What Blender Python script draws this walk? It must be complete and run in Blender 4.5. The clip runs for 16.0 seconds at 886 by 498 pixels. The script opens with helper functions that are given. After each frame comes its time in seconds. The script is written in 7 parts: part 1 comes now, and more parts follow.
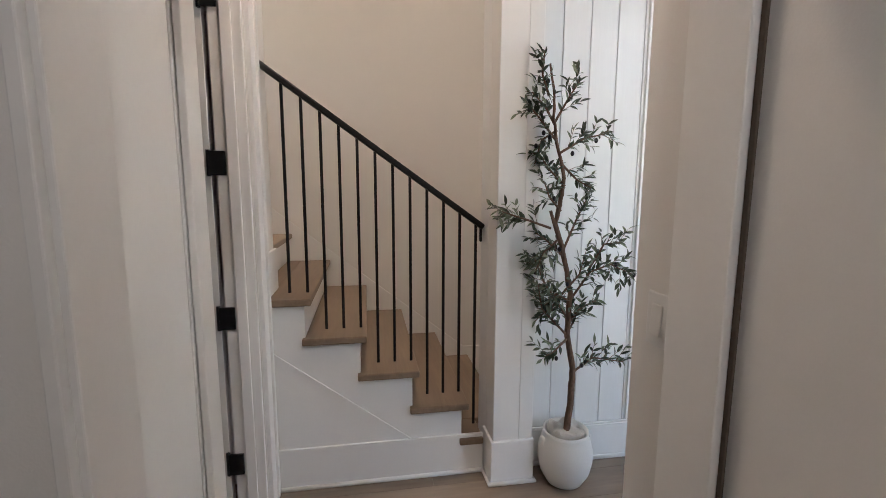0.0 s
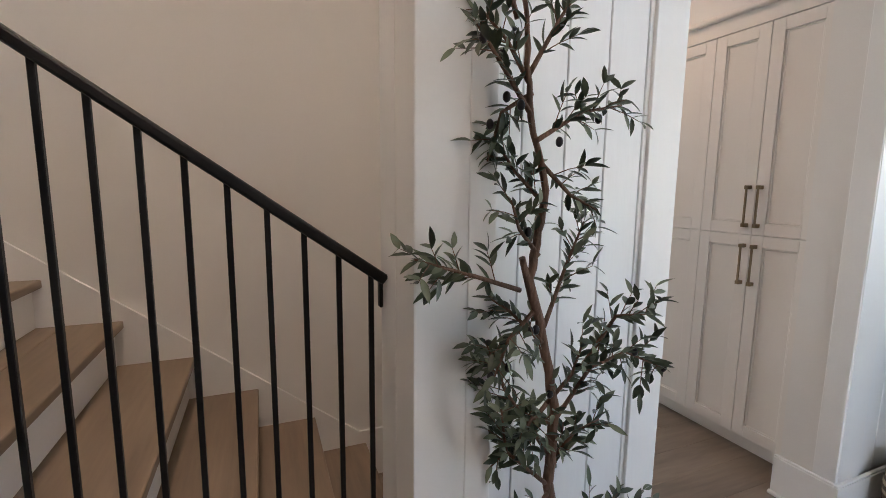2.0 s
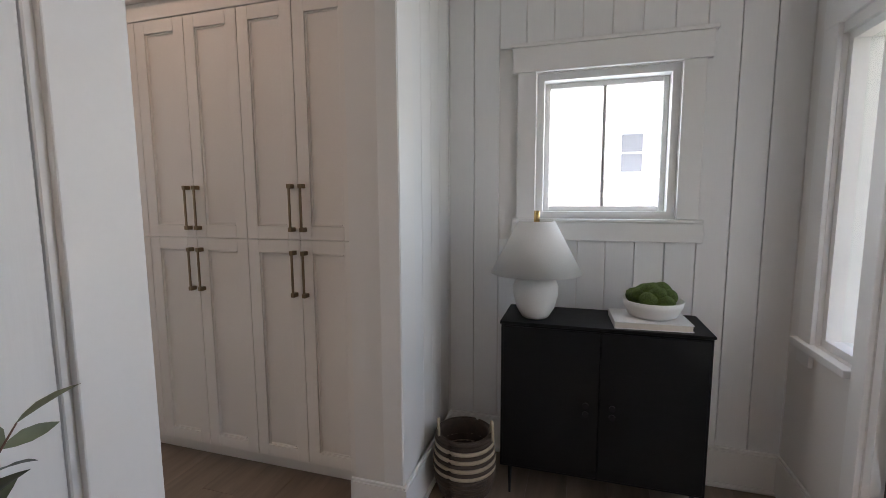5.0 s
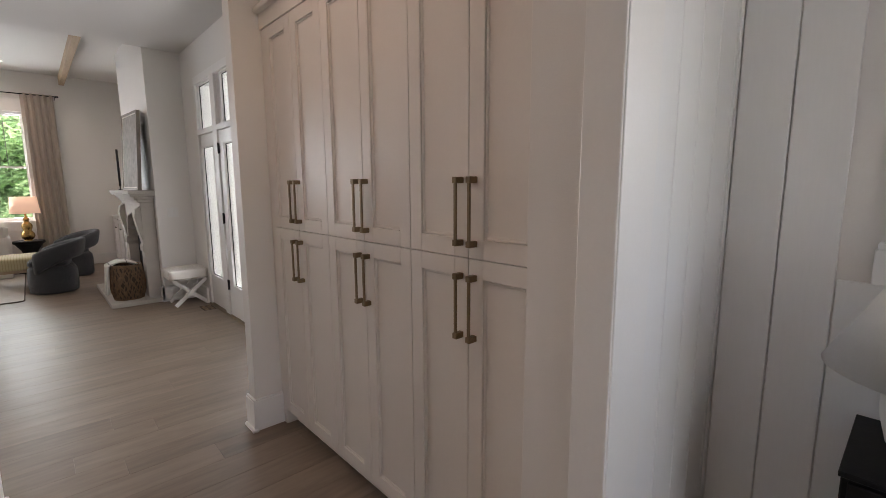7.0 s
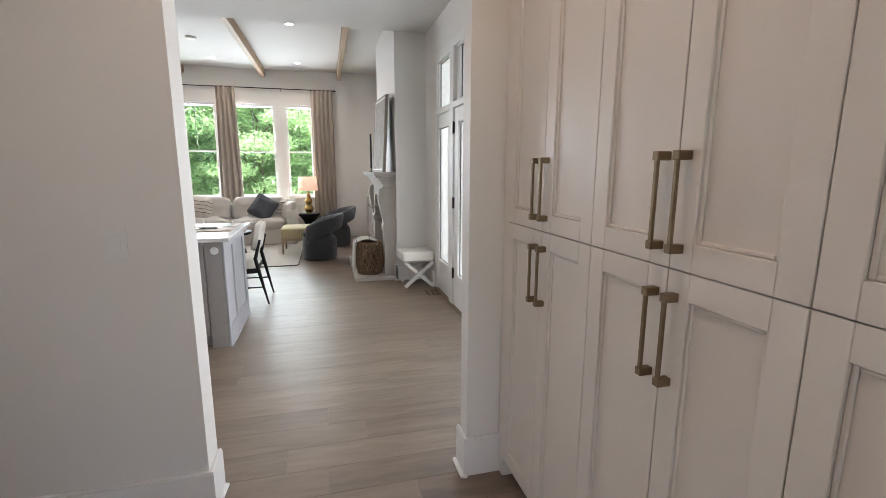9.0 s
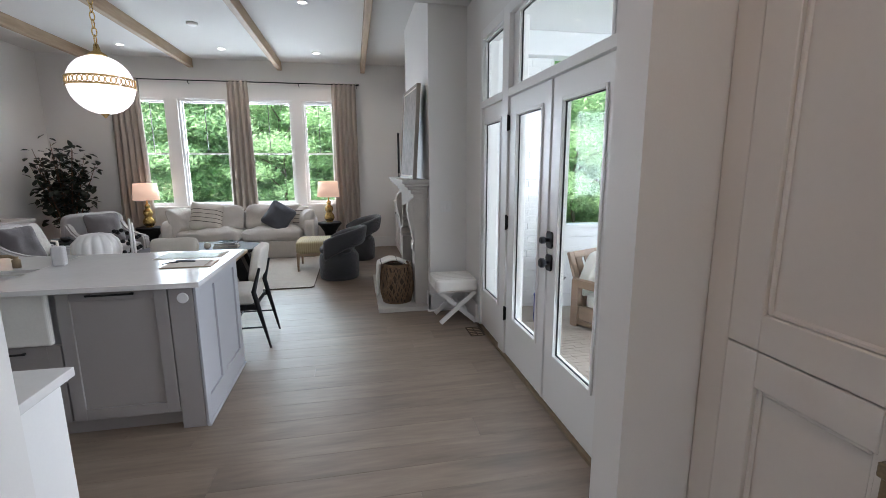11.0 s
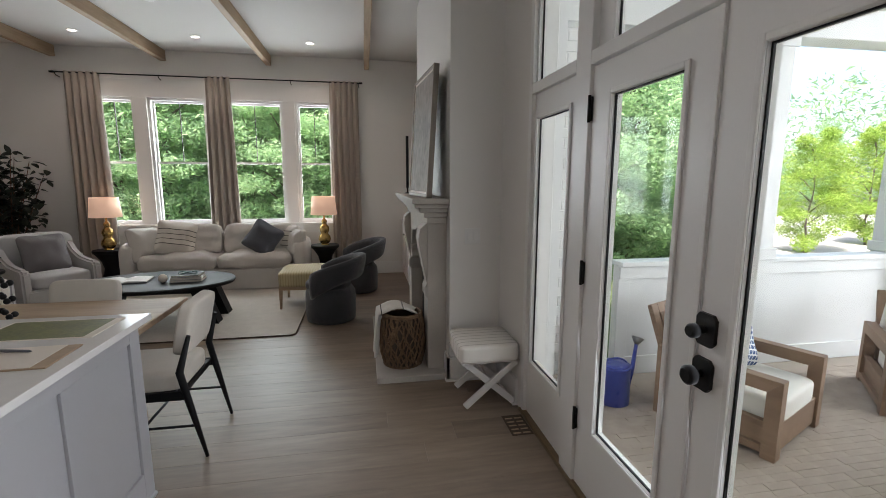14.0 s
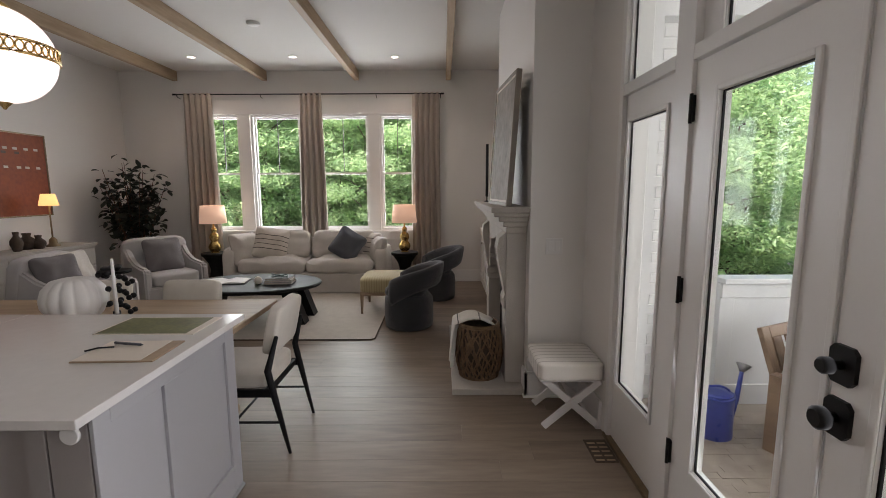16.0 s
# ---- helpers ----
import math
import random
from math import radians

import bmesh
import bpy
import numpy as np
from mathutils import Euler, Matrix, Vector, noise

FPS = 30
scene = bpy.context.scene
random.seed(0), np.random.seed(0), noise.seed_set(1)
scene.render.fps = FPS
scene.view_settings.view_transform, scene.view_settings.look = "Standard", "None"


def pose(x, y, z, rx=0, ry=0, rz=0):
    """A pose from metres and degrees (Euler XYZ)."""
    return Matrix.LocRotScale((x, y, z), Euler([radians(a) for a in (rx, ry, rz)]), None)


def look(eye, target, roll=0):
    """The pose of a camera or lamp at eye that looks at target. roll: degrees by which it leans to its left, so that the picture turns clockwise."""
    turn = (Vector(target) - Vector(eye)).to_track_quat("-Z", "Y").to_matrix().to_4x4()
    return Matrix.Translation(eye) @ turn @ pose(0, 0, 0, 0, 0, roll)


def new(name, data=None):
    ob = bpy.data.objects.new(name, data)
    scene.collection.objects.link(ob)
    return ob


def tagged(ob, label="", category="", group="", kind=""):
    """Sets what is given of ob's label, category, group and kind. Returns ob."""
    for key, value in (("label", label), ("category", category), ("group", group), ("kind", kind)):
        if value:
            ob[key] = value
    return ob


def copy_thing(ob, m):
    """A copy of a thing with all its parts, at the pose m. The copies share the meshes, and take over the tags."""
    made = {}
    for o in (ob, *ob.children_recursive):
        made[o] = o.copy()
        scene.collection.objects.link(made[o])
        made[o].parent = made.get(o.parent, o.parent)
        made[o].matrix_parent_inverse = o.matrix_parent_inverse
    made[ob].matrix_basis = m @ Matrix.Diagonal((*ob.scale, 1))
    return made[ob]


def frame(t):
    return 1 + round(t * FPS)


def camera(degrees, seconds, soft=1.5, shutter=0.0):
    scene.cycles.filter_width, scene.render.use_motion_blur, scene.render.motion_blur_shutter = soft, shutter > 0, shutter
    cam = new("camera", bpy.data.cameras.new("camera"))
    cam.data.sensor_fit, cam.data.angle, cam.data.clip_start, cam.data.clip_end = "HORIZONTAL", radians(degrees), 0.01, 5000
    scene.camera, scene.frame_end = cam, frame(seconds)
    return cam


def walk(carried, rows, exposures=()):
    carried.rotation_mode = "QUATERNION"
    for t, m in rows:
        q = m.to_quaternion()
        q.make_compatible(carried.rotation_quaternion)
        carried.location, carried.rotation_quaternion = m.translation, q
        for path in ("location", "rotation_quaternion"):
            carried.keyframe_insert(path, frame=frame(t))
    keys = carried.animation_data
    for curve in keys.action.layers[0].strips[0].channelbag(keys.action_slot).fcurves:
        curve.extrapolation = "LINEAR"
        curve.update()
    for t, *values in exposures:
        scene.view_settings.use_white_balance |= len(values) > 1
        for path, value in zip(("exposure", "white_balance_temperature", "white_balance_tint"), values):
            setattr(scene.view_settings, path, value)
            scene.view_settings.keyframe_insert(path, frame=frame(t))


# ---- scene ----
cam = camera(89.7, 16.0, soft=0.6)
PATH = [
    (0, (-0.99, -0.713, 1.398), (-0.655, 1.24, 1.125), 0.2),
    (0.5, (-0.964, -0.408, 1.424), (-0.627, 1.542, 1.137), 0.3),
    (1, (-0.934, -0.115, 1.434), (-0.601, 1.837, 1.153), 0.2),
    (1.5, (-0.848, 0.132, 1.427), (-0.42, 2.066, 1.151), 0.1),
    (2, (-0.719, 0.297, 1.443), (0.033, 2.131, 1.173), 0.6),
    (2.5, (-0.621, 0.421, 1.452), (0.579, 2.001, 1.197), 0.5),
    (3, (-0.559, 0.503, 1.462), (1.023, 1.702, 1.217), 0.4),
    (3.5, (-0.524, 0.528, 1.458), (1.286, 1.344, 1.212), 0.2),
    (3.7, (-0.508, 0.536, 1.449), (1.351, 1.234, 1.208), -0.2),
    (5.8, (0.263, 0.698, 1.399), (2.165, 1.272, 1.175), -0.3),
    (6, (0.348, 0.729, 1.404), (2.208, 1.429, 1.182), -0.2),
    (6.5, (0.508, 0.805, 1.424), (2.185, 1.865, 1.175), -0.3),
    (7, (0.671, 0.87, 1.452), (2.011, 2.327, 1.164), -0.3),
    (7.5, (0.784, 0.986, 1.448), (1.765, 2.7, 1.128), -0.5),
    (8, (0.847, 1.166, 1.45), (1.579, 2.997, 1.112), -0.3),
    (8.5, (0.894, 1.377, 1.449), (1.479, 3.258, 1.101), -0.2),
    (9, (0.946, 1.638, 1.435), (1.44, 3.544, 1.082), 0.1),
    (9.2, (0.959, 1.741, 1.434), (1.431, 3.654, 1.092), 0.0),
    (11.3, (1.047, 2.933, 1.523), (1.423, 4.863, 1.162), -0.2),
    (11.5, (1.034, 3.052, 1.508), (1.417, 4.983, 1.154), 0.1),
    (12, (1.047, 3.34, 1.519), (1.421, 5.274, 1.173), 0.1),
    (12.5, (1.097, 3.592, 1.515), (1.463, 5.53, 1.179), 0.1),
    (13, (1.15, 3.815, 1.52), (1.51, 5.756, 1.196), 0.2),
    (13.5, (1.17, 3.994, 1.517), (1.522, 5.938, 1.201), 0.1),
    (14, (1.186, 4.112, 1.528), (1.53, 6.058, 1.222), 0.1),
    (14.5, (1.208, 4.163, 1.525), (1.544, 6.112, 1.23), 0.1),
    (15, (1.229, 4.175, 1.525), (1.538, 6.131, 1.244), -0.0),
    (15.5, (1.218, 4.175, 1.527), (1.443, 6.145, 1.259), -0.2),
    (16, (1.188, 4.173, 1.527), (1.186, 6.155, 1.258), -0.2),
]
walk(cam, [(t, look(eye, target, roll)) for t, eye, target, roll in PATH],
     [(0, 3.1, 6200, 14), (1.0, 3.15, 6250, 15), (1.5, 3.08, 6250, 15), (2.5, 2.85, 6150, 14), (3.7, 2.55, 6300, 16), (6.0, 2.15, 6400, 20), (7.0, 2.25, 6750, 22), (8.0, 2.65, 6500, 19), (9.2, 2.72, 6350, 17), (11.3, 2.18, 5900, 17), (12.5, 1.9, 6100, 16), (14.0, 1.75, 6500, 18), (16, 1.72, 6850, 23)])

# ---- world, sun, window light, exposure ----
world = bpy.data.worlds.new("world")
scene.world = world
world.use_nodes = True
wn = world.node_tree.nodes
sky = wn.new("ShaderNodeTexSky")
sky.sky_type = 'NISHITA'
sky.sun_disc = False
sky.sun_elevation = radians(57)
sky.sun_rotation = radians(240)
sky.air_density, sky.dust_density = 1.0, 3.0
wn["Background"].inputs[1].default_value = 0.15
world.node_tree.links.new(sky.outputs[0], wn["Background"].inputs[0])
sun = new("sun", bpy.data.lights.new("sun", 'SUN'))
sun.data.energy, sun.data.angle, sun.data.color = 5.0, radians(1.5), (1.0, 0.95, 0.88)
sun.matrix_world = look((-35, -20, 62), (0, 0, 0))


def area(name, eye, target, sx, sy, watts, color=(1, 1, 1)):
    lamp = new(name, bpy.data.lights.new(name, 'AREA'))
    lamp.data.shape, lamp.data.size, lamp.data.size_y = 'RECTANGLE', sx, sy
    lamp.data.energy, lamp.data.color = watts, color
    lamp.matrix_world = look(eye, target)
    return lamp


WARM = (1.0, 0.82, 0.66)
DAY = (0.86, 0.95, 1.0)
area("skylight_far_windows", (-0.9, 12.0, 1.8), (-0.9, 5, 1.2), 3.6, 2.2, 64, DAY)
area("skylight_french_doors", (2.12, 5.0, 1.4), (-2, 5.0, 0.9), 2.4, 2.3, 4, DAY)
area("skylight_porch", (7.9, 4.7, 1.85), (2.4, 4.7, 0.6), 5.0, 1.8, 75, DAY)
area("skylight_foyer_window", (2.52, 0.5, 1.66), (0, 0.5, 1.2), 0.62, 0.7, 1.3, DAY)
area("skylight_front_door", (0.95, -0.62, 1.5), (-0.4, 1.3, 1.1), 1.5, 2.2, 1.8, DAY)


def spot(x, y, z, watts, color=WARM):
    """The beam of one ceiling spot, for recessed lights and for added fill alike."""
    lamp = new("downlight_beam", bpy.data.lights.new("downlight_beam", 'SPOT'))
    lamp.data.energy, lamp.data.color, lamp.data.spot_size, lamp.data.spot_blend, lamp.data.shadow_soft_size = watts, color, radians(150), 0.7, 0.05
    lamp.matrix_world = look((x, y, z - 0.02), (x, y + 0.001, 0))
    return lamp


# The stairwell beam at z 5.4 is an added fill without a fixture.
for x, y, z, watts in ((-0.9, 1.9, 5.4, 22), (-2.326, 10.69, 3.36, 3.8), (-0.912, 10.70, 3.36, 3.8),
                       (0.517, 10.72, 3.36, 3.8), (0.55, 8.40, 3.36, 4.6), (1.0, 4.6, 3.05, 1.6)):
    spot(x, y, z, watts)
# Added unseen beams: two warm for hall cans, one neutral as entry-room daylight.
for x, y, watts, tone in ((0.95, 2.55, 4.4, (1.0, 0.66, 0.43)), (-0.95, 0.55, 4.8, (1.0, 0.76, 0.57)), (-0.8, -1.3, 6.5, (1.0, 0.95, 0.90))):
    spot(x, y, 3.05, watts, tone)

# ---- materials ----
def mat(name, color, rough=0.5, metal=0.0, var=0.06, scale=6.0, fine=60.0, bump=0.05, stretch=(1, 1, 1), color2=None, spec=0.5, sheen=0.0, wear=0.0):
    """A painted, woven or cast surface: colour varied at two scales, with fine relief."""
    m = bpy.data.materials.new(name)
    m.use_nodes = True
    nt = m.node_tree
    n, l = nt.nodes, nt.links
    p = n["Principled BSDF"]
    p.inputs["Roughness"].default_value, p.inputs["Metallic"].default_value = rough, metal
    p.inputs["Specular IOR Level"].default_value = spec
    if sheen:
        p.inputs["Sheen Weight"].default_value = sheen
    tc, mp = n.new("ShaderNodeTexCoord"), n.new("ShaderNodeMapping")
    mp.inputs["Scale"].default_value = stretch
    l.new(tc.outputs["Object"], mp.inputs[0])
    big, small = n.new("ShaderNodeTexNoise"), n.new("ShaderNodeTexNoise")
    big.inputs["Scale"].default_value, small.inputs["Scale"].default_value = scale, fine
    big.inputs["Detail"].default_value, small.inputs["Detail"].default_value = 3, 4
    for t in (big, small):
        l.new(mp.outputs[0], t.inputs["Vector"])
    add = n.new("ShaderNodeMath")
    add.operation = 'ADD'
    l.new(big.outputs[0], add.inputs[0])
    l.new(small.outputs[0], add.inputs[1])
    ramp = n.new("ShaderNodeMapRange")
    ramp.inputs["From Min"].default_value, ramp.inputs["From Max"].default_value = 0.65, 1.35
    l.new(add.outputs[0], ramp.inputs[0])
    mix = n.new("ShaderNodeMix")
    mix.data_type = 'RGBA'
    other = color2 or tuple(c * (1 - 2 * var) for c in color)
    mix.inputs["A"].default_value, mix.inputs["B"].default_value = (*other, 1), (*color, 1)
    l.new(ramp.outputs[0], mix.inputs["Factor"])
    l.new(mix.outputs["Result"], p.inputs["Base Color"])
    rr = n.new("ShaderNodeMapRange")
    rr.inputs["To Min"].default_value, rr.inputs["To Max"].default_value = max(rough - 0.06, 0.02), min(rough + 0.08, 1)
    l.new(big.outputs[0], rr.inputs[0])
    l.new(rr.outputs[0], p.inputs["Roughness"])
    if bump:
        b = n.new("ShaderNodeBump")
        b.inputs["Strength"].default_value, b.inputs["Distance"].default_value = bump, 0.01
        l.new(small.outputs[0], b.inputs["Height"])
        l.new(b.outputs[0], p.inputs["Normal"])
    return m


def wood(name, dark, light, rough=0.45, along='X', ring=9.0, rand=0.25):
    """Straight-grained wood, its tone shifted from piece to piece."""
    m = bpy.data.materials.new(name)
    m.use_nodes = True
    n, l = m.node_tree.nodes, m.node_tree.links
    p = n["Principled BSDF"]
    tc, mp = n.new("ShaderNodeTexCoord"), n.new("ShaderNodeMapping")
    info = n.new("ShaderNodeObjectInfo")
    s = {'X': (0.6, ring, ring), 'Y': (ring, 0.6, ring), 'Z': (ring, ring, 0.6)}[along]
    mp.inputs["Scale"].default_value = s
    off = n.new("ShaderNodeVectorMath")
    off.operation = 'SCALE'
    off.inputs["Scale"].default_value = 37.0
    comb = n.new("ShaderNodeCombineXYZ")
    for k in range(3):
        l.new(info.outputs["Random"], comb.inputs[k])
    l.new(comb.outputs[0], off.inputs[0])
    plus = n.new("ShaderNodeVectorMath")
    l.new(tc.outputs["Object"], plus.inputs[0])
    l.new(off.outputs[0], plus.inputs[1])
    l.new(plus.outputs[0], mp.inputs[0])
    grain, fibre = n.new("ShaderNodeTexNoise"), n.new("ShaderNodeTexNoise")
    grain.inputs["Scale"].default_value, fibre.inputs["Scale"].default_value = 1.6, 9.0
    grain.inputs["Detail"].default_value, fibre.inputs["Detail"].default_value = 5, 4
    grain.inputs["Distortion"].default_value = 0.7
    l.new(mp.outputs[0], grain.inputs["Vector"])
    l.new(mp.outputs[0], fibre.inputs["Vector"])
    a = n.new("ShaderNodeMath")
    a.operation = 'MULTIPLY_ADD'
    a.inputs[1].default_value = 0.45
    l.new(fibre.outputs[0], a.inputs[0])
    l.new(grain.outputs[0], a.inputs[2])
    b = n.new("ShaderNodeMath")
    b.operation = 'MULTIPLY_ADD'
    b.inputs[1].default_value = rand
    l.new(info.outputs["Random"], b.inputs[0])
    l.new(a.outputs[0], b.inputs[2])
    r = n.new("ShaderNodeMapRange")
    r.inputs["From Min"].default_value, r.inputs["From Max"].default_value = 0.5, 1.0 + rand
    l.new(b.outputs[0], r.inputs[0])
    mix = n.new("ShaderNodeMix")
    mix.data_type = 'RGBA'
    mix.inputs["A"].default_value, mix.inputs["B"].default_value = (*dark, 1), (*light, 1)
    l.new(r.outputs[0], mix.inputs["Factor"])
    l.new(mix.outputs["Result"], p.inputs["Base Color"])
    rr = n.new("ShaderNodeMapRange")
    rr.inputs["To Min"].default_value, rr.inputs["To Max"].default_value = rough - 0.1, rough + 0.12
    l.new(grain.outputs[0], rr.inputs[0])
    l.new(rr.outputs[0], p.inputs["Roughness"])
    bp = n.new("ShaderNodeBump")
    bp.inputs["Strength"].default_value, bp.inputs["Distance"].default_value = 0.12, 0.004
    l.new(fibre.outputs[0], bp.inputs["Height"])
    l.new(bp.outputs[0], p.inputs["Normal"])
    return m


def glow(name, color, strength, rough=0.5):
    m = mat(name, color, rough, var=0.02)
    p = m.node_tree.nodes["Principled BSDF"]
    p.inputs["Emission Color"].default_value, p.inputs["Emission Strength"].default_value = (*color, 1), strength
    return m


def striped(name, base, line, period, width, axis=0, lines=(), rough=0.9):
    """Cloth with woven stripes, repeated across one axis; lines: single stripes instead, as (place, width)."""
    m = mat(name, base, rough, var=0.05, scale=9, fine=320, bump=0.25, sheen=0.2)
    n, l = m.node_tree.nodes, m.node_tree.links
    tc, sep = n.new("ShaderNodeTexCoord"), n.new("ShaderNodeSeparateXYZ")
    l.new(tc.outputs["Object"], sep.inputs[0])
    total = None
    for at, w in (lines or ((0, width),)):
        s = n.new("ShaderNodeMath")
        if lines:
            s.operation = 'COMPARE'
            s.inputs[1].default_value, s.inputs[2].default_value = at, w / 2
            l.new(sep.outputs[axis], s.inputs[0])
        else:
            md = n.new("ShaderNodeMath")
            md.operation = 'PINGPONG'
            md.inputs[1].default_value = period / 2
            l.new(sep.outputs[axis], md.inputs[0])
            s.operation = 'LESS_THAN'
            s.inputs[1].default_value = w / 2
            l.new(md.outputs[0], s.inputs[0])
        if total:
            mx = n.new("ShaderNodeMath")
            mx.operation = 'MAXIMUM'
            l.new(total, mx.inputs[0])
            l.new(s.outputs[0], mx.inputs[1])
            total = mx.outputs[0]
        else:
            total = s.outputs[0]
    p = n["Principled BSDF"]
    old = p.inputs["Base Color"].links[0].from_socket
    mix = n.new("ShaderNodeMix")
    mix.data_type = 'RGBA'
    l.new(total, mix.inputs["Factor"])
    l.new(old, mix.inputs["A"])
    mix.inputs["B"].default_value = (*line, 1)
    l.new(mix.outputs["Result"], p.inputs["Base Color"])
    return m


M = {}
M['wall'] = mat("warm white wall paint", (0.80, 0.775, 0.74), 0.55, var=0.012, scale=1.3, fine=220, bump=0.05)
M['trim'] = mat("white satin trim paint", (0.83, 0.815, 0.79), 0.32, var=0.012, scale=2.0, fine=90, bump=0.015)
M['ship'] = mat("white painted board", (0.83, 0.825, 0.81), 0.38, var=0.015, scale=3, fine=120, bump=0.03, stretch=(1, 1, 0.1))
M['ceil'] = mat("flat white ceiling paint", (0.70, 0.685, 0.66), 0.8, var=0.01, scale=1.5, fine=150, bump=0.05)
M['cab'] = mat("cream cabinet lacquer", (0.81, 0.77, 0.72), 0.33, var=0.012, scale=2.5, fine=70, bump=0.012)
M['floor'] = wood("greige oak floor", (0.145, 0.108, 0.08), (0.31, 0.24, 0.182), 0.40, 'X', 4.0, 0.16)
M['oak'] = wood("light oak tread", (0.155, 0.107, 0.070), (0.265, 0.19, 0.128), 0.42, 'Y', 7.0, 0.15)
M['beam'] = wood("pale oak beam", (0.30, 0.21, 0.13), (0.52, 0.39, 0.26), 0.6, 'Y', 5.0, 0.15)
M['greyoak'] = wood("grey oak frame", (0.15, 0.125, 0.10), (0.29, 0.245, 0.20), 0.55, 'Z', 8.0, 0.1)
M['table'] = wood("natural oak table", (0.25, 0.17, 0.10), (0.44, 0.32, 0.21), 0.5, 'X', 6.0, 0.1)
M['teak'] = wood("weathered teak", (0.18, 0.108, 0.066), (0.34, 0.225, 0.148), 0.6, 'X', 8.0, 0.25)
M['darkoak'] = wood("dark brown front door", (0.05, 0.028, 0.018), (0.12, 0.07, 0.045), 0.4, 'Z', 8.0, 0.1)
M['black'] = mat("black iron", (0.012, 0.012, 0.013), 0.42, 0.4, var=0.1, fine=200, bump=0.04)
M['blackwood'] = mat("black stained wood", (0.009, 0.009, 0.0095), 0.5, var=0.2, scale=4, fine=30, stretch=(1, 1, 8), bump=0.08, spec=0.22)
M['bronze'] = mat("aged brass", (0.30, 0.225, 0.14), 0.38, 0.9, var=0.15, scale=20, fine=300, bump=0.02)
M['brass'] = mat("polished brass", (0.72, 0.50, 0.20), 0.22, 1.0, var=0.08, scale=20, fine=200, bump=0.01)
M['white'] = mat("white plastic", (0.80, 0.79, 0.77), 0.35, var=0.01)
M['stone'] = mat("cast limestone", (0.52, 0.48, 0.43), 0.75, var=0.10, scale=5, fine=120, bump=0.25)
M['quartz'] = mat("white quartz worktop", (0.71, 0.695, 0.675), 0.16, var=0.03, scale=2.2, fine=26, bump=0.0)
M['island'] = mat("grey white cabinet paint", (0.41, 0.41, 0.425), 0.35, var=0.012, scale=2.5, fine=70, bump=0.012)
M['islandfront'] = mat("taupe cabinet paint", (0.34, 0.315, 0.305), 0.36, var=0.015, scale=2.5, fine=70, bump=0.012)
M['linen'] = mat("oatmeal linen", (0.60, 0.56, 0.51), 0.92, var=0.06, scale=7, fine=420, bump=0.4, sheen=0.25)
M['cream'] = mat("cream boucle", (0.70, 0.65, 0.57), 0.95, var=0.05, scale=14, fine=260, bump=0.5, sheen=0.3)
M['greycloth'] = mat("grey upholstery", (0.50, 0.48, 0.47), 0.93, var=0.05, scale=8, fine=380, bump=0.35, sheen=0.25)
M['charcoal'] = mat("charcoal boucle", (0.055, 0.057, 0.062), 0.95, var=0.14, scale=16, fine=240, bump=0.6, sheen=0.3)
M['slate'] = mat("slate blue linen", (0.085, 0.092, 0.108), 0.92, var=0.12, scale=9, fine=300, bump=0.35, sheen=0.2)
M['mauve'] = mat("taupe cushion cloth and backlit muntin tone", (0.17, 0.155, 0.155), 0.92, var=0.08, scale=9, fine=300, bump=0.35, sheen=0.2)
M['curtain'] = mat("taupe linen curtain", (0.47, 0.41, 0.35), 0.9, var=0.07, scale=5, fine=300, bump=0.3, stretch=(1, 1, 0.35), sheen=0.2)
M['rug'] = mat("cream wool rug", (0.62, 0.57, 0.50), 0.97, var=0.09, scale=11, fine=170, bump=0.7, sheen=0.2)
M['rugedge'] = mat("brown rug binding", (0.10, 0.075, 0.055), 0.9)
M['mustard'] = striped("straw stripe cloth", (0.50, 0.42, 0.25), (0.38, 0.31, 0.16), 0.03, 0.008, 0)
M['benchcloth'] = striped("ivory ticking", (0.74, 0.70, 0.64), (0.46, 0.42, 0.37), 0.055, 0.009, 1)
M['wicker'] = mat("brown wicker", (0.27, 0.165, 0.09), 0.7, var=0.3, scale=25, fine=180, bump=0.4)
M['seagrass'] = mat("dark woven seagrass", (0.10, 0.07, 0.05), 0.85, var=0.25, scale=30, fine=220, bump=0.5)
M['rope'] = mat("natural rope", (0.52, 0.42, 0.30), 0.9, var=0.12, scale=40, fine=300, bump=0.5)
M['plaster'] = mat("white ceramic", (0.78, 0.765, 0.73), 0.5, var=0.03, scale=9, fine=150, bump=0.08)
M['gloss'] = mat("glazed ivory ceramic", (0.76, 0.74, 0.69), 0.2, var=0.04, scale=6, fine=80, bump=0.02)
M['shade'] = mat("white pleated shade", (0.80, 0.785, 0.75), 0.85, var=0.02, fine=200, bump=0.15)
M['litshade'] = glow("lit linen shade", (1.0, 0.66, 0.46), 0.10)
M['litamber'] = glow("lit amber shade", (1.0, 0.55, 0.20), 0.4)
M['globe'] = glow("opal glass globe", (1.0, 0.94, 0.88), 0.34, 0.15)
M['can'] = glow("recessed lamp lens", (1.0, 0.92, 0.80), 2.6)
M['gold'] = mat("gold glazed ceramic", (0.62, 0.40, 0.13), 0.16, 0.75, var=0.25, scale=14, fine=60, bump=0.1)
M['moss'] = mat("green preserved moss", (0.10, 0.155, 0.022), 0.95, var=0.3, scale=30, fine=240, bump=0.9)
M['bark'] = mat("brown olive bark", (0.20, 0.112, 0.072), 0.85, var=0.25, scale=20, fine=160, bump=0.6, stretch=(1, 1, 0.3))
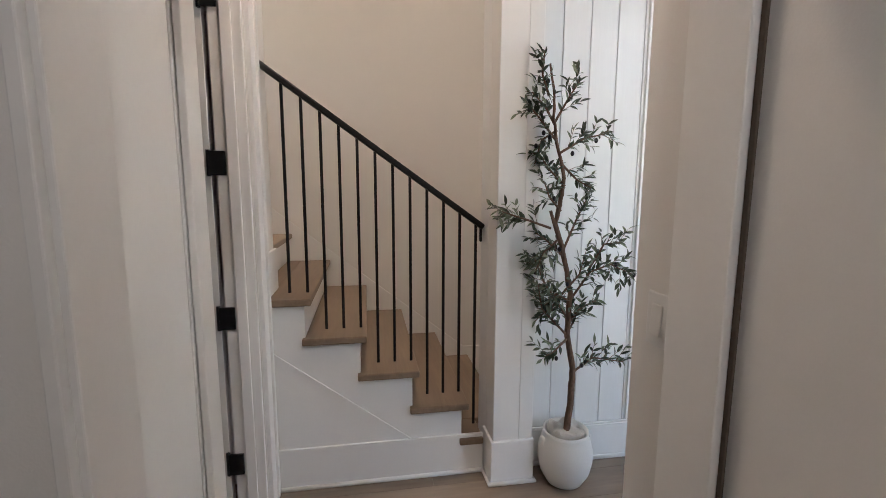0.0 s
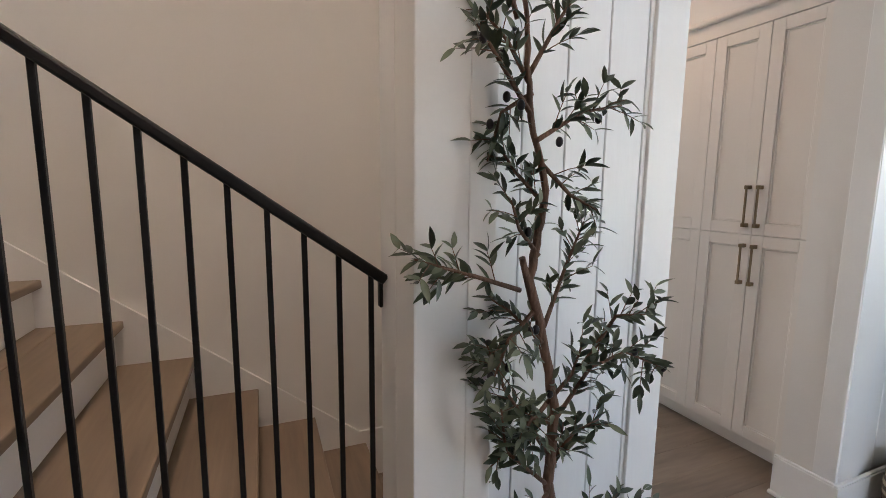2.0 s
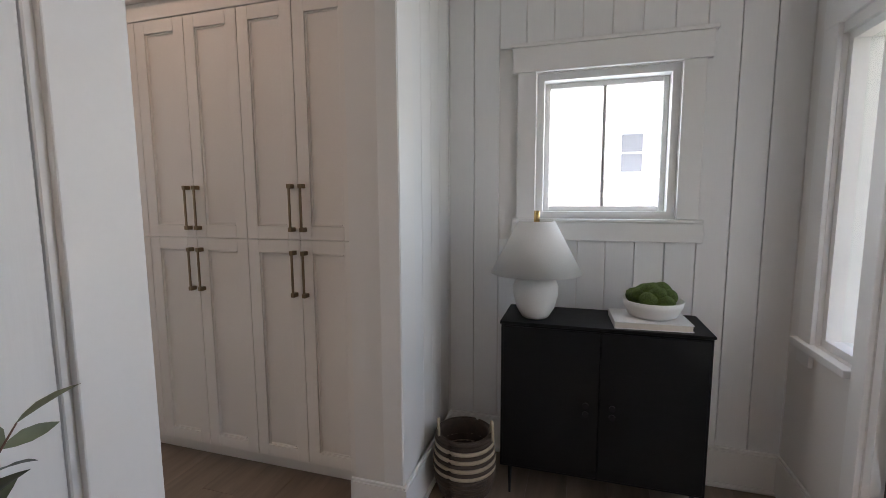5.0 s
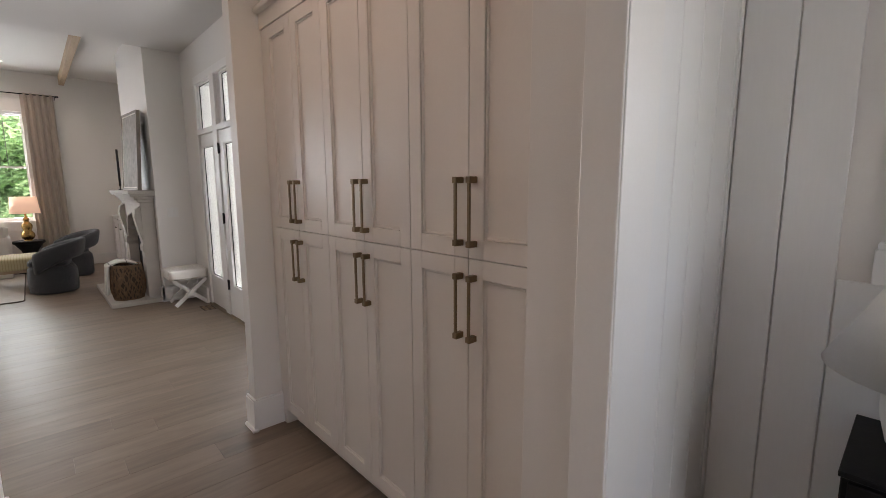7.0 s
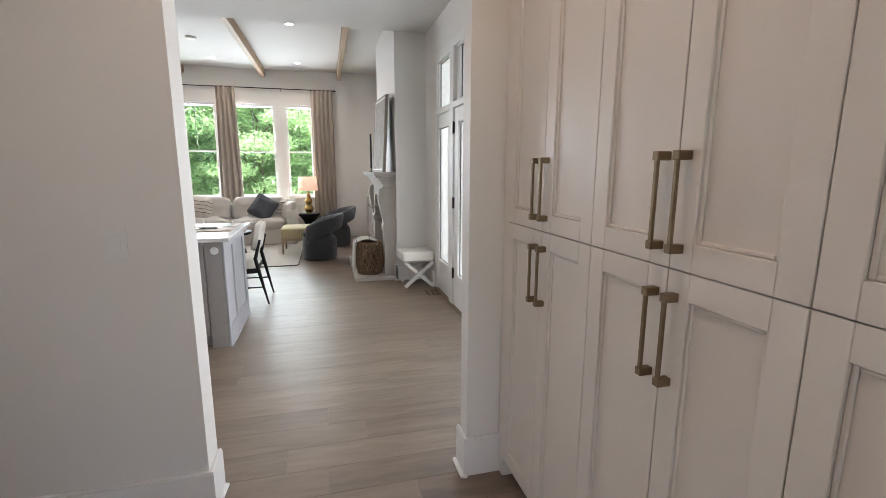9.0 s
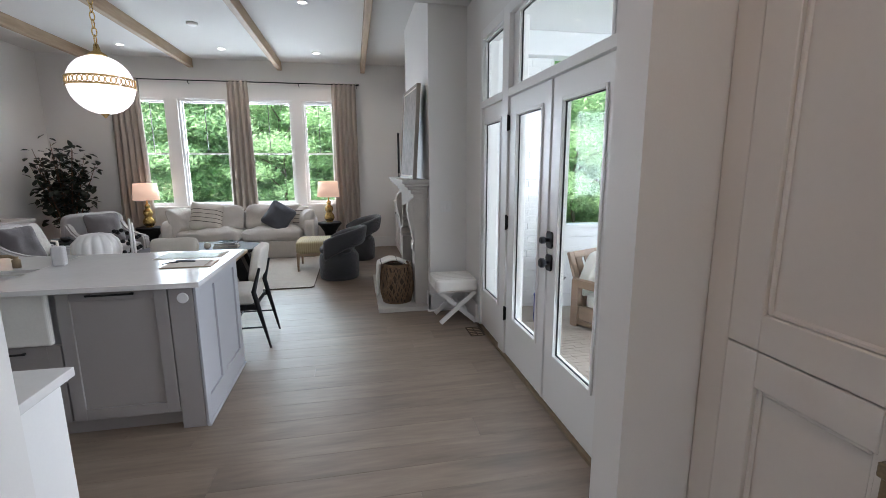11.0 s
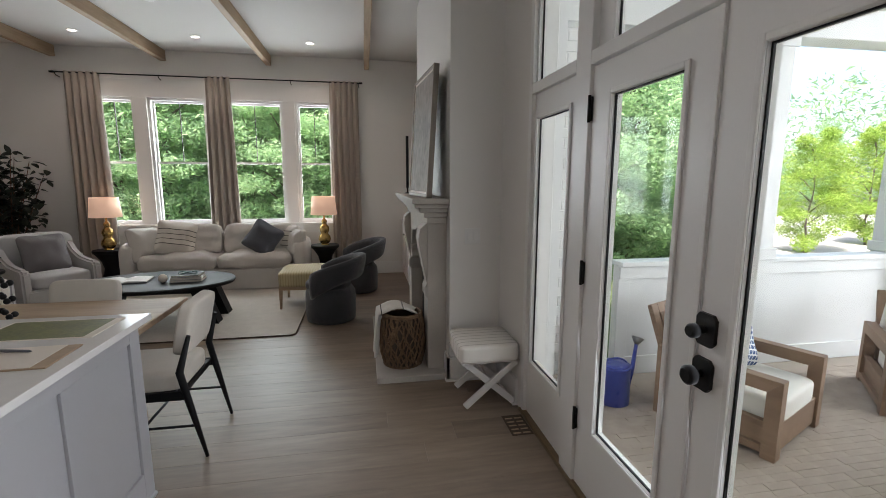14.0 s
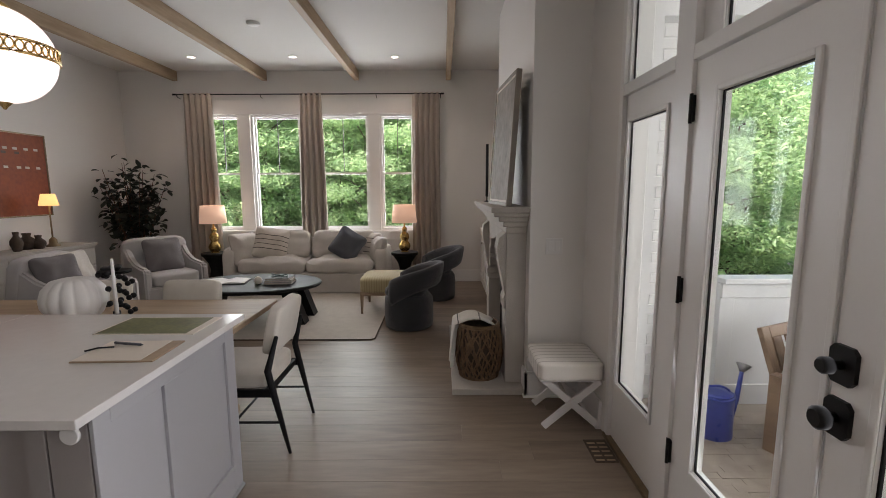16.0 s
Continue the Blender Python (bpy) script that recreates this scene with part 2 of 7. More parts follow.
M['olive'] = mat("olive leaf", (0.072, 0.092, 0.046), 0.36, var=0.3, scale=14, fine=60, bump=0.05, color2=(0.022, 0.032, 0.02))
M['olivelight'] = mat("pale olive leaf", (0.19, 0.22, 0.14), 0.55, var=0.2, scale=8, fine=40, bump=0.05)
M['fruit'] = mat("dark olive fruit", (0.022, 0.014, 0.018), 0.3, var=0.3)
M['leaf'] = mat("dark green houseplant leaf", (0.022, 0.032, 0.018), 0.5, var=0.4, scale=6, fine=30, bump=0.05, color2=(0.008, 0.012, 0.008))
M['orange'] = mat("rust orange oil paint", (0.34, 0.085, 0.028), 0.6, var=0.2, scale=3.2, fine=22, bump=0.3, color2=(0.21, 0.05, 0.022))
M['paperwhite'] = mat("white paper", (0.76, 0.75, 0.73), 0.7, var=0.02)
M['bookdark'] = mat("dark book cloth", (0.06, 0.062, 0.065), 0.6, var=0.1)
M['teal'] = mat("grey green ribbon", (0.22, 0.30, 0.30), 0.7, var=0.1)
M['photo'] = mat("green landscape print", (0.20, 0.21, 0.075), 0.4, var=0.3, scale=9, fine=60, bump=0.0, color2=(0.085, 0.095, 0.04))
M['kraft'] = mat("cream paper", (0.68, 0.62, 0.54), 0.7, var=0.03)
M['canvas'] = mat("muted landscape canvas", (0.33, 0.29, 0.24), 0.7, var=0.18, scale=2.6, fine=14, bump=0.2, color2=(0.15, 0.13, 0.11))
M['brickpave'] = mat("tan paving brick", (0.52, 0.43, 0.36), 0.8, var=0.2, scale=9, fine=130, bump=0.35)
M['mortar'] = mat("sandy joint", (0.44, 0.38, 0.32), 0.95, var=0.1, fine=200, bump=0.4)
M['whitebrick'] = mat("whitewashed brick", (0.80, 0.79, 0.77), 0.7, var=0.03, scale=8, fine=120, bump=0.3)
M['extwhite'] = mat("white exterior paint", (0.80, 0.80, 0.79), 0.5, var=0.03, scale=2, fine=80, bump=0.04)
M['blue'] = mat("cobalt blue enamel", (0.055, 0.085, 0.42), 0.28, 0.1, var=0.08, scale=10, fine=60, bump=0.02)
M['steel'] = mat("dull zinc", (0.30, 0.30, 0.30), 0.35, 0.9, var=0.1)
M['celadon'] = mat("celadon glazed bowl", (0.33, 0.50, 0.43), 0.2, var=0.08, scale=8, fine=60, bump=0.02)
M['awning'] = striped("wide stripe canvas", (0.62, 0.58, 0.51), (0.27, 0.23, 0.185), 0.24, 0.12, 0)
M['outcush'] = mat("outdoor cream canvas", (0.76, 0.73, 0.67), 0.9, var=0.03, scale=6, fine=300, bump=0.25)
M['grass'] = mat("mown grass", (0.085, 0.12, 0.035), 0.95, var=0.3, scale=2, fine=60, bump=0.5)
M['soot'] = mat("black firebox", (0.012, 0.011, 0.010), 0.85, var=0.3)
M['cotton'] = striped("white throw with dark lines", (0.72, 0.69, 0.63), (0.06, 0.055, 0.05), 0.17, 0.008, 0)
M['pillowline'] = striped("ivory cushion with dark lines", (0.62, 0.57, 0.50), (0.10, 0.085, 0.075), 0.1, 0.01, 1, lines=((0.10, 0.012), (0.03, 0.010), (-0.04, 0.010), (-0.11, 0.012)))
M['road'] = mat("pale concrete drive", (0.42, 0.40, 0.38), 0.9, var=0.08, scale=1, fine=30, bump=0.2)
M['redroof'] = mat("dark car paint", (0.03, 0.032, 0.036), 0.25, 0.3)


def leafy(name, dark, light):
    """Foliage whose clumps differ from one to the next and let a little light through."""
    m = bpy.data.materials.new(name)
    m.use_nodes = True
    n, l = m.node_tree.nodes, m.node_tree.links
    p = n["Principled BSDF"]
    geo = n.new("ShaderNodeNewGeometry")
    mix = n.new("ShaderNodeMix")
    mix.data_type = 'RGBA'
    mix.inputs["A"].default_value, mix.inputs["B"].default_value = (*dark, 1), (*light, 1)
    l.new(geo.outputs["Random Per Island"], mix.inputs["Factor"])
    l.new(mix.outputs["Result"], p.inputs["Base Color"])
    p.inputs["Roughness"].default_value = 0.55
    tr = n.new("ShaderNodeBsdfTranslucent")
    l.new(mix.outputs["Result"], tr.inputs[0])
    ms = n.new("ShaderNodeMixShader")
    ms.inputs[0].default_value = 0.6
    l.new(p.outputs[0], ms.inputs[1])
    l.new(tr.outputs[0], ms.inputs[2])
    l.new(ms.outputs[0], n["Material Output"].inputs[0])
    return m


M['woods'] = leafy("deep green foliage", (0.25, 0.41, 0.21), (0.46, 0.62, 0.33))
M['bright'] = leafy("fresh yellow green foliage", (0.21, 0.36, 0.06), (0.46, 0.58, 0.13))
M['trunk'] = mat("grey tree bark", (0.20, 0.165, 0.13), 0.9, var=0.25, scale=6, fine=60, bump=0.6, stretch=(1, 1, 0.2))


def pane(name, tint=(1, 1, 1)):
    m = bpy.data.materials.new(name)
    m.use_nodes = True
    n, l = m.node_tree.nodes, m.node_tree.links
    gl, tp, ms, fr = n.new("ShaderNodeBsdfGlossy"), n.new("ShaderNodeBsdfTransparent"), n.new("ShaderNodeMixShader"), n.new("ShaderNodeMath")
    lw, sc = n.new("ShaderNodeLayerWeight"), n.new("ShaderNodeMath")
    fr.operation, sc.operation = 'POWER', 'MULTIPLY_ADD'
    fr.inputs[1].default_value, sc.inputs[1].default_value, sc.inputs[2].default_value = 5.0, 0.2, 0.02
    l.new(lw.outputs["Facing"], fr.inputs[0])
    l.new(fr.outputs[0], sc.inputs[0])
    gl.inputs["Roughness"].default_value = 0.01
    tp.inputs[0].default_value = (*tint, 1)
    lw.inputs[0].default_value = 0.5
    l.new(sc.outputs[0], ms.inputs[0])
    l.new(tp.outputs[0], ms.inputs[1])
    l.new(gl.outputs[0], ms.inputs[2])
    l.new(ms.outputs[0], n["Material Output"].inputs[0])
    return m


M['glass'] = pane("clear window glass", (0.95, 0.97, 0.96))
M['frost'] = mat("frosted door glass", (0.72, 0.85, 0.86), 0.35, var=0.02)


# ---- builders ----
def B():
    return bmesh.new()


def box(bm, x0, x1, y0, y1, z0, z1, bevel=0.0, seg=2, m=None):
    v = [bm.verts.new(c) for c in ((x0, y0, z0), (x1, y0, z0), (x1, y1, z0), (x0, y1, z0), (x0, y0, z1), (x1, y0, z1), (x1, y1, z1), (x0, y1, z1))]
    f = [bm.faces.new([v[i] for i in q]) for q in ((3, 2, 1, 0), (4, 5, 6, 7), (0, 1, 5, 4), (1, 2, 6, 5), (2, 3, 7, 6), (3, 0, 4, 7))]
    if m is not None:
        bmesh.ops.transform(bm, matrix=m, verts=v)
    if bevel:
        e = list({e for q in f for e in q.edges})
        bmesh.ops.bevel(bm, geom=e, offset=bevel, segments=seg, profile=0.5, affect='EDGES')
    return bm


def prism(bm, outline, a0, a1, axis='x'):
    """A flat outline of (u, v) drawn out from a0 to a1 along an axis; u, v are the other two axes in order."""
    def p(a, u, v):
        return {'x': (a, u, v), 'y': (u, a, v), 'z': (u, v, a)}[axis]
    lo = [bm.verts.new(p(a0, u, v)) for u, v in outline]
    hi = [bm.verts.new(p(a1, u, v)) for u, v in outline]
    bm.faces.new(lo[::-1])
    bm.faces.new(hi)
    k = len(outline)
    for i in range(k):
        bm.faces.new((lo[i], lo[(i + 1) % k], hi[(i + 1) % k], hi[i]))
    bmesh.ops.recalc_face_normals(bm, faces=bm.faces[:])
    return bm


def lathe(bm, profile, seg=32, cx=0.0, cy=0.0, wob=None, close=False):
    """A turned shape from (radius, height) pairs; wob(angle, height) scales the radius."""
    rings = []
    for r, z in profile:
        ring = []
        for i in range(seg):
            a = 2 * math.pi * i / seg
            q = r * (wob(a, z) if wob else 1)
            ring.append(bm.verts.new((cx + q * math.cos(a), cy + q * math.sin(a), z)))
        rings.append(ring)
    for a, b in zip(rings, rings[1:]):
        for i in range(seg):
            f = bm.faces.new((a[i], a[(i + 1) % seg], b[(i + 1) % seg], b[i]))
            f.smooth = True
    bm.faces.new(rings[0][::-1])
    bm.faces.new(rings[-1])
    return bm


def tube(bm, pts, radii, seg=8):
    """A round bar through points; radii: one, or one a point."""
    pts = [Vector(p) for p in pts]
    if not hasattr(radii, "__len__"):
        radii = [radii] * len(pts)
    rings = []
    for i, p in enumerate(pts):
        d = (pts[min(i + 1, len(pts) - 1)] - pts[max(i - 1, 0)]).normalized()
        side = d.cross(Vector((0.31, 0.95, 0.07)) if abs(d.y) < 0.8 else Vector((1, 0, 0))).normalized()
        up = side.cross(d)
        rings.append([bm.verts.new(p + radii[i] * (math.cos(a) * side + math.sin(a) * up)) for a in (2 * math.pi * k / seg for k in range(seg))])
    for a, b in zip(rings, rings[1:]):
        for k in range(seg):
            bm.faces.new((a[k], a[(k + 1) % seg], b[(k + 1) % seg], b[k])).smooth = True
    bm.faces.new(rings[0][::-1])
    bm.faces.new(rings[-1])
    bmesh.ops.recalc_face_normals(bm, faces=bm.faces[:])
    return bm


def cushion(bm, sx, sy, sz, m=None, n=14, pinch=0.12, e=0.42, puff=0.0, seed=0):
    """A soft stuffed block of that full size: rounded, its sides drawn in between the corners and its faces crumpled a little."""
    start = len(bm.verts)
    made = bmesh.ops.create_cube(bm, size=2.0)
    bmesh.ops.subdivide_edges(bm, edges=list({ed for v in made['verts'] for ed in v.link_edges}), cuts=n, use_grid_fill=True)
    bm.verts.ensure_lookup_table()
    vs = bm.verts[start:] if start else bm.verts[:]
    for v in vs:
        x, y, z = v.co
        l = (abs(x) ** (2 / e) + abs(y) ** (2 / e) + abs(z) ** (2 / e)) ** (e / 2)
        x, y, z = x / l, y / l, z / l
        edge = max(abs(x), abs(y))
        z *= 1 - 0.62 * max(edge - 0.45, 0) ** 1.6 * pinch * 8 if pinch else 1
        k = pinch * 0.5
        x *= 1 - k * (1 - y * y) * 0.5
        y *= 1 - k * (1 - x * x) * 0.5
        w = noise.noise(Vector((x * 2.1 + seed, y * 2.1, z * 1.5 + seed))) * puff
        v.co = Vector((x * sx / 2, y * sy / 2, z * sz / 2 + w * sz))
        if m is not None:
            v.co = m @ v.co
    for f in bm.faces:
        f.smooth = True
    return bm


def mesh_of(name, bm, material):
    me = bpy.data.meshes.new(name)
    bm.to_mesh(me)
    bm.free()
    me.materials.append(material)
    return me


def thing(name, label, category, m=None, group="", kind=""):
    ob = new(name)
    ob.empty_display_size = 0.1
    ob.matrix_world = m or Matrix()
    return tagged(ob, label, category, group, kind)


def part(name, bm, material, parent, label="", m=None):
    ob = new(name, mesh_of(name, bm, material))
    ob.parent = parent
    if m is not None:
        ob.matrix_basis = m
    if label:
        tagged(ob, label)
    return ob


def solo(name, bm, material, label, category, m=None, group="", kind=""):
    ob = new(name, mesh_of(name, bm, material))
    if m is not None:
        ob.matrix_world = m
    return tagged(ob, label, category, group, kind)


def setting(name, bm, material, label, category):
    return solo(name, bm, material, label, category, kind="structure")


def smooth(ob):
    for f in ob.data.polygons:
        f.use_smooth = True
    return ob

# ---- large structure ----
def wall(name, axis, a0, a1, p0, p1, z0=0.0, z1=3.05, holes=(), material='wall', label="painted plaster wall", base=True):
    """A wall along an axis from a0 to a1, its faces at p0 and p1, with openings (a, b, low, high) through it."""
    bm = B()
    cuts = sorted({a0, a1, *[h[0] for h in holes], *[h[1] for h in holes]})
    for a, b in zip(cuts, cuts[1:]):
        mid = (a + b) / 2
        spans, low = [], z0
        for h in sorted((h for h in holes if h[0] < mid < h[1]), key=lambda h: h[2]):
            if h[2] > low:
                spans.append((low, h[2]))
            low = h[3]
        if low < z1:
            spans.append((low, z1))
        for lo, hi in spans:
            if axis == 'x':
                box(bm, a, b, p0, p1, lo, hi)
            else:
                box(bm, p0, p1, a, b, lo, hi)
    bmesh.ops.remove_doubles(bm, verts=bm.verts[:], dist=1e-5)
    return setting(name, bm, M[material], label, "wall")


def base_run(x0, x1, y0, y1, h=0.195):
    """One length of tall white baseboard with a shoe moulding; the box given is its plan."""
    bm = B()
    box(bm, x0, x1, y0, y1, 0.001, h - 0.012)
    if x1 - x0 > y1 - y0:
        box(bm, x0, x1, y0 + 0.003, y1 - 0.003, h - 0.012, h, 0.002, 1)
    else:
        box(bm, x0 + 0.003, x1 - 0.003, y0, y1, h - 0.012, h, 0.002, 1)
    return setting("baseboard", bm, M['trim'], "tall white painted baseboard", "baseboard")


def shoe(pts):
    """Quarter-round shoe moulding along the floor through plan points."""
    bm = B()
    tube(bm, [(x, y, 0.007) for x, y in pts], 0.011, 8)
    return setting("trim", bm, M['trim'], "thin white shoe moulding along the floor", "trim")


H = 3.05
# floor slabs: inside at zero, porch a little lower
setting("floor", box(B(), -5.2, 2.19, -2.6, 11.6, -0.12, -0.004), M['mortar'], "dark subfloor under the oak planks", "floor")
# ceilings
bm = B()
for x0, x1, y0, y1 in ((-5.2, 2.6, -2.6, 1.49), (0.12, 2.6, 1.49, 2.37), (-5.2, 2.6, 2.37, 7.27)):
    box(bm, x0, x1, y0, y1, 3.05, 3.2)
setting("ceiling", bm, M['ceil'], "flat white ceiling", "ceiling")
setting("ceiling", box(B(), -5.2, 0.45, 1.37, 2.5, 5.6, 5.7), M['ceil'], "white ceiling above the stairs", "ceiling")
setting("wall_stair_upper", box(B(), -5.06, 0.12, 1.37, 1.49, 3.201, 5.6), M['wall'], "white upper stairwell wall", "wall")
setting("wall_stair_upper", box(B(), 0.0, 0.12, 1.491, 2.5, 3.201, 5.6), M['wall'], "white upper stairwell wall", "wall")
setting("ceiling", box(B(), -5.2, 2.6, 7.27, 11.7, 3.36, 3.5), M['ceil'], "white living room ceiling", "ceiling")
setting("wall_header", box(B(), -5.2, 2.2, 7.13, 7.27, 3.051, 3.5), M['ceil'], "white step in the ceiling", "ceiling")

# entry hall
wall("wall_hall_west", 'y', 0.04, 1.49, -1.56, -1.43, holes=((0.49, 1.16, 0, 2.43),), label="white hall wall with a door opening")
wall("wall_entry_south", 'x', -3.2, -0.25, -0.09, 0.04, holes=((-1.375, -0.40, 0, 2.06),), label="white wall with a doorway")
wall("wall_hall_east", 'y', 0.04, 0.19, -0.39, -0.25, label="short white wall with a light switch")
# room behind the start
wall("wall_room_west", 'y', -2.6, -0.09, -3.2, -3.06)
wall("wall_room_east", 'y', -2.6, -0.48, 0.3, 0.44)
wall("wall_room_south", 'x', -3.2, 0.44, -2.6, -2.46)
# side room behind the open door
wall("wall_side_west", 'y', 0.04, 1.37, -3.2, -3.06)
wall("wall_side_north", 'x', -3.06, -1.56, 1.37, 1.49, label="white wall beside the stairs")
# stairwell
wall("wall_stair_back", 'x', -5.2, 0.0, 2.37, 2.50, z1=5.6, label="warm white stairwell wall")
wall("wall_stair_west", 'y', 1.49, 2.37, -5.2, -5.06, z1=5.6)
# olive tree niche
wall("wall_niche", 'x', -0.425, 0.44, 1.315, 1.45, material='ship', label="white board wall behind the olive tree")
wall("wall_niche_side", 'y', 1.45, 2.50, 0.0, 0.12)
# foyer
FS = -0.33
wall("wall_foyer_south", 'x', -0.25, 2.25, FS - 0.15, FS, holes=((0.62, 1.66, 0, 2.08), (1.74, 2.03, 0.80, 2.02), (1.74, 2.03, 2.16, 2.62), (0.62, 1.66, 2.16, 2.62)), label="white front wall with door and sidelight")
wall("wall_foyer_link", 'y', -0.48, -0.09, -0.39, -0.25)
wall("wall_foyer_east", 'y', -0.48, 1.31, 2.27, 2.45, holes=((0.17, 0.83, 1.30, 2.03),), label="white wall with a small window")
wall("wall_stub_south", 'x', 1.555, 2.45, 1.31, 1.525, label="white pier between foyer and pantry cabinets")
wall("wall_cabinet_back", 'y', 1.525, 3.46, 2.30, 2.45)
wall("wall_stub_north", 'x', 1.535, 2.36, 3.46, 3.56, label="white pier beside the opening to the kitchen")
wall("wall_kitchen_south", 'x', -5.2, 0.42, 3.50, 3.65, label="white wall with a light switch")
wall("wall_corridor_end", 'y', 2.50, 3.50, -1.3, -1.16)
# kitchen and living room
DX = 2.19
wall("wall_east_doors", 'y', 3.56, 7.30, DX, DX + 0.17, z1=3.5, holes=((3.70, 6.78, 0, 2.68),), label="white wall round the glazed doors")
wall("wall_chimney_breast", 'y', 7.30, 9.25, 1.80, 2.36, z1=3.5, holes=((7.85, 8.45, 0.10, 0.90),), label="white chimney breast")
wall("wall_east_far", 'y', 9.25, 11.6, 2.19, 2.36, z1=3.5)
WIN = ((-2.64, -2.06), (-1.875, -1.085), (-0.85, 0.0), (0.175, 0.73))
wall("wall_far", 'x', -5.2, 2.36, 11.45, 11.62, z1=3.5, holes=[(a, b, 0.86, 2.70) for a, b in WIN], label="white wall with four tall windows")
wall("wall_living_west", 'y', 3.65, 11.45, -4.05, -3.9, z1=3.5)

# vertical boards: proud planks with a groove between them
def boards(wallname, axis, a0, a1, p, side, z0=0.19, z1=3.04, width=0.135, holes=()):
    start = a0
    holder = bpy.data.objects[wallname]
    while start < a1 - 0.01:
        end = min(start + width, a1)
        spans, low = [], z0
        for h in holes:
            if start < h[1] - 0.005 and end > h[0] + 0.005:
                spans.append((low, h[2]))
                low = h[3]
        spans.append((low, z1))
        for lo, hi in spans:
            bm = B()
            q0, q1 = sorted((p, p + side * 0.011))
            if axis == 'x':
                box(bm, start + 0.0018, end - 0.0018, q0, q1, lo, hi, 0.0022, 1)
            else:
                box(bm, q0, q1, start + 0.0018, end - 0.0018, lo, hi, 0.0022, 1)
            part("board", bm, M['ship'], holder)
        start = end


boards("wall_niche", 'x', -0.226, 0.336, 1.315, -1)
boards("wall_foyer_east", 'y', FS, 1.31, 2.27, -1, holes=((0.08, 0.92, 1.19, 2.16),))
boards("wall_stub_south", 'x', 1.694, 2.27, 1.31, -1)

# corner boards and pier facings
def trim(name, x0, x1, y0, y1, z0, z1, label, bevel=0.003, material='trim'):
    return setting(name, box(B(), x0, x1, y0, y1, z0, z1, bevel, 2), M[material], label, "trim")


trim("trim", 0.33, 0.452, 1.292, 1.315, 0, H, "white flat corner board")
trim("trim", 0.44, 0.462, 1.315, 1.45, 0, H, "white flat corner board")
trim("trim", 1.54, 1.70, 1.288, 1.31, 0, H, "white flat corner board")
trim("trim", 1.535, 1.5545, 1.2915, 1.38, 0, H, "white flat corner board")

# newel pier at the foot of the stairs
pier = thing("stair_pier", "white boxed pier with tall base at the stairs", "pier", kind="structure")
part("shaft", box(B(), -0.425, -0.24, 1.175, 1.315, 0, H, 0.004), M['trim'], pier)
part("plinth", box(B(), -0.437, -0.226, 1.160, 1.318, 0, 0.215, 0.004), M['trim'], pier)
part("facing", box(B(), -0.30, -0.232, 1.172, 1.314, 0.215, H, 0.003), M['trim'], pier)

# baseboards
base_run(-0.22, 0.452, 1.283, 1.30)
base_run(0.452, 0.478, 1.283, 1.46)
base_run(1.515, 2.25, 1.27, 1.29)
base_run(1.515, 1.535, 1.29, 1.53)
base_run(2.238, 2.258, FS, 1.27)
base_run(-0.25, 0.55, FS, FS + 0.018)
base_run(1.70, 2.24, FS, FS + 0.018)
base_run(1.515, 1.535, 3.44, 3.57)
base_run(1.535, 1.70, 3.44, 3.46)
base_run(-1.2, 0.44, 3.48, 3.50)
base_run(0.42, 0.44, 3.50, 3.65)
base_run(1.78, 2.19, 7.28, 7.30)
base_run(1.78, 1.80, 7.28, 7.42)
base_run(2.17, 2.19, 6.84, 7.28)
base_run(-3.9, 2.19, 11.43, 11.45)
base_run(-3.9, -3.88, 3.65, 11.43)
base_run(-0.41, -0.39, 0.045, 0.20)
base_run(-1.43, -1.40, 0.066, 0.386)
for pts in (((1.505, 1.53), (1.505, 1.262), (2.23, 1.262)), ((2.23, 1.262), (2.23, FS)), ((1.53, 3.434), (1.508, 3.434), (1.508, 3.57)), ((-1.2, 3.474), (0.446, 3.474), (0.446, 3.65)),
            ((-0.22, 1.276), (0.484, 1.276), (0.484, 1.46)), ((-0.445, 1.30), (-0.445, 1.153), (-0.219, 1.153), (-0.219, 1.276)), ((2.164, 6.84), (2.164, 7.274), (1.774, 7.274), (1.774, 7.42))):
    shoe(pts)


# door casings round the two hall doorways
def casing_y(x, side, y0, y1, z1, w=0.095):
    """Moulded casing on a wall face x, round an opening from y0 to y1."""
    q = sorted((x, x + side * 0.018))
    q2 = sorted((x, x + side * 0.028))
    for a, b in ((y0 - w, y0), (y1, y1 + w)):
        trim("trim", q[0], q[1], a, b, 0, z1 + w, "white moulded door casing")
    trim("trim", q2[0], q2[1], y0 - w - 0.004, y0 - w + 0.022, 0, z1 + w, "white casing back band")
    trim("trim", q2[0], q2[1], y1 + w - 0.022, y1 + w + 0.004, 0, z1 + w, "white casing back band")
    trim("trim", q[0], q[1], y0, y1, z1, z1 + w, "white moulded door casing")


casing_y(-1.43, 1, 0.49, 1.16, 2.43)
trim("trim", -1.43, -1.404, 0.04, 0.386, 0.2, 3.04, "white wall facing board")
trim("trim", -1.40, -1.382, 0.40, 0.488, 0, 2.52, "white raised casing strip")
trim("trim", -1.555, -1.412, 0.474, 0.492, 0, 2.43, "white door jamb")
trim("trim", -1.555, -1.435, 1.142, 1.16, 0, 2.43, "white door jamb")
trim("trim", -1.51, -1.47, 1.130, 1.1415, 0, 2.43, "white door stop")
trim("trim", -1.378, -1.36, -0.095, 0.044, 0, 2.06, "white door jamb")
trim("trim", -0.418, -0.398, -0.095, 0.044, 0, 2.06, "white door jamb")
